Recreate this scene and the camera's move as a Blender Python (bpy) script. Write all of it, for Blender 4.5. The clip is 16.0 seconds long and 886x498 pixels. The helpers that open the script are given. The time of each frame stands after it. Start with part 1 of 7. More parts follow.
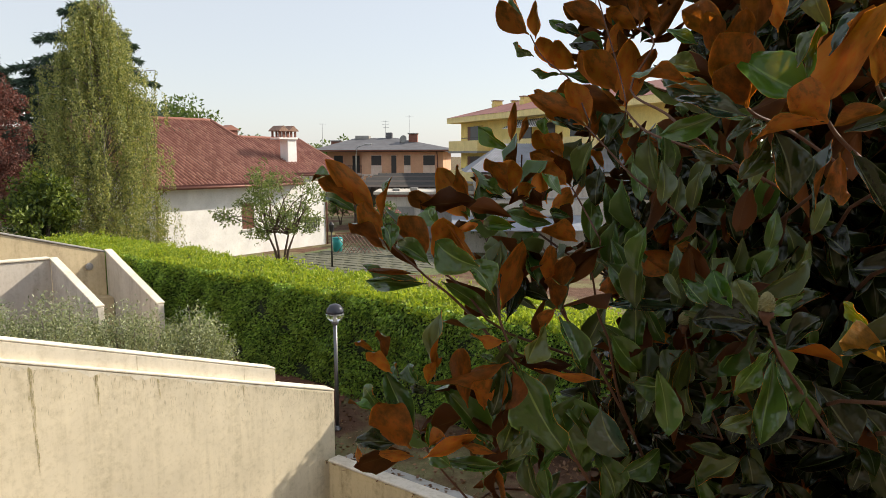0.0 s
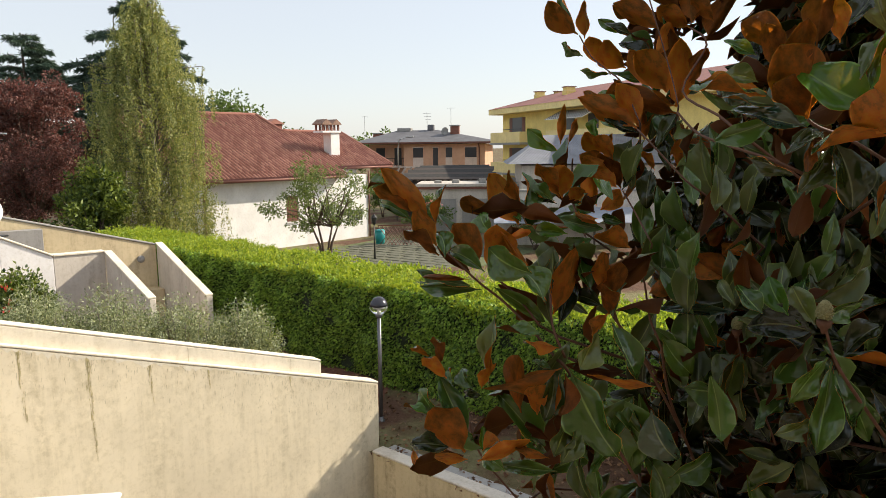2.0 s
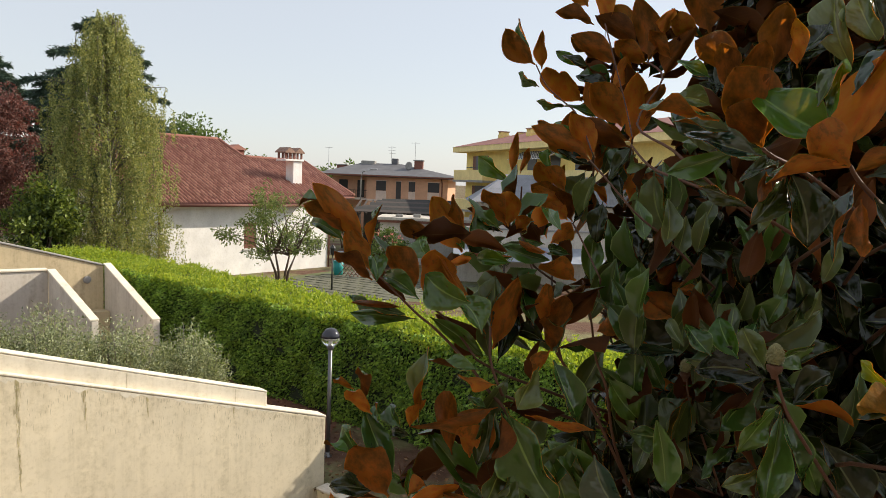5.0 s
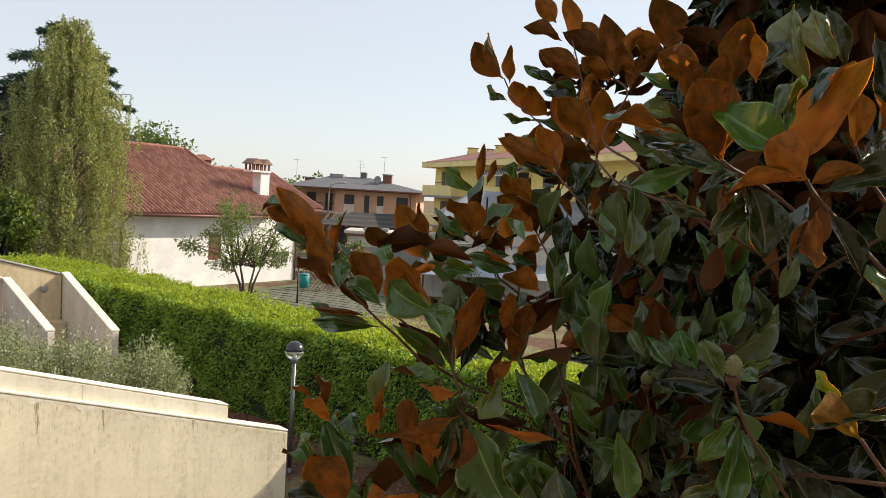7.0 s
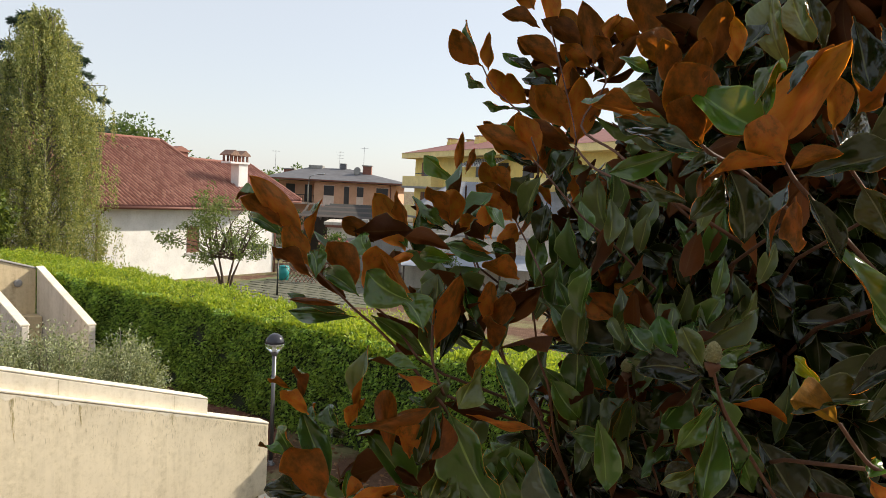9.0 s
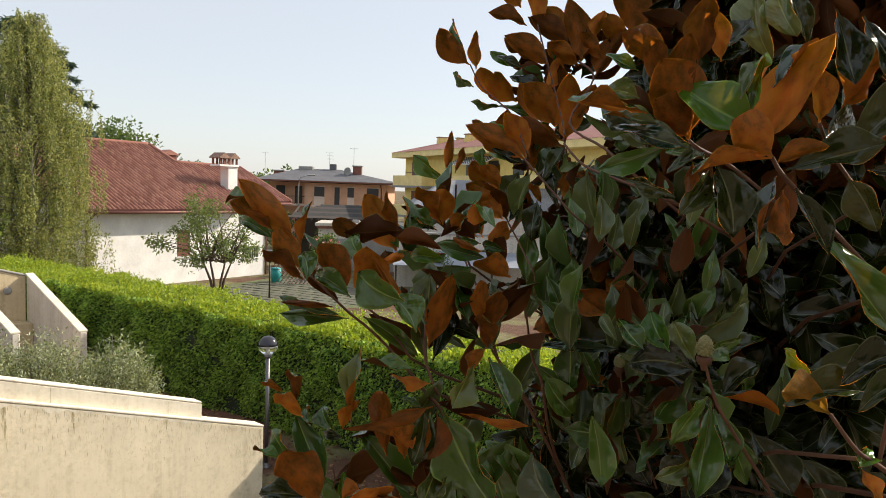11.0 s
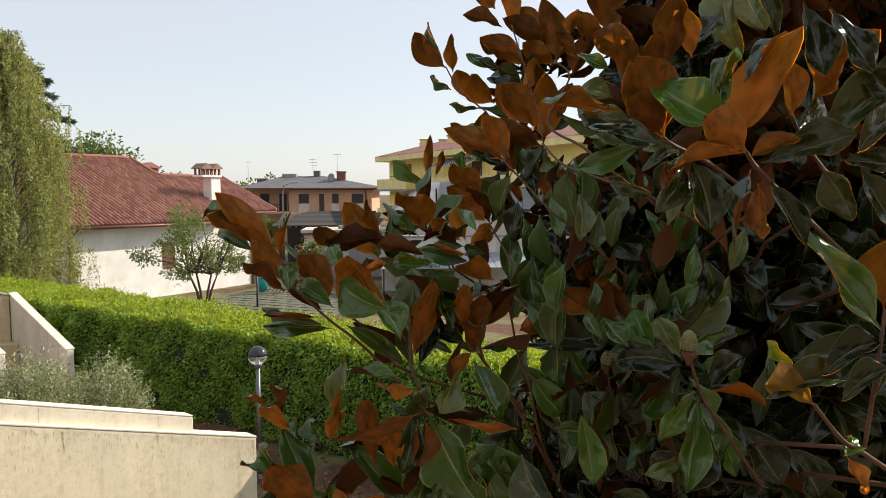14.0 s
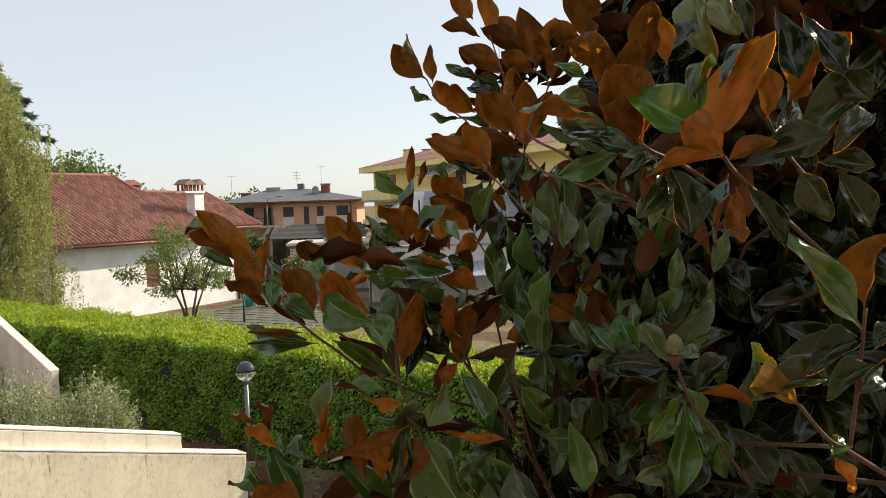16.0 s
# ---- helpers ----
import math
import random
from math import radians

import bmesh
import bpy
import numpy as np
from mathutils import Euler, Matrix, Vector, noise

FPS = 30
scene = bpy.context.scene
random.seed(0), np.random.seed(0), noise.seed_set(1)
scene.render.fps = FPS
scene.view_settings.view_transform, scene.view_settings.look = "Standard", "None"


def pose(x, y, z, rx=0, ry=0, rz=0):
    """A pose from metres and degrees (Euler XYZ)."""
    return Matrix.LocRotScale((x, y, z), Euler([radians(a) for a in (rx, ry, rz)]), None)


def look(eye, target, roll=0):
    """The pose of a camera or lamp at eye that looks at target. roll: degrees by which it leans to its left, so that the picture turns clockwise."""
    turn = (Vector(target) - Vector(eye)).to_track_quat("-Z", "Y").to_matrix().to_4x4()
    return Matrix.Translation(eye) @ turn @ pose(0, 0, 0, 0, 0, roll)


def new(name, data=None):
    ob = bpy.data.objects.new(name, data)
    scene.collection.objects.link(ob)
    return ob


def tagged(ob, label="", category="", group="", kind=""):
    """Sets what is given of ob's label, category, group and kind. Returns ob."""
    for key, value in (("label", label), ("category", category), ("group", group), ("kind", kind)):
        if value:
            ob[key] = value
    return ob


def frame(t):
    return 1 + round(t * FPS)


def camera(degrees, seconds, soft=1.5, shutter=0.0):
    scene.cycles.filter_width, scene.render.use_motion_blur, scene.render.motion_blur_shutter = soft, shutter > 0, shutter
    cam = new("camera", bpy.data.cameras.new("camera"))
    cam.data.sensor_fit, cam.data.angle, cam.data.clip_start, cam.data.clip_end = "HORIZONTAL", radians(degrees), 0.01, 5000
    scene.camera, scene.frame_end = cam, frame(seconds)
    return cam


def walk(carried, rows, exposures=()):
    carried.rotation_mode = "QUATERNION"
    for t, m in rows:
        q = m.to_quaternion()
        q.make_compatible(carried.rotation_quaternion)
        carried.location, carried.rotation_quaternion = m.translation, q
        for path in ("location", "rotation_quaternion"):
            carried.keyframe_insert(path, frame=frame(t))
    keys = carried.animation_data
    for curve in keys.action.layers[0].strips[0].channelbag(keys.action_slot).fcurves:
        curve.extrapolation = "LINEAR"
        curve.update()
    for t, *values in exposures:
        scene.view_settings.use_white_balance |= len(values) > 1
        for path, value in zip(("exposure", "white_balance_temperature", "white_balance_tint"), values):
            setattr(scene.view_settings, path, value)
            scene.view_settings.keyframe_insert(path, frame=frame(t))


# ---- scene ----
cam = camera(64.18, 16.0, soft=0.5)
# seconds, place, yaw, pitch, roll
ROWS = [
    (0.0, 0.016, -0.061, 4.993, -0.015, -7.543, 0.145),
    (0.5, 0.023, -0.056, 4.995, -1.371, -7.443, -0.015),
    (1.0, 0.015, -0.014, 4.978, -4.794, -7.716, -0.304),
    (1.5, 0.004, -0.019, 4.975, -4.272, -8.110, -0.365),
    (2.0, -0.011, -0.084, 5.031, 3.311, -8.194, 0.590),
    (2.5, -0.018, -0.045, 5.033, 4.577, -7.710, -0.804),
    (3.0, -0.007, 0.006, 5.001, 4.668, -6.885, -1.396),
    (3.5, 0.000, 0.000, 5.000, 4.330, -6.100, -1.700),
    (4.0, 0.016, 0.012, 5.000, 3.591, -5.702, -1.725),
    (4.5, 0.022, 0.030, 4.993, 2.516, -5.485, -2.179),
    (5.0, 0.039, 0.030, 4.995, 0.384, -5.311, -2.267),
    (7.5, 0.047, 0.039, 4.973, -2.587, -3.822, -3.483),
    (8.0, 0.048, 0.050, 4.969, -3.200, -4.186, -3.439),
    (8.5, 0.052, 0.055, 4.971, -3.585, -4.552, -3.322),
    (11.0, 0.055, 0.054, 4.975, -4.517, -4.669, -2.048),
    (11.5, 0.056, 0.055, 4.974, -4.830, -4.561, -1.638),
    (12.0, 0.055, 0.055, 4.972, -4.830, -4.636, -1.493),
    (12.5, 0.055, 0.058, 4.972, -5.013, -4.653, -1.460),
    (13.0, 0.055, 0.059, 4.973, -5.187, -4.642, -1.217),
    (13.5, 0.064, 0.060, 4.979, -5.527, -4.629, -0.425),
    (14.0, 0.068, 0.058, 4.982, -5.738, -4.495, 0.169),
    (14.5, 0.071, 0.059, 4.985, -5.975, -4.377, 0.743),
    (15.0, 0.072, 0.056, 4.985, -6.359, -4.128, 1.115),
    (15.5, 0.071, 0.058, 4.984, -6.729, -3.979, 1.412),
    (16.0, 0.074, 0.059, 4.986, -6.958, -3.774, 1.737),
]
walk(cam, [(t, pose(x, y, z, 90 + pitch, roll, yaw)) for t, x, y, z, yaw, pitch, roll in ROWS],
     [(0.0, 0.28), (1.0, 0.32), (1.5, 0.38), (2.0, 0.36), (2.5, 0.24), (3.0, 0.16), (4.0, 0.16), (5.0, 0.22), (7.5, 0.31), (16.0, 0.30)])

# ---- daylight ----
SUN_AZ, SUN_EL = 24.0, 32.0   # degrees from +x towards +y, and above the horizon
sun_dir = Vector((math.cos(radians(SUN_EL)) * math.cos(radians(SUN_AZ)), math.cos(radians(SUN_EL)) * math.sin(radians(SUN_AZ)), math.sin(radians(SUN_EL))))
world = bpy.data.worlds.new("sky")
scene.world = world
world.use_nodes = True
wn = world.node_tree.nodes
sky = wn.new("ShaderNodeTexSky")
sky.sky_type, sky.sun_disc = "NISHITA", False
sky.sun_elevation, sky.sun_rotation = radians(SUN_EL), radians(90 - SUN_AZ)
sky.air_density, sky.dust_density, sky.ozone_density = 1.0, 1.0, 1.5
wn["Background"].inputs["Strength"].default_value = 0.15
haze = wn.new("ShaderNodeMix")     # summer haze whitens the whole sky
haze.data_type = "RGBA"
haze.inputs[0].default_value = 0.68
haze.inputs[7].default_value = (4.62, 4.66, 4.72, 1)
world.node_tree.links.new(sky.outputs["Color"], haze.inputs[6])
world.node_tree.links.new(haze.outputs[2], wn["Background"].inputs["Color"])
sun = new("sun", bpy.data.lights.new("sun", "SUN"))
sun.data.energy, sun.data.angle, sun.data.color = 5.0, radians(0.6), (1.0, 0.88, 0.72)
sun.matrix_world = look(sun_dir * 60, (0, 0, 0))


# ---- materials ----
class Mat:
    """A small wrapper to write node materials."""

    def __init__(self, name, rough=0.8, metal=0.0, spec=0.5):
        self.m = bpy.data.materials.new(name)
        self.m.use_nodes = True
        self.t = self.m.node_tree
        self.b = self.t.nodes["Principled BSDF"]
        self.b.inputs["Roughness"].default_value = rough
        self.b.inputs["Metallic"].default_value = metal
        self.b.inputs["Specular IOR Level"].default_value = spec

    def n(self, kind, **props):
        nd = self.t.nodes.new(kind)
        for k, v in props.items():
            nd.inputs[k.replace("_", " ")].default_value = v
        return nd

    def link(self, a, b):
        self.t.links.new(a, b)

    def coords(self, scale=(1, 1, 1), kind="Object"):
        tc, mp = self.n("ShaderNodeTexCoord"), self.n("ShaderNodeMapping")
        mp.inputs["Scale"].default_value = scale
        self.link(tc.outputs[kind], mp.inputs["Vector"])
        return mp.outputs["Vector"]

    def noise(self, scale, detail=4.0, rough=0.6, stretch=(1, 1, 1)):
        nd = self.n("ShaderNodeTexNoise", Scale=scale, Detail=detail, Roughness=rough)
        self.link(self.coords(stretch), nd.inputs["Vector"])
        return nd.outputs["Fac"]

    def ramp(self, fac, stops):
        nd = self.n("ShaderNodeValToRGB")
        e = nd.color_ramp.elements
        while len(e) < len(stops):
            e.new(0.5)
        for el, (pos, col) in zip(e, stops):
            el.position, el.color = pos, (*col, 1) if len(col) == 3 else col
        self.link(fac, nd.inputs["Fac"])
        return nd.outputs["Color"]

    def mix(self, fac, a, b, mode="MIX"):
        nd = self.t.nodes.new("ShaderNodeMix")
        nd.data_type, nd.blend_type = "RGBA", mode
        for sock, v in ((nd.inputs["Factor"], fac), (nd.inputs["A"], a), (nd.inputs["B"], b)):
            sock = [s for s in nd.inputs if s.name == sock.name and s.enabled][0]
            if isinstance(v, (int, float)):
                sock.default_value = v
            elif isinstance(v, tuple):
                sock.default_value = (*v, 1)
            else:
                self.link(v, sock)
        return [o for o in nd.outputs if o.enabled][0]

    def color(self, v):
        if isinstance(v, tuple):
            self.b.inputs["Base Color"].default_value = (*v, 1)
        else:
            self.link(v, self.b.inputs["Base Color"])
        return self

    def bump(self, fac, strength=0.3, dist=0.01):
        nd = self.n("ShaderNodeBump", Strength=strength, Distance=dist)
        self.link(fac, nd.inputs["Height"])
        self.link(nd.outputs["Normal"], self.b.inputs["Normal"])
        return self

    def island(self):
        return self.n("ShaderNodeNewGeometry").outputs["Random Per Island"]

    def objrand(self):
        return self.n("ShaderNodeObjectInfo").outputs["Random"]

    def translucent(self, col, fac):
        tr, mx, out = self.n("ShaderNodeBsdfTranslucent"), self.n("ShaderNodeMixShader"), self.t.nodes["Material Output"]
        if isinstance(col, tuple):
            tr.inputs["Color"].default_value = (*col, 1)
        else:
            self.link(col, tr.inputs["Color"])
        mx.inputs["Fac"].default_value = fac
        self.link(self.b.outputs["BSDF"], mx.inputs[1])
        self.link(tr.outputs["BSDF"], mx.inputs[2])
        self.link(mx.outputs["Shader"], out.inputs["Surface"])
        return self


def two(c, k):
    return tuple(min(1, v * k) for v in c)


def plain(name, c, rough=0.7, metal=0.0, var=0.12, scale=3.0, bump=0.15):
    m = Mat(name, rough, metal)
    f = m.noise(scale)
    m.color(m.ramp(f, [(0.25, two(c, 1 - var)), (0.75, two(c, 1 + var))]))
    if bump:
        m.bump(m.noise(scale * 25), bump, 0.004)
    return m.m


def stucco(name, c, dirt, amount=0.5, bump=0.35):
    """Painted render with soft blotches, streaks that run down, and small stains."""
    m = Mat(name, 0.9, 0.0, 0.25)
    blot = m.ramp(m.noise(1.1, 6, 0.65), [(0.3, two(c, 0.86)), (0.7, two(c, 1.08))])
    streak = m.ramp(m.noise(2.6, 6, 0.7, (1.6, 1.6, 0.12)), [(0.46, (0, 0, 0)), (0.66, (1, 1, 1))])
    fine = m.ramp(m.noise(9, 5, 0.7), [(0.36, (0, 0, 0)), (0.68, (1, 1, 1))])
    k = m.mix(1.0, streak, fine, "MULTIPLY")
    k2 = m.mix(amount, (0.0, 0.0, 0.0), k)
    base = m.mix(k2, blot, dirt)
    fine2 = m.ramp(m.noise(14, 5, 0.75), [(0.32, (0.88, 0.87, 0.83)), (0.5, (1, 1, 1))])
    m.color(m.mix(1.0, base, fine2, "MULTIPLY"))
    m.bump(m.noise(45, 6, 0.7), bump, 0.006)
    return m.m


def foliage(name, dark, light, trans=0.35, rough=0.5, lit=None):
    m = Mat(name, rough, 0.0, 0.4)
    f = m.island()
    mid = tuple((a + b) / 2 for a, b in zip(dark, light))
    col = m.ramp(f, [(0.0, dark), (0.55, mid), (1.0, light)])
    m.color(col)
    tcol = m.mix(1.0, col, lit or (1.6, 1.5, 0.7), "MULTIPLY")
    m.translucent(tcol, trans)
    return m.m


M = {}
M["cream"] = stucco("cream_render", (0.79, 0.70, 0.52), (0.36, 0.30, 0.17), 0.55, 0.22)
M["cream_clean"] = stucco("cream_paint", (0.70, 0.645, 0.56), (0.36, 0.30, 0.21), 0.75)
M["parapet"] = stucco("pale_parapet_render", (0.80, 0.735, 0.60), (0.40, 0.35, 0.24), 0.5, 0.25)
M["ochre"] = stucco("ochre_render", (0.64, 0.53, 0.34), (0.28, 0.20, 0.11), 0.8)
M["white_wall"] = stucco("white_render", (0.90, 0.885, 0.86), (0.6, 0.55, 0.48), 0.2)
M["white_paint"] = plain("white_paint", (0.80, 0.78, 0.74), 0.6, 0, 0.05)
M["pink"] = stucco("pink_render", (0.66, 0.40, 0.27), (0.4, 0.25, 0.18), 0.3)
M["pale_pink"] = stucco("pale_pink_render", (0.74, 0.62, 0.55), (0.4, 0.3, 0.25), 0.3)
M["yellow"] = stucco("yellow_render", (0.86, 0.70, 0.26), (0.5, 0.4, 0.15), 0.3)
M["yellow_trim"] = stucco("pale_yellow_render", (0.88, 0.72, 0.34), (0.5, 0.4, 0.2), 0.3)
M["grey_conc"] = stucco("grey_concrete", (0.34, 0.33, 0.31), (0.15, 0.14, 0.13), 0.6)
M["paving"] = stucco("paving_concrete", (0.42, 0.41, 0.39), (0.2, 0.18, 0.16), 0.5)
M["dark"] = plain("dark_opening", (0.03, 0.03, 0.035), 0.3)
M["iron"] = plain("dark_iron", (0.05, 0.05, 0.05), 0.45, 0.6)
M["steel"] = plain("galvanised_steel", (0.45, 0.45, 0.45), 0.35, 0.9)
M["pole"] = plain("grey_painted_pole", (0.16, 0.16, 0.165), 0.35, 0.6)
M["copper"] = plain("brown_gutter", (0.17, 0.07, 0.05), 0.5, 0.3)
M["brick"] = plain("red_brick", (0.24, 0.10, 0.07), 0.85, 0, 0.3, 8)
M["shutter"] = plain("brown_shutter", (0.16, 0.06, 0.035), 0.6)
M["rust_roof"] = plain("rust_red_roof", (0.26, 0.11, 0.09), 0.8, 0, 0.25, 2)
M["beige_block"] = stucco("beige_block", (0.62, 0.57, 0.50), (0.2, 0.17, 0.13), 0.6)
M["old_sheet"] = plain("old_roofing_sheet", (0.032, 0.030, 0.028), 0.9, 0, 0.4, 2.5)
M["pale_slab"] = stucco("pale_roof_slab", (0.60, 0.56, 0.50), (0.2, 0.17, 0.14), 0.6)
M["slate"] = plain("grey_slab_roof", (0.13, 0.13, 0.14), 0.75, 0, 0.25, 1.2)
M["corrugated"] = plain("grey_corrugated_roof", (0.20, 0.21, 0.235), 0.7, 0.0, 0.25, 1.0)
M["timber_dark"] = plain("dark_timber", (0.06, 0.045, 0.035), 0.8)
M["bark"] = plain("brown_bark", (0.10, 0.07, 0.05), 0.9, 0, 0.35, 18, 0.8)
M["bark_grey"] = plain("grey_bark", (0.17, 0.15, 0.12), 0.9, 0, 0.35, 18, 0.8)
M["blue_grey"] = plain("blue_grey_sheet", (0.05, 0.055, 0.062), 0.9, 0.0)
M["teal"] = plain("teal_plastic", (0.02, 0.30, 0.30), 0.5)


def ground_material():
    m = Mat("garden_ground", 0.95, 0, 0.2)
    soil = m.ramp(m.noise(3.0, 8, 0.75), [(0.3, (0.075, 0.035, 0.022)), (0.7, (0.17, 0.10, 0.065))])
    grass = m.ramp(m.noise(6.0, 8, 0.8), [(0.3, (0.10, 0.10, 0.04)), (0.7, (0.26, 0.23, 0.12))])
    k = m.ramp(m.noise(0.35, 5, 0.6), [(0.45, (0, 0, 0)), (0.56, (1, 1, 1))])
    m.color(m.mix(k, soil, grass))
    m.bump(m.noise(30, 6, 0.75), 0.8, 0.03)
    return m.m


M["ground"] = ground_material()
M["soil"] = plain("reddish_soil", (0.15, 0.062, 0.036), 0.95, 0, 0.4, 9, 0.9)
M["lawn"] = plain("dry_grass", (0.20, 0.18, 0.10), 0.95, 0, 0.4, 7, 0.9)
M["hedge_leaf"] = foliage("hedge_leaf", (0.06, 0.14, 0.03), (0.44, 0.62, 0.15), 0.5)
M["hedge_tip"] = foliage("hedge_young_leaf", (0.15, 0.25, 0.03), (0.42, 0.48, 0.06), 0.42)
# near-black tone stands for the shade between hedge leaves
M["hedge_shade"] = plain("hedge_inner_shade", (0.018, 0.028, 0.010), 0.95)
M["birch_leaf"] = foliage("birch_leaf", (0.10, 0.145, 0.045), (0.42, 0.42, 0.18), 0.38)
M["plum_leaf"] = foliage("purple_leaf", (0.06, 0.034, 0.028), (0.25, 0.125, 0.098), 0.3, 0.5, (1.6, 0.9, 0.8))
M["cedar_leaf"] = foliage("cedar_needles", (0.03, 0.058, 0.042), (0.09, 0.145, 0.105), 0.2)
M["laurel_leaf"] = foliage("laurel_leaf", (0.018, 0.045, 0.010), (0.22, 0.28, 0.05), 0.3)
M["ash_leaf"] = foliage("broad_leaf", (0.07, 0.11, 0.035), (0.22, 0.28, 0.10), 0.35)
M["olive_leaf"] = foliage("silver_green_leaf", (0.10, 0.135, 0.065), (0.50, 0.54, 0.37), 0.3)
M["far_leaf"] = foliage("far_leaf", (0.05, 0.09, 0.025), (0.14, 0.21, 0.05), 0.35)
M["orange_leaf"] = foliage("orange_leaf", (0.25, 0.12, 0.02), (0.5, 0.30, 0.06), 0.35)
M["red_petal"] = foliage("red_petal", (0.45, 0.02, 0.03), (0.7, 0.06, 0.06), 0.3, 0.5, (1.2, 0.6, 0.6))
M["pink_petal"] = foliage("pink_petal", (0.5, 0.15, 0.15), (0.75, 0.4, 0.35), 0.3, 0.5, (1.2, 0.8, 0.8))


# ---- mesh helpers ----
def mesh(name, verts, faces, mat, smooth=False):
    me = bpy.data.meshes.new(name)
    me.from_pydata([tuple(v) for v in verts], [], faces)
    if mat:
        me.materials.append(mat)
    if smooth:
        me.shade_smooth()
    me.update()
    return me


def bm_mesh(name, bm, mat, smooth=False):
    me = bpy.data.meshes.new(name)
    bm.normal_update()
    bm.to_mesh(me)
    bm.free()
    if mat:
        me.materials.append(mat)
    if smooth:
        me.shade_smooth()
    return me


def part(name, me, parent, label=""):
    """One mesh object under a thing or a part."""
    ob = new(name, me)
    ob.parent = parent
    if label:
        ob["label"] = label
    return ob


def thing(name, label, category, at=(0, 0, 0), turn=0.0, group="", kind=""):
    """The Empty at the base of a thing with parts."""
    ob = new(name)
    ob.matrix_world = pose(*at, 0, 0, turn)
    return tagged(ob, label, category, group, kind)


def box(lo, hi, bevel=0.0, seg=1):
    bm = bmesh.new()
    bmesh.ops.create_cube(bm, size=1)
    for v in bm.verts:
        v.co = Vector([lo[i] + (v.co[i] + 0.5) * (hi[i] - lo[i]) for i in range(3)])
    if bevel:
        bmesh.ops.bevel(bm, geom=bm.edges[:], offset=bevel, segments=seg, affect="EDGES")
    return bm


def join(*bms):
    out = bmesh.new()
    for b in bms:
        tmp = bpy.data.meshes.new("tmp")
        b.to_mesh(tmp)
        b.free()
        out.from_mesh(tmp)
        bpy.data.meshes.remove(tmp)
    return out


def prism(pts, off, bevel=0.0):
    """A solid: a planar outline pushed along off."""
    bm = bmesh.new()
    f = bm.faces.new([bm.verts.new(p) for p in pts])
    r = bmesh.ops.extrude_face_region(bm, geom=[f])
    for v in r["geom"]:
        if isinstance(v, bmesh.types.BMVert):
            v.co += Vector(off)
    bmesh.ops.recalc_face_normals(bm, faces=bm.faces[:])
    if bevel:
        bmesh.ops.bevel(bm, geom=bm.edges[:], offset=bevel, segments=1, affect="EDGES")
    return bm


def wall_run(p0, p1, zb, zt0, zt1, thick, bevel=0.012):
    """An upright wall from plan point p0 to p1; its top slopes from zt0 to zt1; thickness lies to the left of p0->p1."""
    d = Vector((p1[0] - p0[0], p1[1] - p0[1], 0)).normalized()
    left = Vector((-d.y, d.x, 0)) * thick
    pts = [(p0[0], p0[1], zb), (p1[0], p1[1], zb), (p1[0], p1[1], zt1), (p0[0], p0[1], zt0)]
    return prism(pts, left, bevel)


def tube(path, radii, sides=8):
    """A tapering round bar along a path."""
    bm = bmesh.new()
    rings = []
    path = [Vector(p) for p in path]
    for i, p in enumerate(path):
        d = (path[min(i + 1, len(path) - 1)] - path[max(i - 1, 0)]).normalized()
        u = d.cross(Vector((0.31, 0.17, 0.93)))
        if u.length < 0.05:
            u = d.cross(Vector((1, 0, 0)))
        u.normalize()
        w = d.cross(u)
        r = radii[i] if isinstance(radii, (list, tuple)) else radii
        rings.append([bm.verts.new(p + (u * math.cos(a) + w * math.sin(a)) * r) for a in (k * math.tau / sides for k in range(sides))])
    for a, b in zip(rings, rings[1:]):
        for k in range(sides):
            bm.faces.new((a[k], a[(k + 1) % sides], b[(k + 1) % sides], b[k]))
    bm.faces.new(rings[0][::-1])
    bm.faces.new(rings[-1])
    return bm


def lathe(profile, sides=20):
    """A turned solid from (radius, height) pairs."""
    bm = bmesh.new()
    rings = [[bm.verts.new((r * math.cos(k * math.tau / sides), r * math.sin(k * math.tau / sides), z)) for k in range(sides)] for r, z in profile]
    for a, b in zip(rings, rings[1:]):
        for k in range(sides):
            bm.faces.new((a[k], a[(k + 1) % sides], b[(k + 1) % sides], b[k]))
    bm.faces.new(rings[0][::-1])
    bm.faces.new(rings[-1])
    return bm


rng = np.random.default_rng(7)


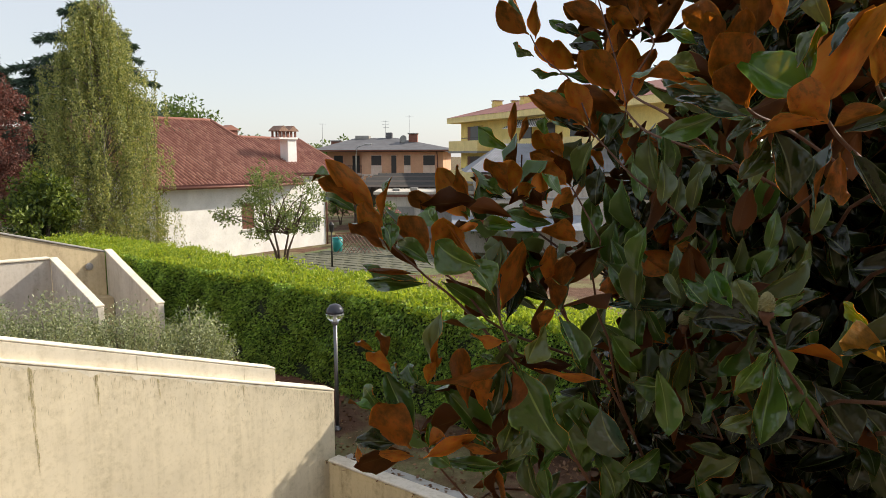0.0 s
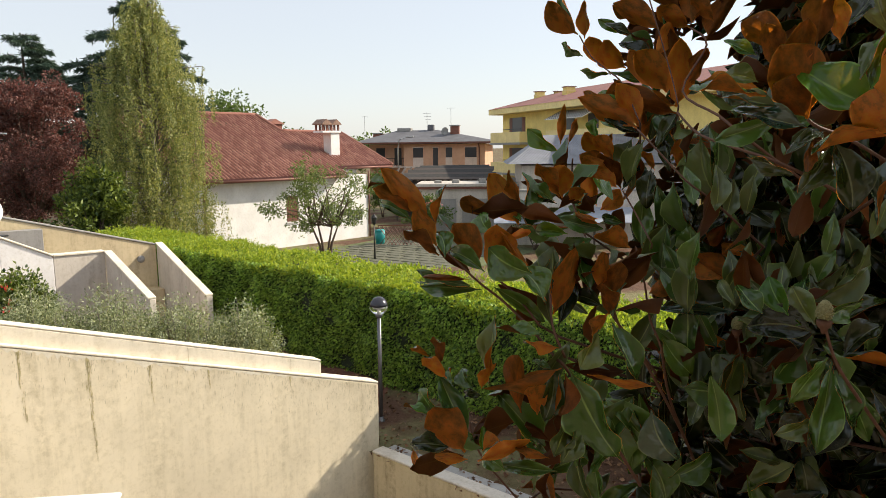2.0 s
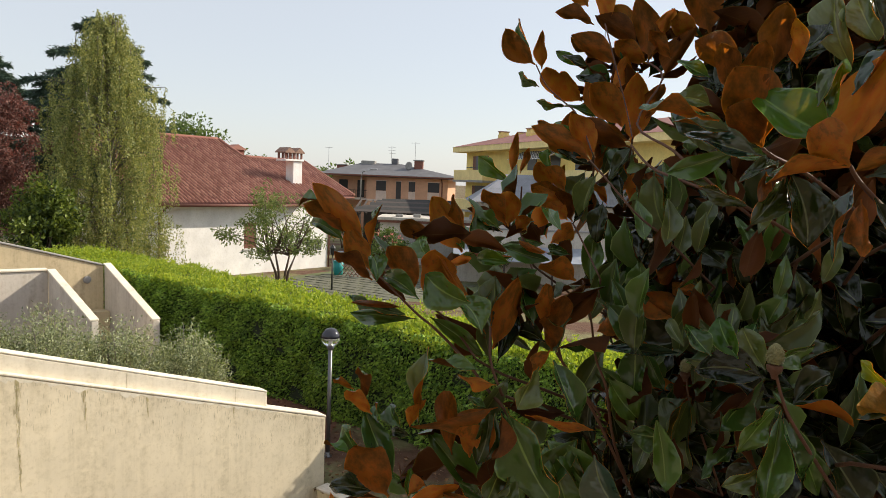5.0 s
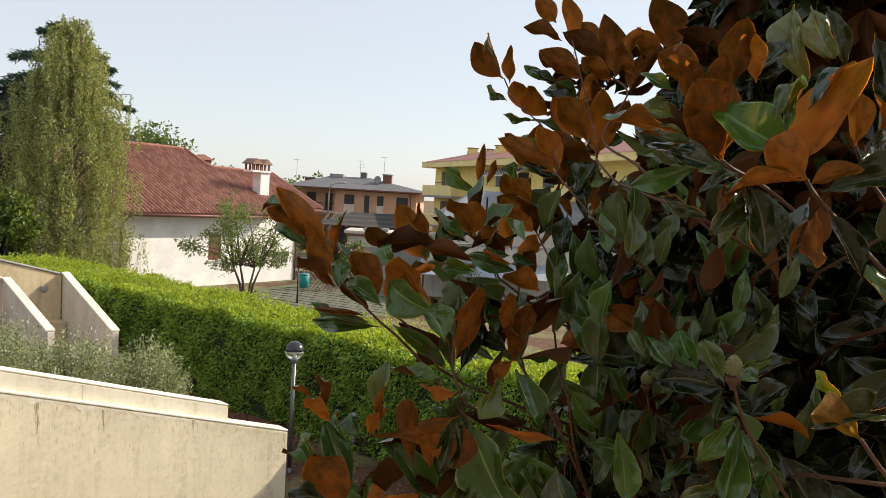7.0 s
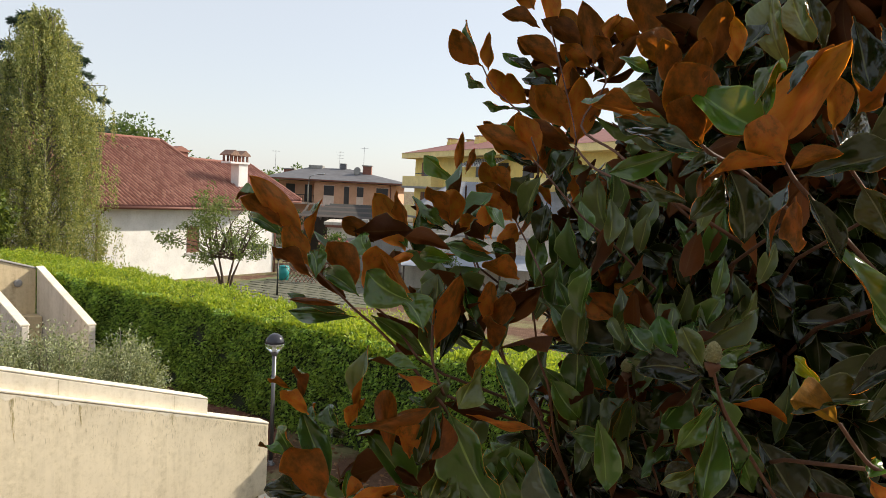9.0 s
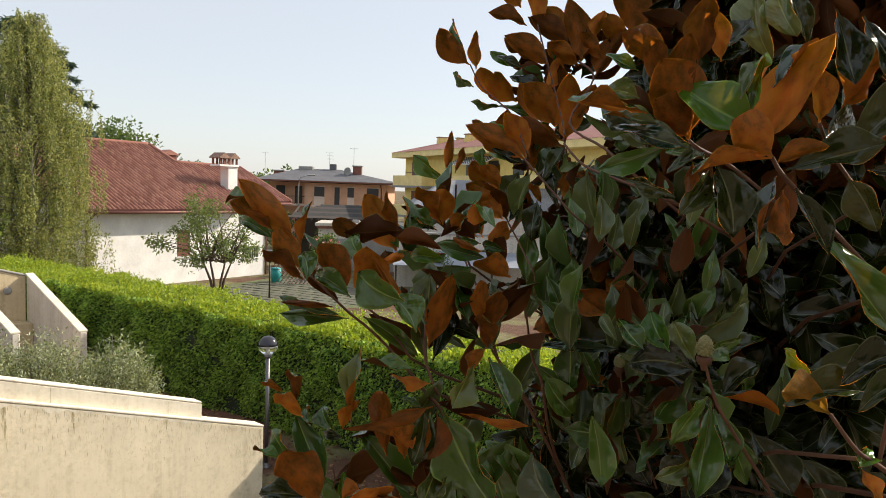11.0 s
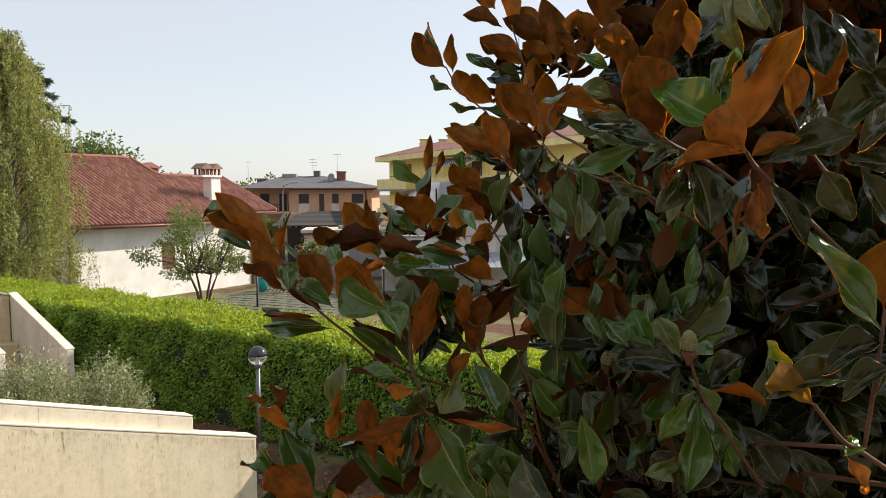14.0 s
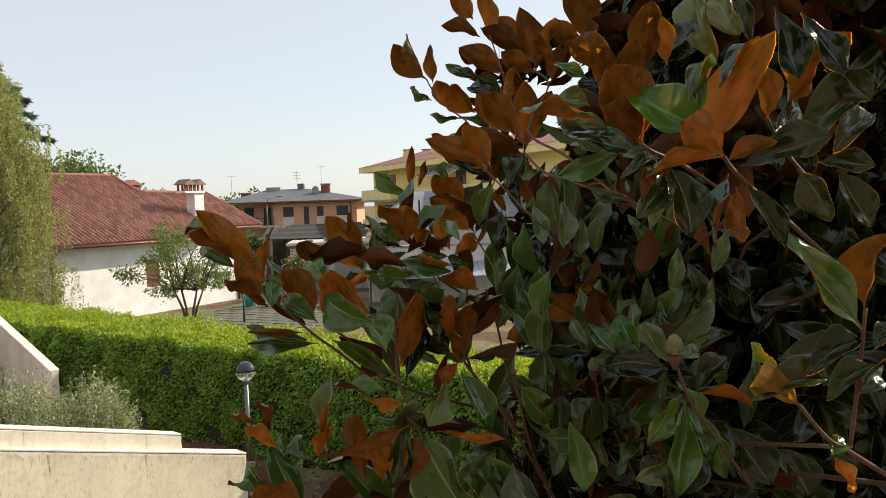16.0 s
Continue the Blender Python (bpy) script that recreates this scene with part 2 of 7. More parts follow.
def leaf_mass(name, at, aim, length, width, mat, spread=0.6, curl=0.12):
    """Many small folded leaves as one mesh: at (N,3), aim (N,3) or None for any direction."""
    at = np.asarray(at, float)
    n = len(at)
    d = rng.normal(size=(n, 3)) * spread
    d += rng.normal(size=(n, 3)) if aim is None else np.asarray(aim, float)
    d /= np.linalg.norm(d, axis=1, keepdims=True) + 1e-9
    u = np.cross(d, rng.normal(size=(n, 3)))
    u /= np.linalg.norm(u, axis=1, keepdims=True) + 1e-9
    w = np.cross(d, u)
    L = (length * rng.uniform(0.65, 1.25, n))[:, None]
    W = L * (width / length) * 0.5
    tip = at + d * L - w * L * curl
    mid = at + d * L * 0.45
    a, b = mid + u * W + w * L * 0.06, mid - u * W + w * L * 0.06
    v = np.stack([at, a, tip, b], 1).reshape(-1, 3)
    me = bpy.data.meshes.new(name)
    me.vertices.add(4 * n)
    me.vertices.foreach_set("co", v.astype(np.float32).ravel())
    me.loops.add(6 * n)
    k = np.arange(n)[:, None] * 4
    me.loops.foreach_set("vertex_index", (k + np.array([0, 1, 2, 0, 2, 3])).astype(np.int32).ravel())
    me.polygons.add(2 * n)
    me.polygons.foreach_set("loop_start", np.arange(0, 6 * n, 3, dtype=np.int32))
    me.materials.append(mat)
    me.update(calc_edges=True)
    me.validate()
    return me

# ---- ground ----
def ground_z(x, y):
    """The garden is level; it falls by half a metre towards the neighbours' house."""
    return -0.55 * min(1.0, max(0.0, (y - 19) / 14.0))


def build_ground():
    xs = [-1500, -300, -90, -60, -40, -30, -24, -18, -14, -10, -7, -4.5, -1.9, 1, 4, 8, 14, 25, 50, 90, 300, 1500]
    ys = [11.05, 12, 13.5, 15, 17, 19, 22, 25, 29, 33, 40, 55, 80, 120, 200, 500, 2500]
    v = [(x, y, ground_z(x, y)) for y in ys for x in xs]
    w = len(xs)
    f = [(j * w + i, j * w + i + 1, (j + 1) * w + i + 1, (j + 1) * w + i) for j in range(len(ys) - 1) for i in range(w - 1)]
    return tagged(new("ground", mesh("ground", v, f, M["ground"])), "dry garden ground with thin grass and bare earth", "ground", kind="structure")


build_ground()
gd, gl = Vector((0.79, -0.61, 0)), Vector((0.61, 0.79, 0))
g0 = Vector((-1.86, 10.9, 0)) + gl * 0.3
near = [g0 - gd * 0.1, g0 + gd * 70, Vector((120, 11.05, 0)), Vector((-1.7, 11.3, 0))]
tagged(new("ground_near", mesh("ground_near", [(p.x, p.y, -0.004) for p in near], [(0, 1, 2, 3)], M["ground"])), "earth and thin grass inside the retaining wall", "ground", kind="structure")
M["yard"] = plain("dark_yard_paving", (0.09, 0.085, 0.075), 0.9, 0, 0.3, 1.5)
court = tagged(new("courtyard", bm_mesh("courtyard", box((-60, -40, -2.75), (60, 14, -2.6)), M["yard"])), "sunken dark paved yard below the garden", "yard", kind="structure")

# ---- the long cream wall with its sloping top, and the set-back parapet on it ----
WD = Vector((0.722, 0.692, 0))      # along the wall, away from the camera
WN = Vector((0.692, -0.722, 0))     # the side that faces the yard


def along(p, s, back=0.0, z=0.0):
    q = Vector((p[0], p[1], 0)) + WD * s - WN * back
    return (q.x, q.y, z)


W_END = (-1.79, 11.2)
SLOPE = 0.3134


def top_a(s):
    return 1.17 - SLOPE * s


def build_long_wall():
    th = thing("garden_wall", "long cream rendered wall with a sloping top and dark rain streaks", "wall", kind="structure")
    s0 = -11.0
    p0, p1 = along(W_END, s0), along(W_END, 0)
    part("wall_body", bm_mesh("wall_body", wall_run(p0, p1, -2.6, top_a(s0) - 0.035, top_a(0) - 0.035, 0.36), M["cream"]), th)
    # thin coping with a small drip edge
    c0, c1 = along(W_END, s0, -0.005), along(W_END, 0.006, -0.005)
    pts = [(*c0[:2], top_a(s0) - 0.032), (*c1[:2], top_a(0) - 0.032), (*c1[:2], top_a(0)), (*c0[:2], top_a(s0))]
    part("coping", bm_mesh("coping", prism(pts, -WN * 0.26, 0.008), M["parapet"]), th, "thin pale coping strip")
    b0, b1 = along(W_END, s0, 0.09), along(W_END, -1.02, 0.09)
    part("parapet", bm_mesh("parapet", wall_run(b0, b1, 0.6, top_a(s0) + 0.21, top_a(-1.02) + 0.22, 0.2), M["parapet"]), th, "pale set-back parapet")
    t0, t1 = along(W_END, s0, 0.087), along(W_END, -1.018, 0.087)
    pts = [(*t0[:2], top_a(s0) + 0.213), (*t1[:2], top_a(-1.018) + 0.223), (*t1[:2], top_a(-1.018) + 0.245), (*t0[:2], top_a(s0) + 0.235)]
    part("parapet_cap", bm_mesh("parapet_cap", prism(pts, -WN * 0.23, 0.006), M["parapet"]), th, "thin pale cap")
    for s in (-5.55, -3.1, -1.55):
        j0, j1 = along(W_END, s, 0.0885), along(W_END, s + 0.006, 0.0885)
        jp = [(*j0[:2], top_a(s)), (*j1[:2], top_a(s)), (*j1[:2], top_a(s) + 0.2), (*j0[:2], top_a(s) + 0.2)]
        part("joint", mesh("joint", jp, [(0, 1, 2, 3)], M["drip"]), th, "hairline joint")
    rs = random.Random(4)
    def slivers(spots):
        """Thin ragged upright stains on the wall face: place along it, top, length and width of each."""
        v, f = [], []
        for q, z, long, w in spots:
            n = len(v)
            lean = rs.uniform(-0.006, 0.006)
            for k, (t, side) in enumerate(((0, 0.5), (0.25, 1.0), (0.6, 0.8), (1.0, 0.15))):
                for e in (-0.5, 0.5):
                    v.append(Vector(along(W_END, q + lean * t + e * w * side * rs.uniform(0.6, 1.2), -0.0016, z - long * t)))
            f += [(n + 2 * k, n + 2 * k + 1, n + 2 * k + 3, n + 2 * k + 2) for k in range(3)]
        return v, f

    for s, drop, wide, count in ((-5.13, 0.9, 0.012, 60), (-4.39, 1.35, 0.014, 120), (-3.65, 0.6, 0.011, 70), (-2.87, 0.3, 0.008, 30), (-1.62, 0.2, 0.006, 12)):
        spots = []
        for i in range(count):
            t = rs.random() ** 1.9
            spots.append((s + 0.03 * t + rs.gauss(0, wide * (1.25 - 0.8 * t)), top_a(s) - 0.045 - drop * t, rs.uniform(0.02, 0.11), rs.uniform(0.002, 0.008)))
        spots.append((s, top_a(s) - 0.04, drop * 0.35, wide * 0.8))
        part("rain_streak", mesh("rain_streak", *slivers(spots), M["streak"]), th, "brownish mossy rain streak")
    spots = []
    for i in range(900):
        q = -5.8 * rs.random() ** 1.7 - 0.05
        spots.append((q, top_a(q) - 0.06 - 0.55 * rs.random() ** 2.2, rs.uniform(0.01, 0.09), rs.uniform(0.002, 0.007)))
    part("drip_stains", mesh("drip_stains", *slivers(spots), M["drip"]), th, "faint grey drip stains")
    # the paler paint below the coping, flaking off along a ragged line
    rs = random.Random(9)
    s, upper, lower = -6.6, [], []
    while s < -0.9:
        upper.append(along(W_END, s, -0.0005, top_a(s) - 0.04))
        lower.append(along(W_END, s, -0.0005, top_a(s) - 0.045 - rs.choice((0.004, 0.012, 0.03, 0.034, 0.05, 0.08)) * (0.4 + 0.6 * min(1, (-0.9 - s) / 3))))
        s += rs.uniform(0.025, 0.07)
    verts = [Vector(p) + WN * 0.0012 for p in upper + lower]
    n = len(upper)
    part("paint_band", mesh("paint_band", verts, [(i, n + i, n + i + 1, i + 1) for i in range(n - 1)], M["parapet"]), th, "flaking pale paint band")
    return th


M["streak"] = plain("moss_streak", (0.50, 0.43, 0.23), 0.95, 0, 0.4, 14)
M["drip"] = plain("drip_stain", (0.50, 0.44, 0.30), 0.95, 0, 0.3, 14)
build_long_wall()


def build_low_wall():
    th = thing("retaining_wall", "low ochre retaining wall with a pale coping at the garden edge", "wall", kind="structure")
    d = Vector((0.79, -0.61, 0))
    left = Vector((0.61, 0.79, 0))
    p0 = Vector((-1.86, 10.9, 0))
    p1 = p0 + d * 16
    part("wall_body", bm_mesh("wall_body", wall_run(p0, p1, -2.6, 0.05, 0.05, 0.22), M["ochre"]), th)
    q0, q1 = p0 - left * 0.02, p1 - left * 0.02
    part("coping", bm_mesh("coping", wall_run(q0, q1, 0.053, 0.095, 0.095, 0.25), M["cream_clean"]), th, "whitish coping")
    r0, r1 = p0 + left * 0.24, p1 + left * 0.24
    part("paving_strip", bm_mesh("paving_strip", wall_run(r0, r1, -0.3, 0.02, 0.02, 0.28), M["paving"]), th, "grey concrete strip")


build_low_wall()


def build_far_walls():
    # ochre wall with its wing, one garden further
    th = thing("far_garden_wall", "stained ochre retaining wall with a pale sloping wing", "wall", kind="structure")
    p = (-9.28, 19.17)
    sl = 0.28
    s0 = -9.0
    part("wall_body", bm_mesh("wall_body", wall_run(along(p, s0), along(p, 0), -1.0, 2.38 - sl * s0, 2.38, 0.3), M["ochre"]), th)
    part("coping", bm_mesh("coping", prism([along(p, s0, -0.03, 2.385 - sl * s0), along(p, 0, -0.03, 2.385), along(p, 0, -0.03, 2.43), along(p, s0, -0.03, 2.43 - sl * s0)], -WN * 0.34, 0.01), M["grey_conc"]), th, "weathered grey coping")
    q0 = Vector(along(p, 0.02))
    q1 = q0 + WN * 3.45
    part("wing", bm_mesh("wing", wall_run(q1, q0, -0.2, 1.44, 2.42, -0.15), M["cream_clean"]), th, "pale wing wall with a sloping top")
    a, b = q0 + Vector((0, 0, 0)), q1
    part("wing_coping", bm_mesh("wing_coping", prism([(a.x - WD.x * 0.03, a.y - WD.y * 0.03, 2.424), (b.x - WD.x * 0.03, b.y - WD.y * 0.03, 1.444), (b.x - WD.x * 0.03, b.y - WD.y * 0.03, 1.484), (a.x - WD.x * 0.03, a.y - WD.y * 0.03, 2.464)], WD * 0.2, 0.008), M["parapet"]), th, "chipped white coping")
    lp = Vector(along(p, -0.43, -0.005, 2.03))
    bm = lathe([(0.0, 0.0), (0.10, 0.0), (0.105, 0.03), (0.08, 0.06), (0.03, 0.07)], 16)
    bm.transform(Matrix.Translation(lp) @ WN.to_track_quat("Z", "Y").to_matrix().to_4x4())
    part("wall_lamp", bm_mesh("wall_lamp", bm, M["grey_conc"], True), th, "round grey bulkhead lamp")
    part("bench", bm_mesh("bench", wall_run(along(p, -2.2, -0.5), along(p, 0.0, -0.5), 0.2, 1.35, 1.2, 0.5), M["ochre"]), th, "low ochre plinth")

    # pale zig-zag wall of the garden between
    tc = thing("stair_wall", "pale zigzag garden wall with white sloping copings", "wall", kind="structure")
    c3 = Vector((-8.57, 15.23, 0))
    c2 = c3 - WD * 1.05
    c4 = c3 + WN * 2.85
    c1 = c2 - WD * 0.98
    c0 = c1 - WD * 2.5
    part("wall_body", bm_mesh("wall_body", wall_run(c2, c3, -0.5, 2.77, 2.76, 0.25), M["cream_clean"]), tc)
    part("sloping_wall", bm_mesh("sloping_wall", wall_run(c1, c2, -0.5, 3.27, 2.775, 0.25), M["white_wall"]), tc, "whitewashed sloping wall")
    part("upper_wall", bm_mesh("upper_wall", wall_run(c0, c1, -0.5, 3.36, 3.27, 0.25), M["white_wall"]), tc)
    part("wing", bm_mesh("wing", wall_run(c4, c3, -0.5, 2.12, 2.76, -0.13), M["cream_clean"]), tc)
    for x, y, z0, z1 in ((c2, c3, 2.77, 2.76), (c3, c4, 2.76, 2.12), (c1, c2, 3.27, 2.775), (c0, c1, 3.36, 3.27)):
        dd = (y - x).normalized()
        side = Vector((-dd.y, dd.x, 0))
        o = -side * 0.03
        pts = [(x.x + o.x, x.y + o.y, z0 + 0.004), (y.x + o.x, y.y + o.y, z1 + 0.004), (y.x + o.x, y.y + o.y, z1 + 0.045), (x.x + o.x, x.y + o.y, z0 + 0.045)]
        part("coping", bm_mesh("coping", prism(pts, side * (0.17 if y is c4 else 0.28), 0.008), M["parapet"]), tc, "pale coping")
    # grey weathered block behind
    part("grey_panel", bm_mesh("grey_panel", wall_run(along(p, -7.0, -0.35), along(p, -2.85, -0.35), 0.0, 3.12, 3.1, 0.25), M["grey_conc"]), tc, "weathered grey concrete panel")


build_far_walls()

# soil bank between the cream wall and the hedge
bank = mesh("soil_bank", [(-14, 8, 1.2), (-6.2, 8.2, 1.6), (-2.3, 11.5, 0.05), (-2.15, 12.0, 0.02), (-2.0, 14.6, 0.02), (-6, 17.6, 0.02), (-8, 18.2, 0.3), (-14, 13, 1.2)], [tuple(range(8))], M["soil"])
tagged(new("soil_bank", bank), "bank of reddish bare soil below the hedge", "soil", kind="structure")

# the camera's building: unseen wall behind, added to shape light, balcony slab, parapet corner
M["back_wall"] = stucco("tan_render", (0.32, 0.25, 0.18), (0.21, 0.16, 0.12), 0.4)
house = tagged(new("wall_south", bm_mesh("wall_south", box((-9, -1.6, -2.6), (7, -1.3, 6.6)), M["back_wall"])), "unseen tan wall behind the camera, added to shape the magnolia's light", "wall", kind="structure")
slab = tagged(new("balcony_floor", bm_mesh("balcony_floor", box((-3.2, -1.3, 3.2), (2.2, 0.35, 3.4)), M["paving"])), "concrete balcony slab", "balcony", kind="structure")
par = thing("terrace_parapet", "white painted terrace parapet with a flat top", "parapet", kind="structure")
t0, t1 = Vector((-6.2, 3.85, 0)), Vector((-2.58, 4.49, 0))
part("parapet_wall", bm_mesh("parapet_wall", wall_run(t1, t0, -2.6, 2.6, 2.6, 0.22), M["white_paint"]), par)
part("parapet_cap", bm_mesh("parapet_cap", wall_run(t1 + Vector((0.0, 0.0, 0)), t0, 2.603, 2.64, 2.64, 0.27), M["white_paint"]), par, "flat white cap")

# ---- neighbours' white house ----
HD = Vector((0.63, 0.777, 0)).normalized()   # along the front
HN = Vector((0.777, -0.63, 0)).normalized()  # out of the front
H0 = Vector((-14.0, 35.0, 0))
PITCH = 0.42


def hp(s, back, z=None):
    """A point of the house: s along the eave, back from it; on the roof plane if z is not given."""
    q = H0 + HD * s - HN * back
    return Vector((q.x, q.y, 3.45 + PITCH * back if z is None else z))


def tile_sheet(outline, run, across, pitch=0.24, r=0.07, lift=0.03):
    """Rows of rounded clay tiles that run down a roof plane, clipped to the outline by sampling."""
    nrm = run.cross(across).normalized()
    if nrm.z < 0:
        nrm = -nrm
    o = outline[0]
    uv = [((p - o).dot(across), (p - o).dot(run)) for p in outline]

    def span(u):
        ys = []
        for (u0, v0), (u1, v1) in zip(uv, uv[1:] + uv[:1]):
            if (u0 <= u < u1) or (u1 <= u < u0):
                ys.append(v0 + (v1 - v0) * (u - u0) / (u1 - u0))
        return (min(ys), max(ys)) if len(ys) >= 2 else None
    verts, faces = [], []
    u = min(a for a, _ in uv) + pitch / 2
    umax = max(a for a, _ in uv)
    prof = [(math.cos(a), math.sin(a)) for a in (math.pi * k / 4 for k in range(5))]
    while u < umax:
        sp = span(u)
        if sp and sp[1] - sp[0] > 0.3:
            v = sp[0]
            while v < sp[1] - 0.05:
                v2 = min(v + 0.42, sp[1])
                b = len(verts)
                j = random.uniform(-0.012, 0.012)
                for vv, k, h in ((v, 1.0, 0.0), (v2, 0.86, 0.025)):
                    for c, s in prof:
                        verts.append(o + across * (u + j + c * r * k) + run * vv + nrm * (lift + s * r * k * 0.9 + h))
                for i in range(4):
                    faces.append((b + i, b + i + 1, b + 6 + i, b + 5 + i))
                v += 0.38
        u += pitch
    return verts, faces


def roof_tile_material():
    m = Mat("clay_tile", 0.85, 0, 0.3)
    base = m.ramp(m.island(), [(0.0, (0.25, 0.105, 0.08)), (0.5, (0.34, 0.155, 0.118)), (1.0, (0.42, 0.215, 0.165))])
    st = m.ramp(m.noise(0.8, 6, 0.7), [(0.35, (0.84, 0.82, 0.8)), (0.65, (1, 1, 1))])
    m.color(m.mix(1.0, base, st, "MULTIPLY"))
    m.bump(m.noise(40), 0.4, 0.01)
    return m.m


M["tile"] = roof_tile_material()
M["old_cap"] = plain("weathered_clay", (0.30, 0.19, 0.14), 0.9, 0, 0.35, 9)
M["tile_bed"] = plain("roof_bed", (0.12, 0.04, 0.035), 0.95)


def build_white_house():
    th = thing("white_house", "low white rendered house with a red clay tile roof", "house")
    # walls
    w0, w1 = hp(0.35, 0.75, 0), hp(11.4, 0.75, 0)
    b0, b1 = hp(0.35, 10.5, 0), hp(11.4, 10.5, 0)
    pts = [(*w0[:2], -0.9), (*w1[:2], -0.9), (*b1[:2], -0.9), (*b0[:2], -0.9)]
    part("wall", bm_mesh("wall", prism(pts, (0, 0, 4.3)), M["white_wall"]), th)
    # upper side walls so that the roof ends are closed
    # roof outline on the front plane
    out = [hp(-1.0, 0), hp(9.2, 0), hp(9.25, 1.1), hp(13.9, 1.1), hp(13.9, 6.2), hp(9.0, 6.4), hp(8.9, 9.1), hp(-1.0, 9.1)]
    nrm = (HN * PITCH + Vector((0, 0, 1))).normalized()
    part("roof", bm_mesh("roof", prism([p - nrm * 0.16 for p in out], nrm * 0.14), M["tile_bed"]), th, "roof deck")
    # rear slopes
    rear = [hp(-1.0, 9.12), hp(8.9, 9.12), hp(8.9, 15, 4.6), hp(-1, 15, 4.6)]
    part("rear_roof", bm_mesh("rear_roof", prism(rear, (0, 0, -0.14)), M["rust_roof"]), th)
    rear2 = [hp(9.0, 6.42), hp(13.9, 6.22), hp(13.9, 11.2, 3.9), hp(9.0, 11.4, 3.9)]
    part("rear_roof", bm_mesh("rear_roof", prism(rear2, (0, 0, -0.14)), M["rust_roof"]), th)
    up = (-HN + Vector((0, 0, PITCH))).normalized()
    v, f = tile_sheet(out, up, HD)
    tiles = part("roof_tiles", mesh("roof_tiles", v, f, M["tile"], True), th, "red-brown rounded clay tiles")
    tiles["kind"] = "stuff"
    for a, b in ((hp(-1.0, 9.12), hp(8.9, 9.12)), (hp(8.95, 9.1), hp(9.05, 6.4)), (hp(9.0, 6.42), hp(13.9, 6.22)), (hp(13.9, 6.2), hp(13.9, 1.1))):
        n = max(2, int((b - a).length / 0.4))
        part("ridge_tiles", bm_mesh("ridge_tiles", tube([a.lerp(b, i / n) + Vector((0, 0, 0.06 + 0.015 * (i % 2))) for i in range(n + 1)], 0.11, 8), M["tile"], True), th, "rounded clay ridge tiles")
    # eave board and gutter
    e0, e1 = hp(-1.0, -0.05, 3.36), hp(9.2, -0.05, 3.36)
    part("gutter", bm_mesh("gutter", tube([e0, e1], 0.075, 8), M["copper"], True), th, "dark copper gutter")
    part("eave_board", bm_mesh("eave_board", wall_run(hp(-1, 0.06, 0), hp(9.2, 0.06, 0), 3.27, 3.34, 3.34, 0.7), M["copper"]), th)
    e2, e3 = hp(9.2, 1.05, 3.82), hp(13.9, 1.05, 3.82)
    part("gutter", bm_mesh("gutter", tube([e2, e3], 0.07, 8), M["copper"], True), th)
    part("upper_wall", bm_mesh("upper_wall", wall_run(hp(8.9, 1.75, 0), hp(11.4, 1.75, 0), 3.2, 3.95, 3.95, 0.25), M["white_wall"]), th)
    # downpipes
    d = [hp(0.25, 0.0, 3.3), hp(0.2, 0.25, 3.15), hp(0.12, 0.62, 2.75), hp(0.12, 0.66, -0.6)]
    part("downpipe", bm_mesh("downpipe", tube(d, 0.055, 8), M["copper"], True), th, "dark copper downpipe")
    d = [hp(11.5, 0.7, 3.6), hp(11.5, 0.7, -0.7)]
    part("downpipe", bm_mesh("downpipe", tube(d, 0.05, 8), M["copper"], True), th)
    # small barred window and a shuttered one
    for s0, s1, z0, z1, shut in ((9.75, 10.95, 0.55, 1.25, False), (5.25, 6.05, 0.9, 2.35, True)):
        win = part("window", bm_mesh("window", wall_run(hp(s0, 0.735, 0), hp(s1, 0.735, 0), z0, z1, z1, 0.03), M["shutter"] if shut else M["dark"]), th, "brown closed shutter" if shut else "small dark barred window")
        for a, b, c, e in ((s0 - 0.06, s1 + 0.06, z0 - 0.08, z0 - 0.005), (s0 - 0.06, s1 + 0.06, z1 + 0.005, z1 + 0.06)):
            part("sill", bm_mesh("sill", wall_run(hp(a, 0.66, 0), hp(b, 0.66, 0), c, e, e, 0.09), M["white_paint"]), win)
        if not shut:
            for i in range(7):
                s = s0 + (s1 - s0) * (i + 0.5) / 7
                part("bar", bm_mesh("bar", tube([hp(s, 0.69, z0), hp(s, 0.69, z1)], 0.018, 5), M["white_paint"]), win)
    # chimney
    ch = part("chimney", bm_mesh("chimney", wall_run(hp(10.1, 2.6, 0), hp(10.8, 2.6, 0), 4.2, 6.0, 6.0, 0.75), M["white_wall"]), th, "white rendered chimney")
    part("collar", bm_mesh("collar", wall_run(hp(9.4, 2.5, 0), hp(10.85, 2.5, 0), 6.003, 6.12, 6.12, 0.95), M["white_wall"]), ch, "white collar")
    for s in (9.45, 9.76, 10.07, 10.38, 10.69):
        for bk in (2.58, 3.25):
            part("pillar", bm_mesh("pillar", wall_run(hp(s, bk, 0), hp(s + 0.11, bk, 0), 6.153, 6.5, 6.5, 0.11), M["brick"]), ch, "brick pillar")
    for s0, s1 in ((9.35, 10.1), (10.12, 10.87)):
        mid = (s0 + s1) / 2
        pts = [hp(s0, 2.45, 6.503), hp(s1, 2.45, 6.503), hp(s1, 2.45, 6.56), hp(mid, 2.45, 6.85), hp(s0, 2.45, 6.56)]
        part("cap", bm_mesh("cap", prism(pts, -HN * 1.05), M["old_cap"]), ch, "little gabled tile cap")
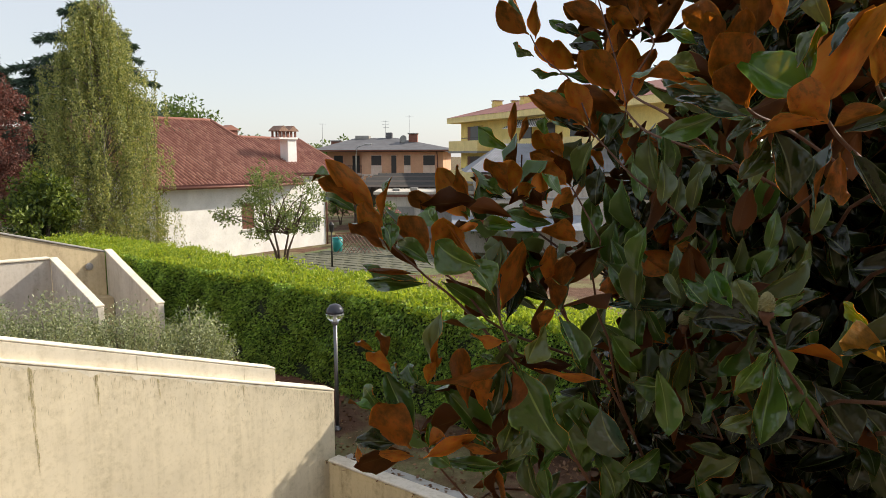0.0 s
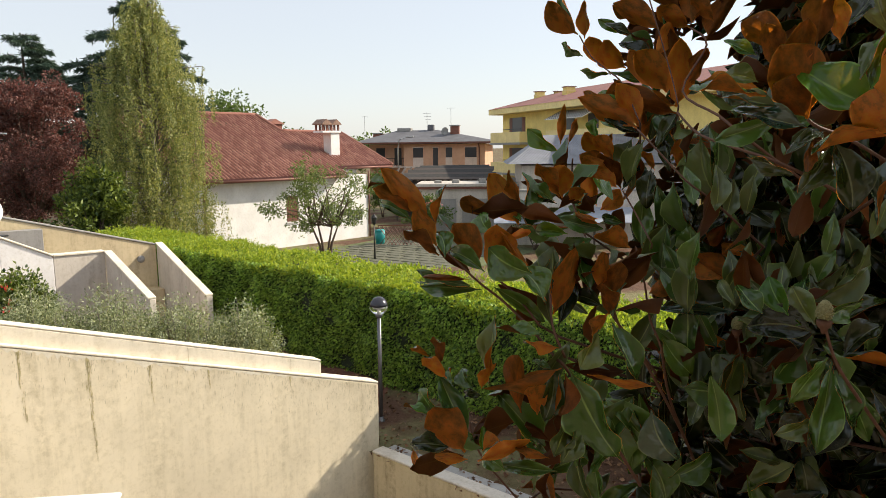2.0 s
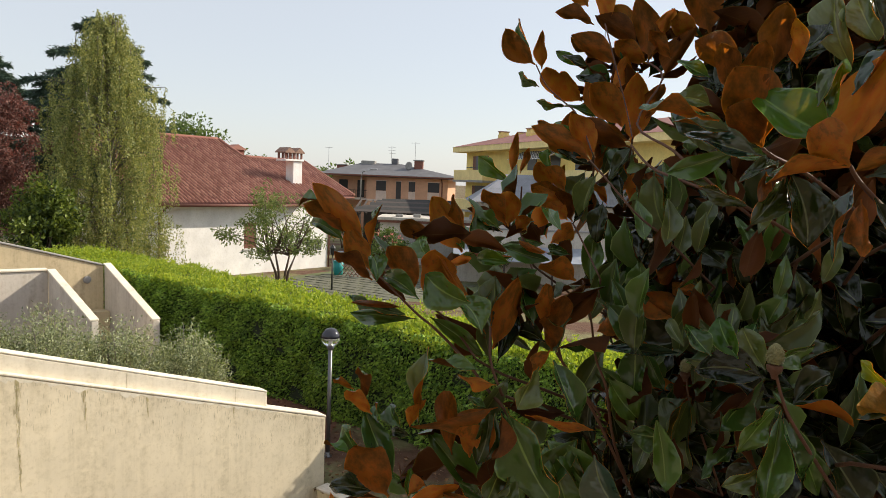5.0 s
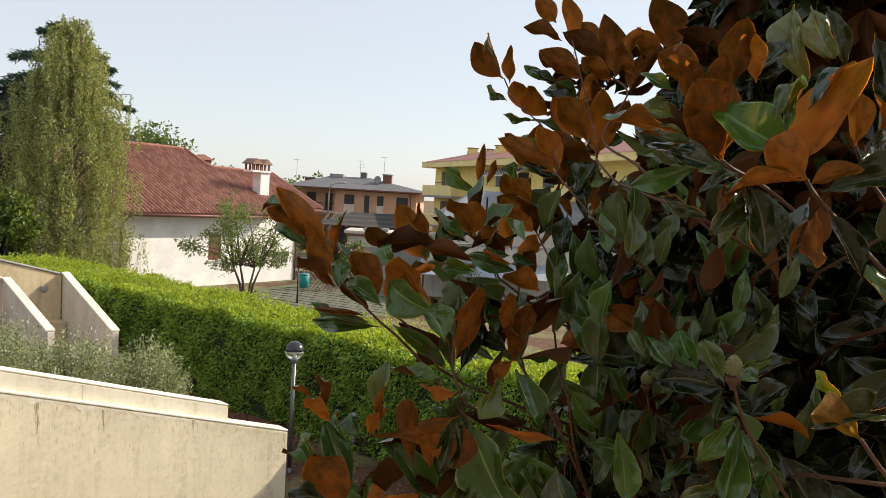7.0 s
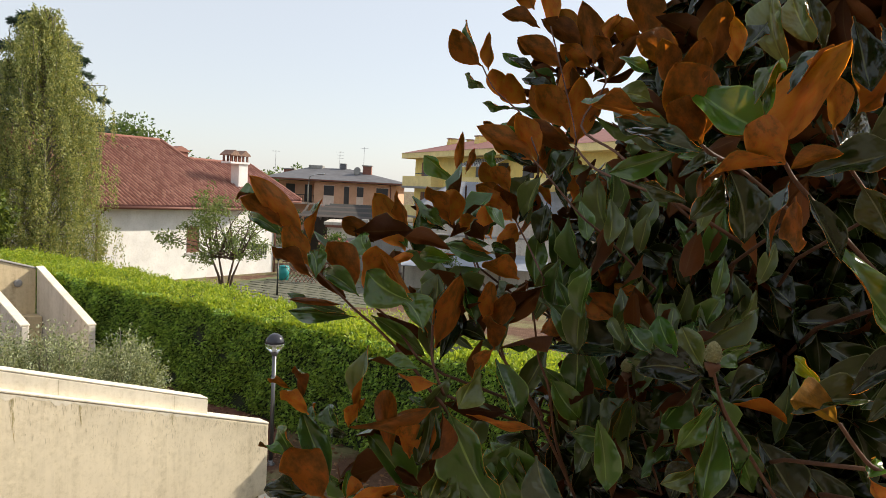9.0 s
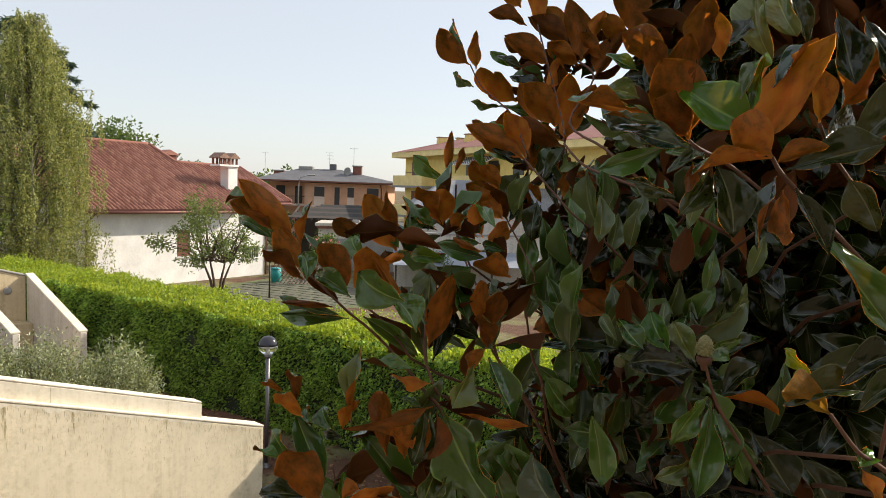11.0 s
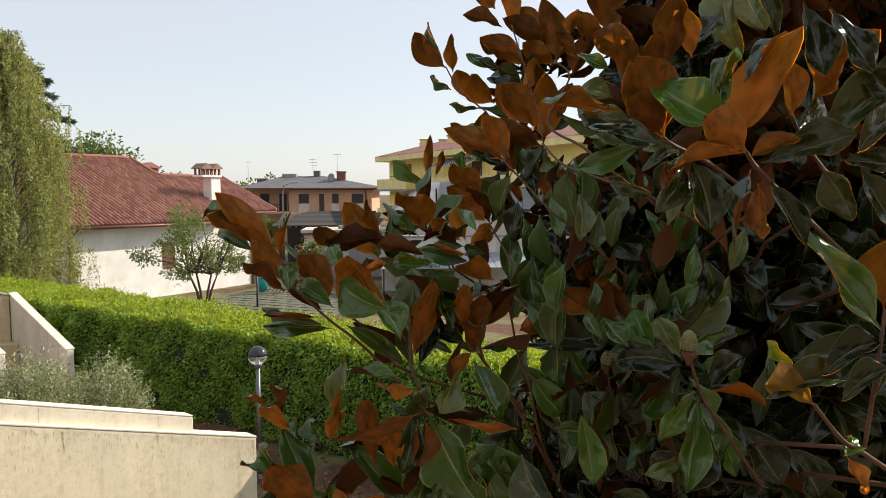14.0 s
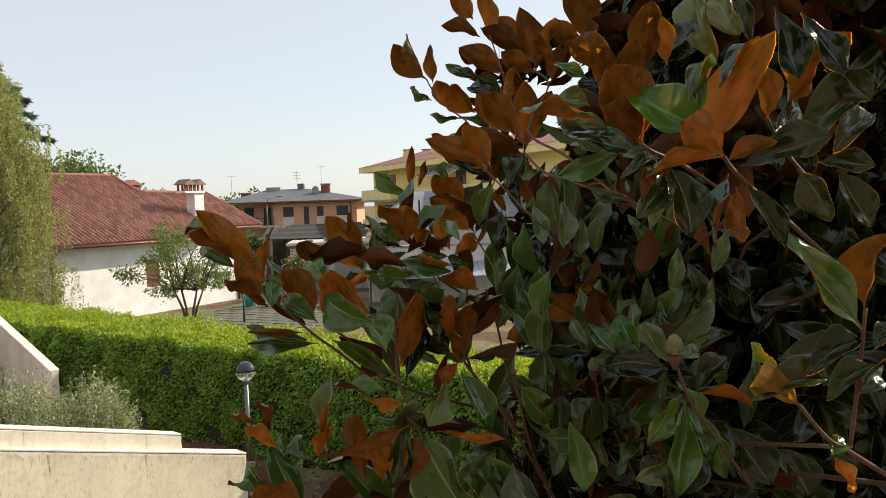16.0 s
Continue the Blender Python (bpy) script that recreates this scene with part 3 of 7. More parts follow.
    c2 = part("chimney", bm_mesh("chimney", wall_run(hp(9.3, 8.2, 0), hp(10.4, 8.2, 0), 5.0, 6.7, 6.7, 0.6), M["brick"]), th, "small brick chimney behind the ridge")
    pts = [hp(9.1, 8.1, 6.703), hp(10.6, 8.1, 6.703), hp(9.85, 8.1, 7.05)]
    part("cap", bm_mesh("cap", prism(pts, -HN * 0.8), M["tile"]), c2)
    return th


build_white_house()


# ---- pink house far behind ----
def build_pink_house():
    th = thing("pink_house", "two-storey pink rendered house with a grey hipped roof", "house")
    at = Matrix.Translation((-8.8, 77.5, 0)) @ pose(0, 0, 0, 0, 0, -6)   # local: x along the front, y back

    def P(x, y, z):
        return at @ Vector((x, y, z))

    def bx(lo, hi, bev=0.0):
        bm = box(lo, hi, bev)
        bm.transform(at)
        return bm
    part("wall", bm_mesh("wall", bx((0, 0, -1), (8.9, 9, 5.4)), M["pink"]), th)
    part("side_wall", bm_mesh("side_wall", bx((-4.4, 2.0, -1), (-0.01, 9, 5.4)), M["pink"]), th)
    part("balcony", bm_mesh("balcony", bx((-4.4, 0.3, 2.85), (-0.02, 1.99, 3.05)), M["pale_pink"]), th, "balcony slab")
    rail = part("balcony_railing", bm_mesh("balcony_railing", bx((-4.4, 0.3, 3.85), (-0.02, 0.36, 3.92)), M["iron"]), th, "dark iron railing")
    for i in range(22):
        x = -4.35 + i * 0.2
        part("baluster", bm_mesh("baluster", bx((x, 0.32, 3.053), (x + 0.03, 0.35, 3.847)), M["iron"]), rail)
    part("floor_band", bm_mesh("floor_band", bx((-0.02, -0.06, 2.8), (8.92, -0.003, 3.0)), M["pale_pink"]), th)
    for x, w, z0, panel in ((1.05, 1.1, 3.95, 1), (3.25, 0.55, 3.0, 0), (4.65, 0.7, 3.95, 1), (6.75, 1.25, 3.95, 1)):
        win = part("window", bm_mesh("window", bx((x, -0.03, z0), (x + w, -0.004, 5.0)), M["dark"]), th, "dark window")
        part("frame", bm_mesh("frame", bx((x - 0.06, -0.07, 5.003), (x + w + 0.06, -0.004, 5.07)), M["pale_pink"]), win)
        if panel:
            part("parapet_panel", bm_mesh("parapet_panel", bx((x - 0.02, -0.05, 3.003), (x + w + 0.02, -0.004, 3.93)), M["pale_pink"]), win, "pale panel below the window")
    part("window", bm_mesh("window", bx((-3.6, 1.95, 3.1), (-2.6, 1.997, 5.0)), M["dark"]), th)
    part("window", bm_mesh("window", bx((-1.5, 1.95, 3.1), (-0.7, 1.997, 5.0)), M["dark"]), th)
    part("downpipe", bm_mesh("downpipe", tube([P(8.2, -0.08, 5.4), P(8.3, -0.08, 4.9), P(8.3, -0.08, 0)], 0.06, 6), M["copper"]), th)
    # roof: eave box, hipped slabs
    e = [P(-5.5, -0.9, 5.45), P(10.2, -0.9, 5.45), P(10.2, 10, 5.45), P(-5.5, 10, 5.45)]
    part("eave", bm_mesh("eave", prism(e, (0, 0, 0.16)), M["copper"]), th, "brown eave board")
    r0, r1 = P(-1.6, 4.5, 7.0), P(3.0, 4.5, 7.0)
    e2 = [p + Vector((0, 0, 0.163)) for p in e]
    roof = mesh("roof", [*e2, r0, r1], [(0, 1, 5, 4), (1, 2, 5), (2, 3, 4, 5), (3, 0, 4)], M["slate"])
    part("roof", roof, th, "grey slab roof")
    for x, y, z, w, h in ((-4.2, 3.0, 5.8, 1.1, 0.8), (4.8, 2.4, 6.0, 0.95, 1.35)):
        ch = part("chimney", bm_mesh("chimney", bx((x, y, z), (x + w, y + 0.7, z + h)), M["brick"]), th, "red brick chimney")
        part("cap", bm_mesh("cap", bx((x - 0.1, y - 0.1, z + h + 0.003), (x + w + 0.1, y + 0.8, z + h + 0.12)), M["grey_conc"]), ch)
    part("dormer", bm_mesh("dormer", bx((-1.6, 3.9, 6.5), (0.0, 5.0, 7.25), 0.05), M["grey_conc"]), th, "grey roof dormer")
    part("vent", bm_mesh("vent", bx((1.9, 4.2, 6.8), (2.6, 4.9, 7.6), 0.04), M["slate"]), th, "dark roof vent")

    def aerial(x, y, z, h, arms):
        a = part("aerial", bm_mesh("aerial", tube([P(x, y, z), P(x, y, z + h)], 0.022, 5), M["steel"]), th, "thin television aerial")
        for k in range(arms):
            zz = z + h - 0.12 - 0.35 * k
            part("arm", bm_mesh("arm", tube([P(x - 0.45 + 0.1 * k, y, zz), P(x + 0.45, y, zz)], 0.016, 4), M["steel"]), a)
    aerial(1.8, 4.5, 6.8, 2.2, 3)
    aerial(4.7, 3.6, 6.7, 2.8, 1)
    aerial(-6.0, 6, 5.0, 3.8, 1)
    dish = lathe([(0.02, 0), (0.3, 0.06), (0.45, 0.16), (0.46, 0.18), (0.28, 0.09), (0.02, 0.04)], 14)
    dish.transform(Matrix.Translation(P(4.3, 2.2, 6.75)) @ pose(0, 0, 0, 80, 0, -30))
    part("dish", bm_mesh("dish", dish, M["grey_conc"], True), th, "small satellite dish")


build_pink_house()


# ---- yellow apartment house ----
def build_yellow_house():
    th = thing("yellow_apartment_house", "three-storey yellow apartment house with balconies and a red roof", "house")
    p0, p1 = Vector((0.9, 69.8, 0)), Vector((11.3, 46.2, 0))
    d = (p1 - p0).normalized()
    out = Vector((d.y, -d.x, 0))     # faces the garden
    if out.x > 0:
        out = -out

    def Q(s, o, z):
        v = p0 + d * s + out * o
        return Vector((v.x, v.y, z))

    def bx(s0, s1, o0, o1, z0, z1):
        return prism([Q(s0, o0, z0), Q(s1, o0, z0), Q(s1, o1, z0), Q(s0, o1, z0)], (0, 0, z1 - z0))
    part("wall", bm_mesh("wall", bx(1.4, 30, -11, -1.0, -1, 8.2), M["yellow"]), th)
    part("end_wall", bm_mesh("end_wall", bx(-0.1, 1.39, -11, -1.05, -1, 8.03), M["yellow"]), th)
    part("eave", bm_mesh("eave", bx(-0.4, 31, -12, 0.35, 8.05, 8.55), M["yellow_trim"]), th, "deep pale yellow eave")
    e = [Q(-0.5, 0.4, 8.553), Q(31, 0.4, 8.553), Q(31, -12, 8.553), Q(-0.5, -12, 8.553)]
    r0, r1 = Q(5.0, -5.8, 10.3), Q(27, -5.8, 10.3)
    part("roof", mesh("roof", [*e, r0, r1], [(0, 1, 5, 4), (1, 2, 5), (2, 3, 4, 5), (3, 0, 4)], M["rust_roof"]), th, "dull red hipped roof")
    for s, o, w, h in ((2.6, -3.0, 0.6, 9.75), (4.0, -4.3, 0.5, 9.7), (8.6, -2.6, 0.75, 9.7)):
        ch = part("chimney", bm_mesh("chimney", bx(s, s + w, o - 0.9, o, 9.0, h), M["yellow"]), th, "yellow chimney")
        part("crown", bm_mesh("crown", bx(s - 0.02, s + w + 0.02, o - 0.92, o + 0.02, h + 0.003, h + 0.08), M["yellow_trim"]), ch)
        for k in range(4):
            q = s + 0.02 + k * (w - 0.16) / 3
            part("pillar", bm_mesh("pillar", bx(q, q + 0.12, o - 0.85, o - 0.05, h + 0.083, h + 0.33), M["yellow"]), ch)
        part("crown_slab", bm_mesh("crown_slab", bx(s - 0.04, s + w + 0.04, o - 0.94, o + 0.04, h + 0.333, h + 0.42), M["old_cap"]), ch)
    for z in (2.6, 5.4):
        bal = part("balcony", bm_mesh("balcony", bx(-0.3, 6.0, -1.0, 0.2, z, z + 0.95), M["yellow_trim"]), th, "yellow balcony with a solid front")
        part("rail", bm_mesh("rail", bx(2.6, 6.1, 0.14, 0.2, z + 1.15, z + 1.22), M["iron"]), bal)
        part("slab", bm_mesh("slab", bx(-0.35, 6.1, -1.0, 0.26, z - 0.2, z - 0.003), M["grey_conc"]), bal)
        win = part("window", bm_mesh("window", bx(2.2, 4.2, -1.0, -0.94, z + 0.4, z + 2.3), M["dark"]), th, "tall balcony window")
        part("shutter", bm_mesh("shutter", bx(1.6, 2.19, -1.0, -0.93, z + 0.4, z + 2.3), M["shutter"]), win)
        part("shutter", bm_mesh("shutter", bx(4.21, 4.8, -1.0, -0.93, z + 0.4, z + 2.3), M["shutter"]), win)
        bal2 = part("balcony", bm_mesh("balcony", bx(11, 24, -1.0, 0.3, z, z + 0.9), M["yellow_trim"]), th)
        for s in (12, 15.5, 19, 22):
            part("window", bm_mesh("window", bx(s, s + 1.4, -1.0, -0.94, z + 0.5, z + 2.1), M["dark"]), th, "dark window")
        aw = part("awning", bm_mesh("awning", prism([Q(11.2, -0.9, z + 2.45), Q(17, -0.9, z + 2.45), Q(17, 0.55, z + 1.75), Q(11.2, 0.55, z + 1.75)], (0, 0, 0.04)), M["white_paint"]), th, "striped sun awning")
        for k in range(14):
            s = 11.3 + k * 0.41
            part("stripe", bm_mesh("stripe", prism([Q(s, -0.9, z + 2.495), Q(s + 0.2, -0.9, z + 2.495), Q(s + 0.2, 0.55, z + 1.795), Q(s, 0.55, z + 1.795)], (0, 0, 0.01)), M["blue_grey"]), aw)
    part("mast", bm_mesh("mast", tube([Q(17.5, -4, 9.5), Q(17.5, -4, 17.5)], 0.04, 5), M["steel"]), th, "tall thin aerial mast")


build_yellow_house()

# ---- hedge ----
HB = Vector((-2.21, 14.48, 0))
HDIR, HOUT = Vector((0.78, -0.63, 0)).normalized(), Vector((-0.63, -0.78, 0)).normalized()


def build_hedge():
    th = thing("hedge", "tall clipped green hedge with bright young shoots on top", "hedge")
    s0, s1, thick, h = -15.0, 13.0, 1.9, 2.16
    r = np.random.default_rng(2)
    # an uneven core sheet, coloured dark for the shade between the leaves
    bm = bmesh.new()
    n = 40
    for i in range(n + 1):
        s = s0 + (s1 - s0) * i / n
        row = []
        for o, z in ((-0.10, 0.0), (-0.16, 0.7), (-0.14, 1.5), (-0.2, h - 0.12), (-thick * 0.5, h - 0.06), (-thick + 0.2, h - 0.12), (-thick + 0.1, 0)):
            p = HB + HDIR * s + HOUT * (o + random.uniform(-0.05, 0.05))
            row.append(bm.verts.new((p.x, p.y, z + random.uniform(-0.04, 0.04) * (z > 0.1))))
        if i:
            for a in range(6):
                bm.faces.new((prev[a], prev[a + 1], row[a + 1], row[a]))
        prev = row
    part("core", bm_mesh("core", bm, M["hedge_shade"]), th, "dark sheet standing for the shade inside the hedge")
    H, D, O = np.array(HB), np.array(HDIR), np.array(HOUT)

    def place(s, o, z):
        return H + s[:, None] * D + o[:, None] * O + np.stack([0 * s, 0 * s, z], 1)
    k = 92000
    s, z = r.uniform(s0, s1, k), r.uniform(0.02, h, k)
    bulge = 0.07 * np.sin(s * 2.1 + z * 2.7) + 0.05 * np.sin(s * 5.3 - z * 4.1) + 0.04 * np.sin(z * 9 + s * 3)
    o = bulge - np.abs(r.normal(size=k)) * 0.11
    aim = np.tile(O * 0.9, (k, 1)) + np.array([0, 0, -0.35])
    f = part("leaves", leaf_mass("leaves", place(s, o, z), aim, 0.084, 0.046, M["hedge_leaf"], 0.5), th, "dense dark green leaves")
    f["kind"] = "stuff"
    k = 52000
    s, o = r.uniform(s0, s1, k), -r.uniform(-0.06, thick, k)
    lump = 0.07 * np.sin(s * 1.7 + o * 2) + 0.05 * np.sin(s * 4.3 - o * 3)
    z = h + lump - np.abs(r.normal(size=k)) * 0.10
    f = part("top_leaves", leaf_mass("top_leaves", place(s, o, z), np.tile([0, 0, 0.8], (k, 1)), 0.095, 0.05, M["hedge_tip"], 0.7), th, "yellow-green top growth")
    f["kind"] = "stuff"
    # upright shoots
    q = 1500
    s, o = r.uniform(s0, s1, q), -r.uniform(0.0, thick, q)
    hh = r.uniform(0.05, 0.30, q) * (0.6 + 0.5 * np.sin(s * 1.3))
    pts, aims = [], []
    for i in range(9):
        t = i / 8
        a = place(s, o, h + hh * t)
        pts.append(a + r.normal(size=(q, 3)) * 0.02)
        aims.append(r.normal(size=(q, 3)) * 0.6 + np.array([0, 0, 0.6]))
    f = part("young_growth", leaf_mass("young_growth", np.concatenate(pts), np.concatenate(aims), 0.075, 0.036, M["hedge_tip"], 0.3), th, "upright young shoots")
    f["kind"] = "stuff"


build_hedge()


# ---- trees ----
def limb(path, r0, r1, mat, parent, name="limb"):
    n = len(path)
    return part(name, bm_mesh(name, tube(path, [r0 + (r1 - r0) * i / (n - 1) for i in range(n)], 8), mat, True), parent)


def build_birch():
    at = Vector((-14.05, 29.3, -0.4))
    th = thing("birch_tree", "tall birch with drooping curtains of fine yellow-green leaves", "tree", at)
    r = np.random.default_rng(5)
    limb([(0, 0, 0), (0.1, 0, 3), (-0.05, 0.1, 6), (0.1, 0, 9), (0.15, 0, 11.2)], 0.19, 0.02, M["bark_grey"], th, "trunk")
    pts, aims = [], []
    for i in range(960):
        z0 = 2.2 + 9.6 * r.random() ** 1.05
        env = 2.35 * min(1, (12.2 - z0) / 4.6) ** 0.66
        a, rad = r.uniform(0, math.tau), env * r.uniform(0.1, 1) ** 0.4
        rad *= 1 + 0.17 * math.sin(z0 * 2.3 + a * 2) + 0.12 * math.sin(z0 * 5.1 - a * 3)
        x, y = rad * math.cos(a), rad * math.sin(a)
        drop = r.uniform(0.7, 2.6)
        n = int(drop * 62)
        t = r.random(n)
        sway = r.normal(size=2) * 0.10
        p = np.stack([x + sway[0] * t + r.normal(size=n) * 0.06, y + sway[1] * t + r.normal(size=n) * 0.06, z0 - drop * t], 1)
        p = p[p[:, 2] > 0.9]
        pts.append(p)
        aims.append(np.tile([0, 0, -1.0], (len(p), 1)) + r.normal(size=(len(p), 3)) * 0.7)
        if i % 8 == 0:
            limb([(0.05, 0, max(1.5, z0 - 1.2)), (x * 0.5, y * 0.5, z0 - 0.1), (x, y, z0), (x + sway[0], y + sway[1], z0 - drop * 0.8)], 0.035, 0.006, M["bark_grey"], th)
    f = part("crown", leaf_mass("crown", np.concatenate(pts), np.concatenate(aims), 0.095, 0.055, M["birch_leaf"], 0.2), th, "hanging fine foliage")
    f["kind"] = "stuff"


build_birch()


def clump_tree(name, label, at, trunk_h, clumps, leaf_len, mat, count, bark, stems=1, spread=0.0, kind_label="leafy crown", seed=1, drop=0.0, squash=0.75):
    """A tree with forked limbs that end in uneven clumps of leaves: clumps are (x, y, z, radius)."""
    th = thing(name, label, "tree", at)
    r = np.random.default_rng(seed)
    for k in range(stems):
        a = math.tau * k / max(1, stems) + 0.6
        tx, ty = spread * math.cos(a), spread * math.sin(a) * 0.5
        limb([(tx * 0.1, ty * 0.1, 0), (tx * 0.4, ty * 0.4, trunk_h * 0.5), (tx, ty, trunk_h)], 0.042 * trunk_h ** 0.5 + 0.02, 0.03, M[bark], th, "trunk")
    pts, aims = [], []
    tot = sum(c[3] ** 2 for c in clumps)
    for i, (x, y, z, rad) in enumerate(clumps):
        k = i % max(1, stems)
        a = math.tau * k / max(1, stems) + 0.6
        tx, ty = spread * math.cos(a), spread * math.sin(a) * 0.5
        limb([(tx * 0.8, ty * 0.8, trunk_h * 0.85), (tx + (x - tx) * 0.5, ty + (y - ty) * 0.5, trunk_h + (z - trunk_h) * 0.6), (x, y, z)], 0.035, 0.008, M[bark], th)
        n = int(count * rad * rad / tot)
        sub = r.normal(size=(14, 3)) * np.array([0.55, 0.55, 0.45]) * rad
        idx = r.integers(0, 14, n)
        d = r.normal(size=(n, 3))
        d /= np.linalg.norm(d, axis=1, keepdims=True)
        p = sub[idx] + d * (rad * 0.42 * r.uniform(0.4, 1.05, n) ** 0.5)[:, None] * np.array([1, 1, squash])
        pts.append(p + np.array([x, y, z]))
        aims.append(d * 0.7 + np.array([0, 0, drop]))
    f = part("crown", leaf_mass("crown", np.concatenate(pts), np.concatenate(aims), leaf_len, leaf_len * 0.5, mat, 0.5), th, kind_label)
    f["kind"] = "stuff"
    return th


def rand_clumps(n, rx, ry, z0, z1, rad, seed, shape=1.0):
    r = random.Random(seed)
    out = []
    for _ in range(n):
        t = r.random()
        w = math.sin(math.pi * min(1, 0.18 + 0.72 * t)) ** shape
        a, q = r.uniform(0, math.tau), math.sqrt(r.random())
        out.append((rx * w * q * math.cos(a), ry * w * q * math.sin(a), z0 + (z1 - z0) * t, rad * r.uniform(0.7, 1.2)))
    return out


clump_tree("plum_tree", "broad purple-leaved plum tree with a dark crown", (-20.6, 31.0, -0.4), 2.2, rand_clumps(60, 2.8, 2.5, 2.7, 8.3, 0.75, 4), 0.125, M["plum_leaf"], 62000, "bark", kind_label="dark purple foliage", seed=8)
clump_tree("laurel_bush", "rounded bush of dark and yellow-green glossy leaves", (-14.9, 25.9, -0.3), 0.9, rand_clumps(36, 1.25, 1.2, 0.9, 4.8, 0.5, 9, 0.7), 0.17, M["laurel_leaf"], 16000, "bark", stems=3, spread=0.3, kind_label="mixed dark and bright leaves", seed=9, drop=0.3)
clump_tree("laurel_bush", "low dark green shrub mass beside the birch", (-17.6, 26.5, -0.2), 0.6, rand_clumps(30, 3.6, 1.0, 0.5, 2.1, 0.6, 19, 0.5), 0.15, M["far_leaf"], 14000, "bark", stems=3, spread=0.8, kind_label="dense leaves", seed=19)
clump_tree("far_tree", "round green tree behind the red roof", (-22.3, 61, -0.5), 3.0, rand_clumps(56, 6.6, 4, 3.0, 9.2, 1.3, 12), 0.34, M["far_leaf"], 13000, "bark", seed=12)
clump_tree("garden_tree", "small open multi-stemmed tree before the white house", (-7.5, 32.6, -0.55), 2.3, rand_clumps(44, 2.9, 1.9, 2.0, 4.75, 0.42, 14, 0.5), 0.14, M["ash_leaf"], 5600, "bark", stems=4, spread=0.85, kind_label="thin feathery foliage", seed=14, drop=-0.2, squash=0.6)


def build_cedar(at, h, reach, seed, z_low=2.5):
    th = thing("cedar_tree", "tall dark conifer with layered drooping branches", "tree", at, group="dark conifers")
    r = np.random.default_rng(seed)
    limb([(0, 0, 0), (0.1, 0, h * 0.5), (0, 0, h)], 0.3, 0.03, M["bark"], th, "trunk")
    pts, aims = [], []
    z = z_low
    while z < h - 0.2:
        t = (z - z_low) / (h - z_low)
        for k in range(6 if t < 0.8 else 4):
            a = r.uniform(0, math.tau)
            L = reach * (1 - t) ** 0.7 * r.uniform(0.6, 1.12) + 0.35
            d = np.array([math.cos(a), math.sin(a)])
            n = int(150 * L)
            q = r.random(n) ** 0.7
            w = 0.10 + 0.30 * np.sin(math.pi * q) * min(1.2, L * 0.4)
            side = r.normal(size=n) * w
            zz = z + 0.35 * L * (q - 0.55 * q * q * 1.9) + 0.12 * L - np.abs(r.normal(size=n)) * 0.10
            p = np.stack([d[0] * L * q - d[1] * side, d[1] * L * q + d[0] * side, zz], 1)
            pts.append(p)
            aims.append(np.tile([d[0] * 0.8, d[1] * 0.8, -0.35], (n, 1)))
            if k < 2:
                limb([(0, 0, z), (d[0] * L * 0.5, d[1] * L * 0.5, z + 0.26 * L), (d[0] * L, d[1] * L, z + 0.1 * L)], 0.05, 0.012, M["bark"], th)
        z += 0.42 + 0.25 * r.random()
    f = part("needles", leaf_mass("needles", np.concatenate(pts), np.concatenate(aims), 0.34, 0.07, M["cedar_leaf"], 0.4), th, "blue-green needle sprays")
    f["kind"] = "stuff"


build_cedar((-28.6, 43.4, -0.5), 12.8, 5.2, 31)
build_cedar((-21.5, 43.9, -0.5), 14.7, 6.2, 32, 4.5)


# shrubs behind the cream wall
def shrub(name, label, at, rx, ry, h, n, length, width, mat, seed, aim_up=0.5, twigs=14):
    th = thing(name, label, "shrub", at)
    r = np.random.default_rng(seed)
    pts, aims = [], []
    for i in range(n):
        a, q = r.uniform(0, math.tau), math.sqrt(r.random())
        x, y = rx * q * math.cos(a), ry * q * math.sin(a)
        top = h * (1 - 0.45 * q * q) * r.uniform(0.75, 1.15)
        k = 26
        t = r.uniform(0.25, 1, k)
        p = np.stack([x * (0.55 + 0.45 * t) + r.normal(size=k) * 0.03, y * (0.55 + 0.45 * t) + r.normal(size=k) * 0.03, top * t], 1)
        pts.append(p)
        aims.append(np.tile([x / rx * 0.5, y / ry * 0.5, aim_up], (k, 1)) + r.normal(size=(k, 3)) * 0.5)
        if i < twigs:
            limb([(x * 0.3, y * 0.3, 0), (x * 0.7, y * 0.7, top * 0.5), (x, y, top * 0.95)], 0.012, 0.004, M["bark_grey"], th, "stem")
    f = part("leaves", leaf_mass("leaves", np.concatenate(pts), np.concatenate(aims), length, width, mat, 0.3), th)
    f["kind"] = "stuff"
    return th


shrub("olive_shrub", "low silver-green shrub with narrow leaves behind the parapet", (-7.3, 10.7, 1.35), 0.8, 0.75, 1.5, 430, 0.062, 0.02, M["olive_leaf"], 41)
shrub("olive_shrub", "low silver-green shrub with narrow leaves behind the parapet", (-6.3, 11.2, 1.2), 0.85, 0.8, 1.5, 440, 0.062, 0.02, M["olive_leaf"], 42)
shrub("olive_shrub", "low silver-green shrub with narrow leaves behind the parapet", (-5.35, 11.8, 0.95), 0.8, 0.75, 1.5, 440, 0.062, 0.02, M["olive_leaf"], 43)
shrub("olive_shrub", "rounded silvery shrub at the end of the bed", (-4.5, 12.5, 0.6), 0.72, 0.7, 1.6, 480, 0.066, 0.022, M["olive_leaf"], 44)
shrub("flowering_shrub", "dark leafy shrub with a few red flowers", (-8.6, 12.2, 1.6), 0.62, 0.6, 1.25, 260, 0.09, 0.055, M["laurel_leaf"], 45)
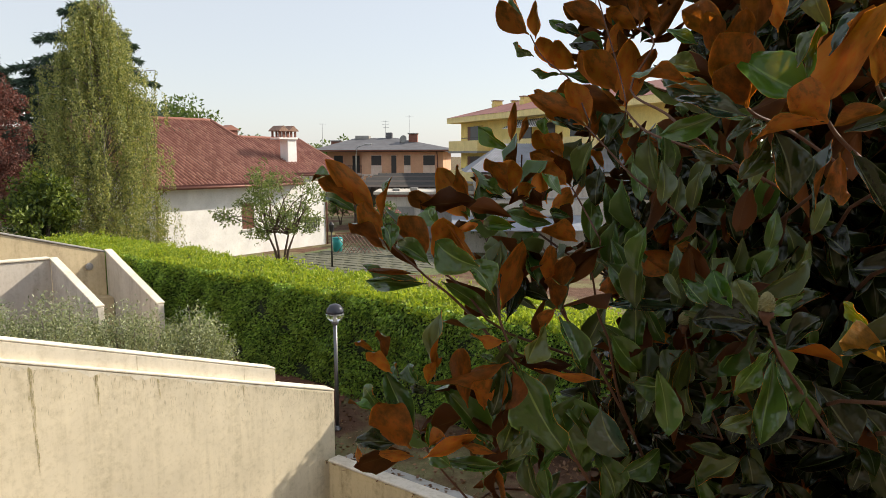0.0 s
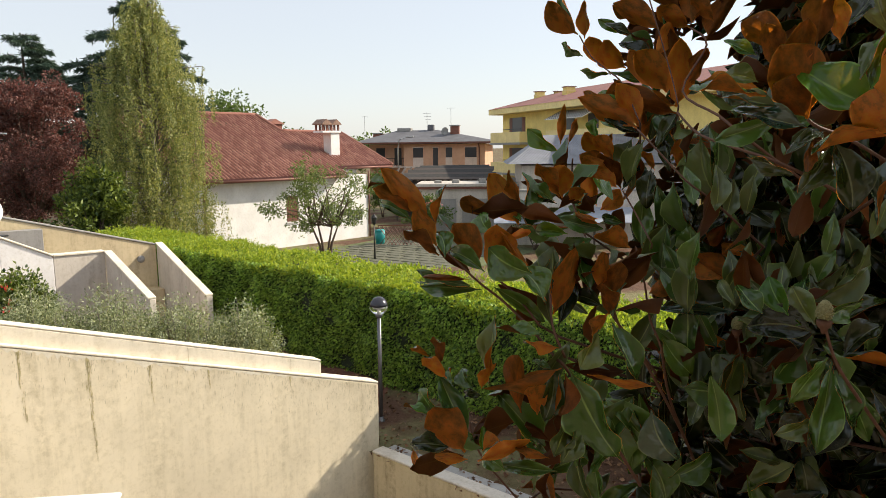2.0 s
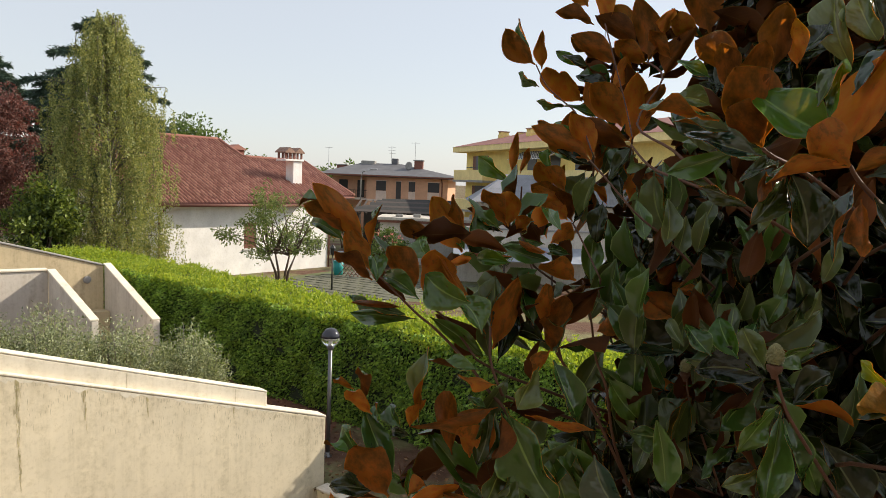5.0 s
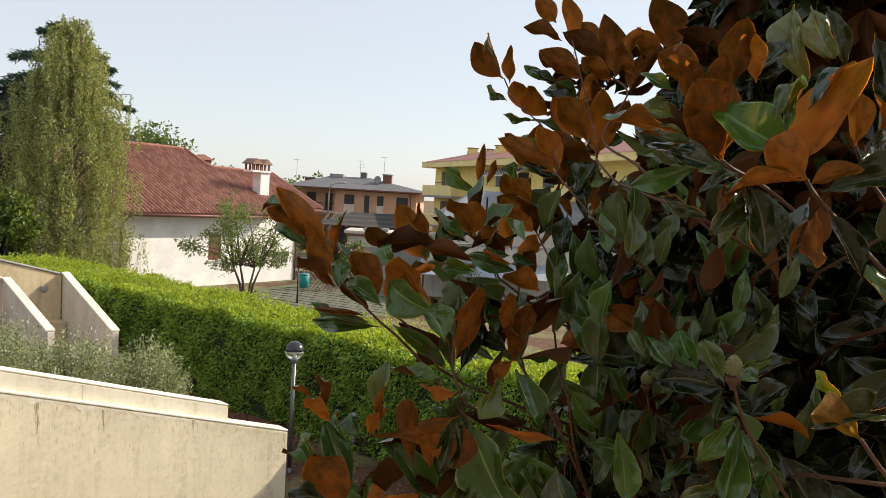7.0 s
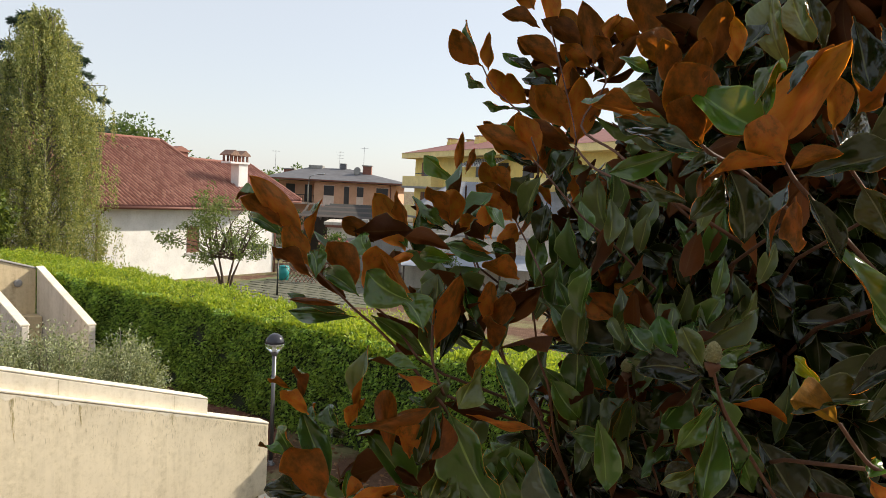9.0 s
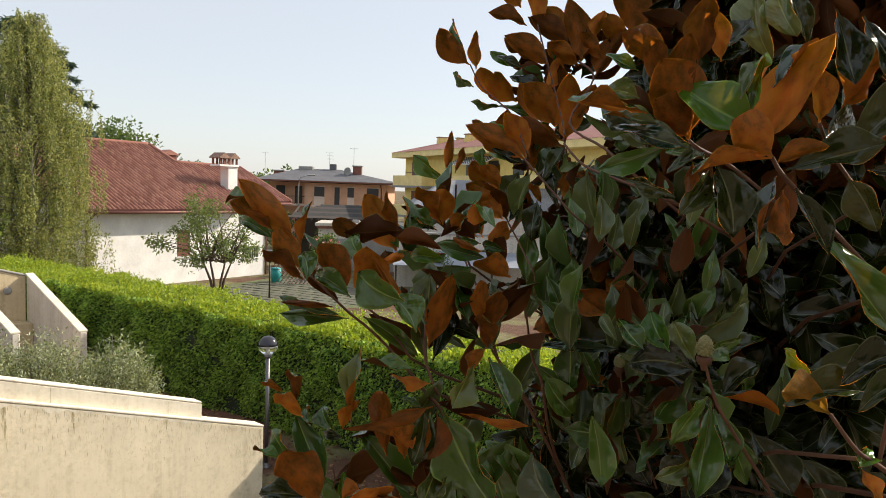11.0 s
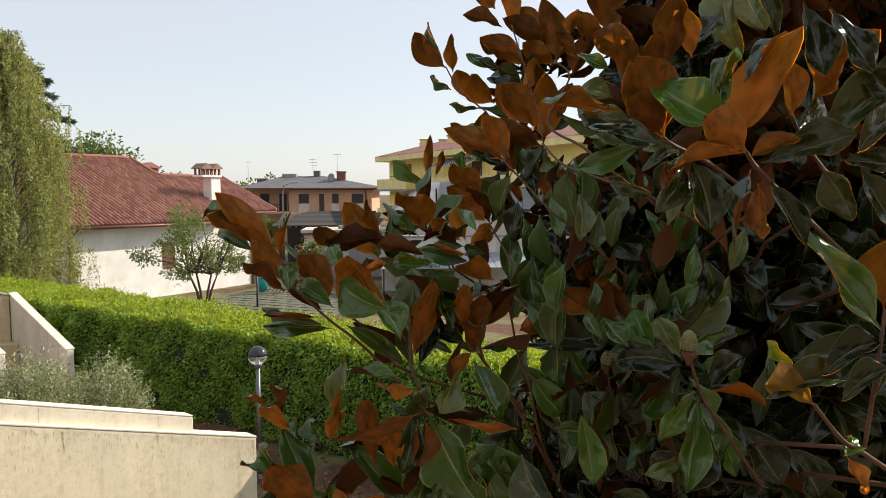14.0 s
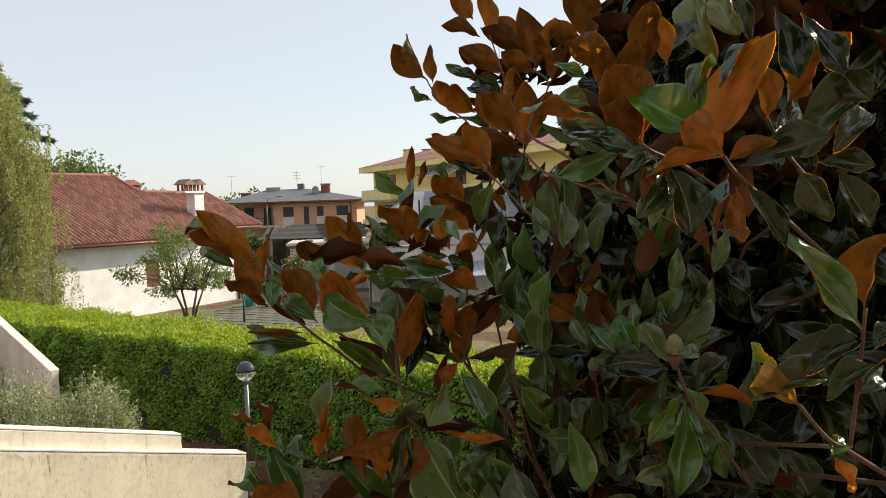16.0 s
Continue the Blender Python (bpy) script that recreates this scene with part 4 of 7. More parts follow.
shrub("orange_shrub", "thin shrub with orange and yellow leaves", (-9.6, 12.2, 1.6), 0.5, 0.45, 1.8, 90, 0.09, 0.05, M["orange_leaf"], 46)
fl = thing("red_flowers", "clusters of red blossoms on the dark shrub", "flowers", (-8.6, 12.2, 1.6))
for k, (x, y, z) in enumerate(((-0.35, -0.45, 0.95), (0.15, -0.5, 1.05), (0.2, -0.55, 0.7), (-0.5, -0.3, 0.8), (-0.2, -0.35, 1.35))):
    rr = np.random.default_rng(60 + k)
    c = rr.normal(size=(16, 3)) * 0.05 + np.array([x, y, z])
    part("blossom", leaf_mass("blossom", c, None, 0.06, 0.045, M["red_petal"], 0.6), fl)

# ---- lamp post ----
def glass_material():
    m = Mat("clear_globe", 0.03, 0, 0.5)
    m.color((0.95, 0.96, 0.95))
    m.b.inputs["Transmission Weight"].default_value = 0.9
    m.b.inputs["IOR"].default_value = 1.2
    return m.m


M["globe_glass"] = glass_material()
M["globe_cap"] = plain("smoked_globe_cap", (0.035, 0.035, 0.045), 0.15, 0.0, 0.1)
M["opal"] = plain("opal_reflector", (0.75, 0.74, 0.70), 0.35)


def build_lamp():
    th = thing("garden_lamp", "slim grey lamp post with a half-dark glass globe", "lamp", (-1.935, 12.4, 0.0))
    part("post", bm_mesh("post", tube([(0, 0, 0), (0, 0, 2.0)], 0.036, 14), M["pole"], True), th, "slim grey metal post")
    part("base_flange", bm_mesh("base_flange", lathe([(0.08, 0.0), (0.08, 0.015), (0.045, 0.03), (0.04, 0.08)], 14), M["pole"], True), th)
    part("collar", bm_mesh("collar", lathe([(0.036, 1.96), (0.06, 1.985), (0.07, 2.02), (0.055, 2.04)], 16), M["pole"], True), th)
    R, zc = 0.168, 2.19
    low = [(R * math.sin(a), zc - R * math.cos(a)) for a in (0.38 + (math.pi / 2 - 0.38) * i / 7 for i in range(8))]
    hi = [(R * 1.005 * math.sin(a), zc - R * 1.005 * math.cos(a)) for a in (math.pi / 2 + (math.pi / 2 - 0.03) * i / 7 for i in range(8))]
    part("globe", bm_mesh("globe", lathe(low, 24), M["globe_glass"], True), th, "clear lower half of the globe")
    part("cap", bm_mesh("cap", lathe(hi, 24), M["globe_cap"], True), th, "black upper half of the globe")
    part("reflector", bm_mesh("reflector", lathe([(0.10, zc - 0.04), (0.10, zc - 0.01), (0.02, zc - 0.005)], 18), M["opal"], True), th)
    part("bulb_holder", bm_mesh("bulb_holder", lathe([(0.035, 2.04), (0.035, 2.1), (0.028, 2.11), (0.028, 2.145)], 12), M["opal"], True), th, "white lamp holder")


build_lamp()


# ---- satellite dish and aerial pole on the far garden wall ----
def build_dish():
    base = (-10.8, 14.7, 3.2)
    th = thing("satellite_dish", "white satellite dish with a galvanised pole", "dish", base)
    part("pole", bm_mesh("pole", tube([(0.02, 0, -0.6), (0, 0, 0.3), (-0.12, 0.2, 2.35)], 0.022, 8), M["steel"], True), th, "galvanised pole")
    part("cross_bar", bm_mesh("cross_bar", tube([(-0.4, 0.2, 2.28), (0.42, 0.2, 2.22)], 0.018, 8), M["steel"], True), th)
    for k in range(5):
        part("element", bm_mesh("element", tube([(-0.35 + 0.17 * k, 0.05, 2.28 - 0.012 * k), (-0.35 + 0.17 * k, 0.35, 2.28 - 0.012 * k)], 0.006, 5), M["steel"]), th)
    d = lathe([(0.01, 0.0), (0.15, 0.015), (0.28, 0.06), (0.36, 0.11), (0.365, 0.115), (0.28, 0.075), (0.15, 0.035), (0.01, 0.02)], 26)
    d.transform(Matrix.Translation((-0.1, -0.06, 0.52)) @ pose(0, 0, 0, 72, 0, 40))
    part("bowl", bm_mesh("bowl", d, M["white_paint"], True), th, "white dish bowl")
    part("feed_arm", bm_mesh("feed_arm", tube([(-0.1, -0.1, 0.2), (0.12, -0.38, 0.42)], 0.012, 6), M["steel"], True), th)
    part("foot", bm_mesh("foot", box((-0.35, -0.12, -0.02), (0.3, 0.12, 0.02), 0.004), M["iron"]), th)


build_dish()


# ---- yards beyond the hedge ----
M["green_grass"] = plain("short_grass", (0.11, 0.13, 0.05), 0.95, 0, 0.4, 6, 0.9)
M["old_slab"] = plain("old_stone_slab", (0.115, 0.115, 0.08), 0.9, 0, 0.3, 4)


def build_patio():
    th = thing("patio", "old stone slabs with grass between them", "paving", (-4.6, 36.0, -0.55), -30, kind="structure")
    slab = bm_mesh("slab", box((-0.42, -0.28, 0.0), (0.42, 0.28, 0.05), 0.015), M["old_slab"])
    for i in range(9):
        for j in range(16):
            ob = part("slab", slab, th)
            ob.matrix_basis = pose(-4 + i * 0.95 + (j % 2) * 0.4, -5 + j * 0.66, random.uniform(-0.01, 0.01), 0, 0, random.uniform(-3, 3))
    g = part("grass", mesh("grass", [(-5, -6, 0.02), (5.5, -6, 0.02), (5.5, 6, 0.02), (-5, 6, 0.02)], [(0, 1, 2, 3)], M["green_grass"]), th, "dry grass between the slabs")


build_patio()


def build_carport():
    th = thing("carport", "dark timber carport with a slatted lean-to roof", "shed")
    x0, x1, y0, y1 = -6.8, 0.4, 54.0, 58.5
    for x in (x0, (x0 + x1) / 2, x1 - 0.3):
        for y in (y0, y1):
            part("post", bm_mesh("post", box((x, y, -0.7), (x + 0.14, y + 0.14, 2.55)), M["timber_dark"]), th)
    rp = random.Random(3)
    for i in range(9):
        t = i / 9
        y, z = y0 - 0.6 + 5.2 * t, 2.62 + 0.85 * t
        a, b = x0 - 0.4 + 2.2 * t + rp.uniform(-0.2, 0.2), x1 + 0.3 + rp.uniform(-0.3, 0.2)
        dz = rp.uniform(-0.05, 0.05)
        part("roof_sheet", bm_mesh("roof_sheet", prism([(a, y, z), (b, y, z + dz), (b, y + 0.62, z + dz + 0.14), (a, y + 0.62, z + 0.14)], (0, 0, 0.03)), M["old_sheet"] if i % 3 else M["timber_dark"]), th, "grey and black roofing sheet")
    for i in range(15):
        x = x0 - 0.3 + i * 0.5
        part("rafter", bm_mesh("rafter", prism([(x, y0 - 0.75, 2.40), (x + 0.12, y0 - 0.75, 2.40), (x + 0.12, y1, 3.26), (x, y1, 3.26)], (0, 0, 0.16)), M["timber_dark"]), th)
    part("back_wall", bm_mesh("back_wall", box((x0, y1 - 0.1, -0.7), (x1, y1 + 0.1, 2.6)), M["timber_dark"]), th)


build_carport()


def build_garage():
    th = thing("garage_row", "low garages with a pale flat roof edge and brick band", "garage")
    x0, x1, y0, y1 = -4.6, 3.4, 47.0, 51.0
    part("wall", bm_mesh("wall", box((x0 + 0.2, y0 + 0.3, -0.7), (x1 - 0.2, y1, 2.25)), M["beige_block"]), th)
    part("roof_edge", bm_mesh("roof_edge", box((x0, y0, 2.42), (x1, y1 + 0.2, 2.62), 0.02), M["pale_slab"]), th, "pale roof slab")
    part("brick_band", bm_mesh("brick_band", box((x0 + 0.1, y0 + 0.1, 2.253), (x1 - 0.1, y1, 2.417)), M["brick"]), th, "red band below the roof")
    for i in range(3):
        x = x0 + 0.6 + i * 2.5
        d = part("garage_door", bm_mesh("garage_door", box((x, y0 + 0.24, -0.6), (x + 2.1, y0 + 0.296, 1.6), 0.01), M["grey_conc"]), th, "grey roller door")
    for k, x in enumerate((-3.4, -2.2, -0.4, 1.6)):
        part("roof_vent", bm_mesh("roof_vent", box((x, y0 + 0.8, 2.623), (x + 0.5, y0 + 1.3, 2.8 + 0.05 * k), 0.03), M["grey_conc"]), th)


build_garage()


def build_shed():
    th = thing("barn", "grey barn with a corrugated metal roof", "barn")
    x0, x1, y0, ym, y1 = 2.0, 14.0, 44.0, 49.0, 54.0
    pts = [(x0 + 0.3, y0 + 0.3, -0.7), (x0 + 0.3, y1 - 0.3, -0.7), (x0 + 0.3, y1 - 0.3, 3.85), (x0 + 0.3, y0 + 0.3, 3.85)]
    part("wall", bm_mesh("wall", prism(pts, (x1 - x0 - 0.6, 0, 0)), M["beige_block"]), th)
    v, f = [], []
    n = 130
    for i in range(n + 1):
        x = x0 - 0.6 * (1 - i / n) + (x1 - x0) * i / n
        dz = 0.02 * (i % 2)
        v += [(x, y0 - 0.2, 3.95 + dz), (x + 2.6 * (1 - i / n), ym, 5.78 + dz)]
    f = [(2 * i, 2 * i + 2, 2 * i + 3, 2 * i + 1) for i in range(n)]
    part("roof", mesh("roof", v, f, M["corrugated"]), th, "grey corrugated roof")
    part("hip", mesh("hip", [(x0 - 0.6, y0 - 0.2, 3.95), (x0 + 2.0, ym, 5.78), (x0 - 0.6, y1 + 0.2, 3.9)], [(0, 1, 2)], M["corrugated"]), th)
    part("rear_roof", mesh("rear_roof", [(x0 + 2.0, ym, 5.77), (x1, ym, 5.77), (x1, y1 + 0.2, 3.9), (x0 - 0.6, y1 + 0.2, 3.9)], [(0, 1, 2, 3)], M["corrugated"]), th)


build_shed()


M["pale_sheet"] = plain("weathered_blue_sheet", (0.26, 0.285, 0.33), 0.6, 0.0, 0.3, 1.4)


def build_yard_wall():
    th = thing("yard_wall", "beige block yard wall with a blue-grey lean-to roof", "wall")
    part("wall", bm_mesh("wall", box((0.6, 40.2, -0.7), (9.0, 40.45, 2.5), 0.02), M["beige_block"]), th)
    part("coping", bm_mesh("coping", box((0.5, 40.1, 2.503), (9.1, 40.55, 2.6), 0.02), M["grey_conc"]), th)
    for x, w in ((0.5, 2.1), (2.62, 1.9), (4.54, 2.2), (6.76, 2.0)):
        part("sheet", bm_mesh("sheet", prism([(x, 37.6, 0.95), (x + w, 37.6, 0.95), (x + w, 40.08, 1.55), (x, 40.08, 1.55)], (0, 0, 0.04)), M["pale_sheet"]), th, "blue-grey lean-to roof sheet")
    for x in (0.6, 3.2, 5.8, 8.5):
        part("post", bm_mesh("post", box((x, 37.7, -0.65), (x + 0.1, 37.8, 0.965)), M["timber_dark"]), th)


build_yard_wall()
clump_tree("oleander_bush", "leafy bush with pale pink flowers", (-3.6, 44.8, -0.55), 0.7, rand_clumps(14, 1.3, 0.9, 0.7, 2.2, 0.45, 51, 0.6), 0.16, M["far_leaf"], 2600, "bark", stems=3, spread=0.5, seed=51)
pf = thing("pink_flowers", "pale pink blossoms on the bush", "flowers", (-3.6, 44.6, 1.2))
for k in range(7):
    rr = np.random.default_rng(80 + k)
    part("blossom", leaf_mass("blossom", rr.normal(size=(14, 3)) * 0.09 + np.array([-0.9 + 0.28 * k, -0.5, 0.3 + 0.3 * math.sin(k * 2.1)]), None, 0.13, 0.1, M["pink_petal"], 0.6), pf)
clump_tree("yard_bush", "dark green bush by the yard wall", (2.7, 38.2, -0.55), 0.6, rand_clumps(9, 0.9, 0.6, 0.6, 1.9, 0.4, 52, 0.6), 0.14, M["far_leaf"], 1800, "bark", stems=2, spread=0.3, seed=52)
clump_tree("yard_bush", "bushes at the corner of the pink house", (-8.3, 57.0, -0.55), 1.0, rand_clumps(12, 1.2, 0.8, 1.0, 3.3, 0.5, 53, 0.6), 0.2, M["far_leaf"], 2400, "bark", stems=2, spread=0.3, seed=53)
for k, (x, y, h, w) in enumerate(((-36, 120, 8.6, 7), (-14, 130, 7.6, 6), (-22, 140, 8.4, 8), (12, 125, 7.5, 7), (26, 110, 9.0, 8), (45, 120, 9.5, 9), (-52, 110, 9.5, 8), (38, 80, 8.5, 6))):
    clump_tree("far_tree", "distant green tree on the skyline", (x, y, -0.6), 3.0, rand_clumps(16, w, w * 0.6, 2.5, h - 1.2, 1.7, 90 + k), 0.7, M["far_leaf"], 2600, "bark", seed=90 + k)


def build_small_lamp():
    th = thing("yard_lamp", "small black lamp post beside the white house", "lamp", (-5.55, 35.0, -0.55))
    part("post", bm_mesh("post", tube([(0, 0, 0), (0, 0, 1.75)], [0.05, 0.03], 8), M["iron"], True), th)
    part("lantern", bm_mesh("lantern", lathe([(0.05, 1.75), (0.11, 1.85), (0.14, 2.1), (0.16, 2.12), (0.03, 2.28)], 8), M["iron"]), th, "black lantern head")


build_small_lamp()
b = thing("water_butt", "teal plastic bin by the house corner", "bin", (-6.1, 40.6, -0.6))
part("body", bm_mesh("body", lathe([(0.24, 0), (0.3, 0.5), (0.3, 0.85)], 14), M["teal"], True), b)
part("lid", bm_mesh("lid", lathe([(0.32, 0.853), (0.32, 0.89), (0.1, 0.94)], 14), M["teal"], True), b)


def build_street_lamp():
    th = thing("street_lamp", "tall grey street lamp with a bent arm", "lamp", (-7.3, 60.0, -0.6))
    part("pole", bm_mesh("pole", tube([(0, 0, 0), (0, 0, 5.6), (0.1, 0, 6.3), (0.9, 0, 6.55)], [0.08, 0.06, 0.05, 0.04], 8), M["steel"], True), th)
    part("head", bm_mesh("head", box((0.75, -0.12, 6.47), (1.35, 0.12, 6.6), 0.04), M["steel"]), th)


build_street_lamp()


def build_trellis():
    th = thing("trellis", "brown diamond trellis by the house", "fence", (-6.1, 39.9, -0.6))
    for k in range(9):
        x = k * 0.22
        part("slat", bm_mesh("slat", tube([(x, 0, 0), (x + 0.9, 0, 1.2)], 0.02, 4), M["shutter"]), th)
        part("slat", bm_mesh("slat", tube([(x + 0.9, 0.03, 0), (x, 0.03, 1.2)], 0.02, 4), M["shutter"]), th)
    part("rail", bm_mesh("rail", box((0, -0.02, 1.2), (2.7, 0.05, 1.26)), M["shutter"]), th)


build_trellis()


# ---- fallen leaves on the soil and grass below the hedge ----
def build_litter():
    r = np.random.default_rng(77)
    k = 2600
    s, o = r.uniform(-9, 9, k), r.uniform(-0.2, 2.6, k) ** 1.0
    p = np.array(HB) + s[:, None] * np.array(HDIR) + o[:, None] * np.array(HOUT)
    p[:, 2] = 0.035 + r.uniform(0, 0.02, k)
    me = leaf_mass("leaf_litter", p, r.normal(size=(k, 3)) * np.array([1, 1, 0.12]), 0.09, 0.05, M["litter"], 0.05)
    tagged(new("leaf_litter", me), "scattered dry brown leaves on the soil", "leaf litter", kind="stuff")


M["litter"] = foliage("dry_leaf", (0.10, 0.045, 0.025), (0.30, 0.17, 0.09), 0.1)
build_litter()

# ---- the magnolia beside the balcony ----
def veins(m, sep, rib):
    """Fine ribs that run from the midrib obliquely to the rim."""
    a = m.n("ShaderNodeMath")
    a.operation = "MULTIPLY_ADD"
    a.inputs[1].default_value = -0.55
    m.link(rib.outputs[0], a.inputs[0])
    m.link(sep.outputs["X"], a.inputs[2])
    b = m.n("ShaderNodeMath")
    b.operation = "MULTIPLY"
    b.inputs[1].default_value = 78.0
    m.link(a.outputs[0], b.inputs[0])
    c = m.n("ShaderNodeMath")
    c.operation = "SINE"
    m.link(b.outputs[0], c.inputs[0])
    d = m.n("ShaderNodeMath")
    d.operation = "MULTIPLY_ADD"
    d.inputs[1].default_value = d.inputs[2].default_value = 0.5
    m.link(c.outputs[0], d.inputs[0])
    return d.outputs[0]


def magnolia_top(name, dark, light, rough, spec=0.62, through_light=0.12):
    m = Mat(name, rough, 0.0, spec)
    uv = m.n("ShaderNodeUVMap")
    sep = m.n("ShaderNodeSeparateXYZ")
    m.link(uv.outputs["UV"], sep.inputs["Vector"])
    rib = m.n("ShaderNodeMath")
    rib.operation = "PINGPONG"
    rib.inputs[1].default_value = 0.5
    m.link(sep.outputs["Y"], rib.inputs[0])            # 0 at the rim, 0.5 at the midrib
    line = m.ramp(rib.outputs[0], [(0.0, (0.75, 0.75, 0.75)), (0.035, (0, 0, 0)), (0.468, (0, 0, 0)), (0.488, (0.8, 0.8, 0.8))])
    ribs = veins(m, sep, rib)
    rnd = m.n("ShaderNodeMath")
    rnd.operation = "ADD"
    m.link(m.objrand(), rnd.inputs[0])
    m.link(m.island(), rnd.inputs[1])
    frac = m.n("ShaderNodeMath")
    frac.operation = "FRACT"
    m.link(rnd.outputs[0], frac.inputs[0])
    body = m.ramp(frac.outputs[0], [(0.0, dark), (1.0, light)])
    mott = m.ramp(m.noise(4.0, 4, 0.6), [(0.3, (0.8, 0.8, 0.8)), (0.7, (1.1, 1.1, 1.1))])
    body = m.mix(1.0, body, mott, "MULTIPLY")
    pale = tuple(min(1, 0.10 + 1.7 * v) for v in light[:2]) + (0.09,)
    m.color(m.mix(line, body, pale))
    uneven = m.mix(0.994, ribs, m.noise(1.9, 2, 0.45))
    m.bump(uneven, 0.6, 0.035)
    m.translucent(m.mix(1.0, body, (1.6, 1.6, 0.5), "MULTIPLY"), through_light)
    return m.m


def magnolia_under(name, dark, light, glow):
    m = Mat(name, 0.6, 0.0, 0.3)
    uv = m.n("ShaderNodeUVMap")
    sep = m.n("ShaderNodeSeparateXYZ")
    m.link(uv.outputs["UV"], sep.inputs["Vector"])
    rib = m.n("ShaderNodeMath")
    rib.operation = "PINGPONG"
    rib.inputs[1].default_value = 0.5
    m.link(sep.outputs["Y"], rib.inputs[0])
    line = m.ramp(rib.outputs[0], [(0.0, (0.8, 0.8, 0.8)), (0.03, (0, 0, 0)), (0.474, (0, 0, 0)), (0.492, (0.6, 0.6, 0.6))])
    rnd = m.n("ShaderNodeMath")
    rnd.operation = "ADD"
    m.link(m.objrand(), rnd.inputs[0])
    m.link(m.island(), rnd.inputs[1])
    frac = m.n("ShaderNodeMath")
    frac.operation = "FRACT"
    m.link(rnd.outputs[0], frac.inputs[0])
    body = m.ramp(frac.outputs[0], [(0.0, dark), (1.0, light)])
    mott = m.ramp(m.noise(3.0, 5, 0.6), [(0.36, (0.55, 0.60, 0.60)), (0.64, (1.25, 1.18, 1.05))])
    body = m.mix(1.0, body, mott, "MULTIPLY")
    ribs = veins(m, sep, rib)
    body = m.mix(1.0, body, m.ramp(ribs, [(0.0, (0.95, 0.95, 0.94)), (0.5, (1, 1, 1))]), "MULTIPLY")
    m.color(m.mix(line, body, (0.36, 0.19, 0.055)))
    m.bump(m.noise(4.0, 4, 0.6), 0.45, 0.012)
    m.translucent(m.mix(1.0, body, glow, "MULTIPLY"), 0.62)
    return m.m


M["mag_top"] = magnolia_top("magnolia_leaf_top", (0.034, 0.082, 0.014), (0.090, 0.170, 0.026), 0.17, 0.6, 0.16)
# darker copies of leaf top and felt, with the crown's shade in the colour
M["mag_shaded"] = magnolia_top("magnolia_leaf_shaded", (0.008, 0.015, 0.003), (0.032, 0.048, 0.007), 0.20, 0.5)
M["mag_shaded_under"] = magnolia_under("magnolia_felt_shaded", (0.10, 0.034, 0.009), (0.26, 0.09, 0.02), (1.8, 1.4, 0.8))
M["mag_soft"] = magnolia_top("magnolia_leaf_dull", (0.050, 0.080, 0.016), (0.11, 0.15, 0.032), 0.28, 0.65)
# bluish base colour imitates the sky's sheen on these leaves
M["mag_sky_sheen"] = magnolia_top("magnolia_leaf_sky_sheen", (0.020, 0.055, 0.030), (0.045, 0.09, 0.05), 0.15, 1.0)
M["mag_young"] = magnolia_top("magnolia_leaf_young", (0.045, 0.13, 0.010), (0.095, 0.22, 0.018), 0.24, 0.5, 0.34)
M["mag_under"] = magnolia_under("magnolia_leaf_felt", (0.24, 0.085, 0.018), (0.80, 0.33, 0.06), (2.6, 1.9, 0.7))
M["mag_old"] = magnolia_under("magnolia_leaf_yellowing", (0.36, 0.16, 0.03), (0.5, 0.24, 0.04), (1.6, 1.5, 1.0))
M["mag_stem"] = plain("magnolia_twig", (0.115, 0.048, 0.022), 0.7, 0, 0.3, 30, 0.4)
M["mag_cone"] = plain("magnolia_cone", (0.26, 0.25, 0.11), 0.7, 0, 0.3, 60, 0.6)


def leaf_geometry(segs, across, bend, cup, wave, twist, blunt=1.0, sickle=0.1):
    """A two-faced leaf along x from 0 to 1, y across from -0.5 to 0.5: the vertices, faces, face sides and uv of both faces."""
    verts, uvs = [], []
    for side in (0, 1):
        for i in range(segs + 1):
            t = i / segs
            q = max(0.0, (t - 0.07) / 0.93)          # a short stalk, then the blade
            half = 0.5 * max(0.0, 4 * q ** blunt * (1 - q ** blunt)) ** 0.76 * (1 - 0.2 * q ** 6)
            half = max(half, 0.03 if t < 0.9 else 0.0)
            for j in range(across + 1):
                v = j / across
                y = (v - 0.5) * 2
                z = bend * (t - 0.15) ** 2 * (1 if t > 0.15 else 0) + cup * abs(y) * half + wave * math.sin(t * 9 + y * 2.2) * abs(y) * half
                z += twist * y * half * t - 0.16 * abs(y) ** 3 * half
                z += (0.9 * bend * (t - 0.75) if t > 0.75 else 0)
                verts.append((t, y * half + sickle * math.sin(math.pi * t), z - side * 0.006))
                uvs.append((t, v))
    faces, sides = [], []
    row, off = across + 1, (segs + 1) * (across + 1)
    for side in (0, 1):
        for i in range(segs):
            for j in range(across):
                a = side * off + i * row + j
                for q in ((a, a + row, a + row + 1), (a, a + row + 1, a + 1)):
                    faces.append(q if side == 0 else q[::-1])
                    sides.append(side)
    return verts, faces, sides, uvs


def leaf_template(name, top, under, geo):
    verts, faces, sides, uvs = geo
    me = bpy.data.meshes.new(name)
    me.from_pydata(verts, [], faces)
    me.materials.append(top)
    me.materials.append(under)
    me.polygons.foreach_set("material_index", sides)
    layer = me.uv_layers.new(name="UVMap")
    layer.data.foreach_set("uv", [c for f in faces for k in f for c in uvs[k]])
    me.shade_smooth()
    me.update()
    return me


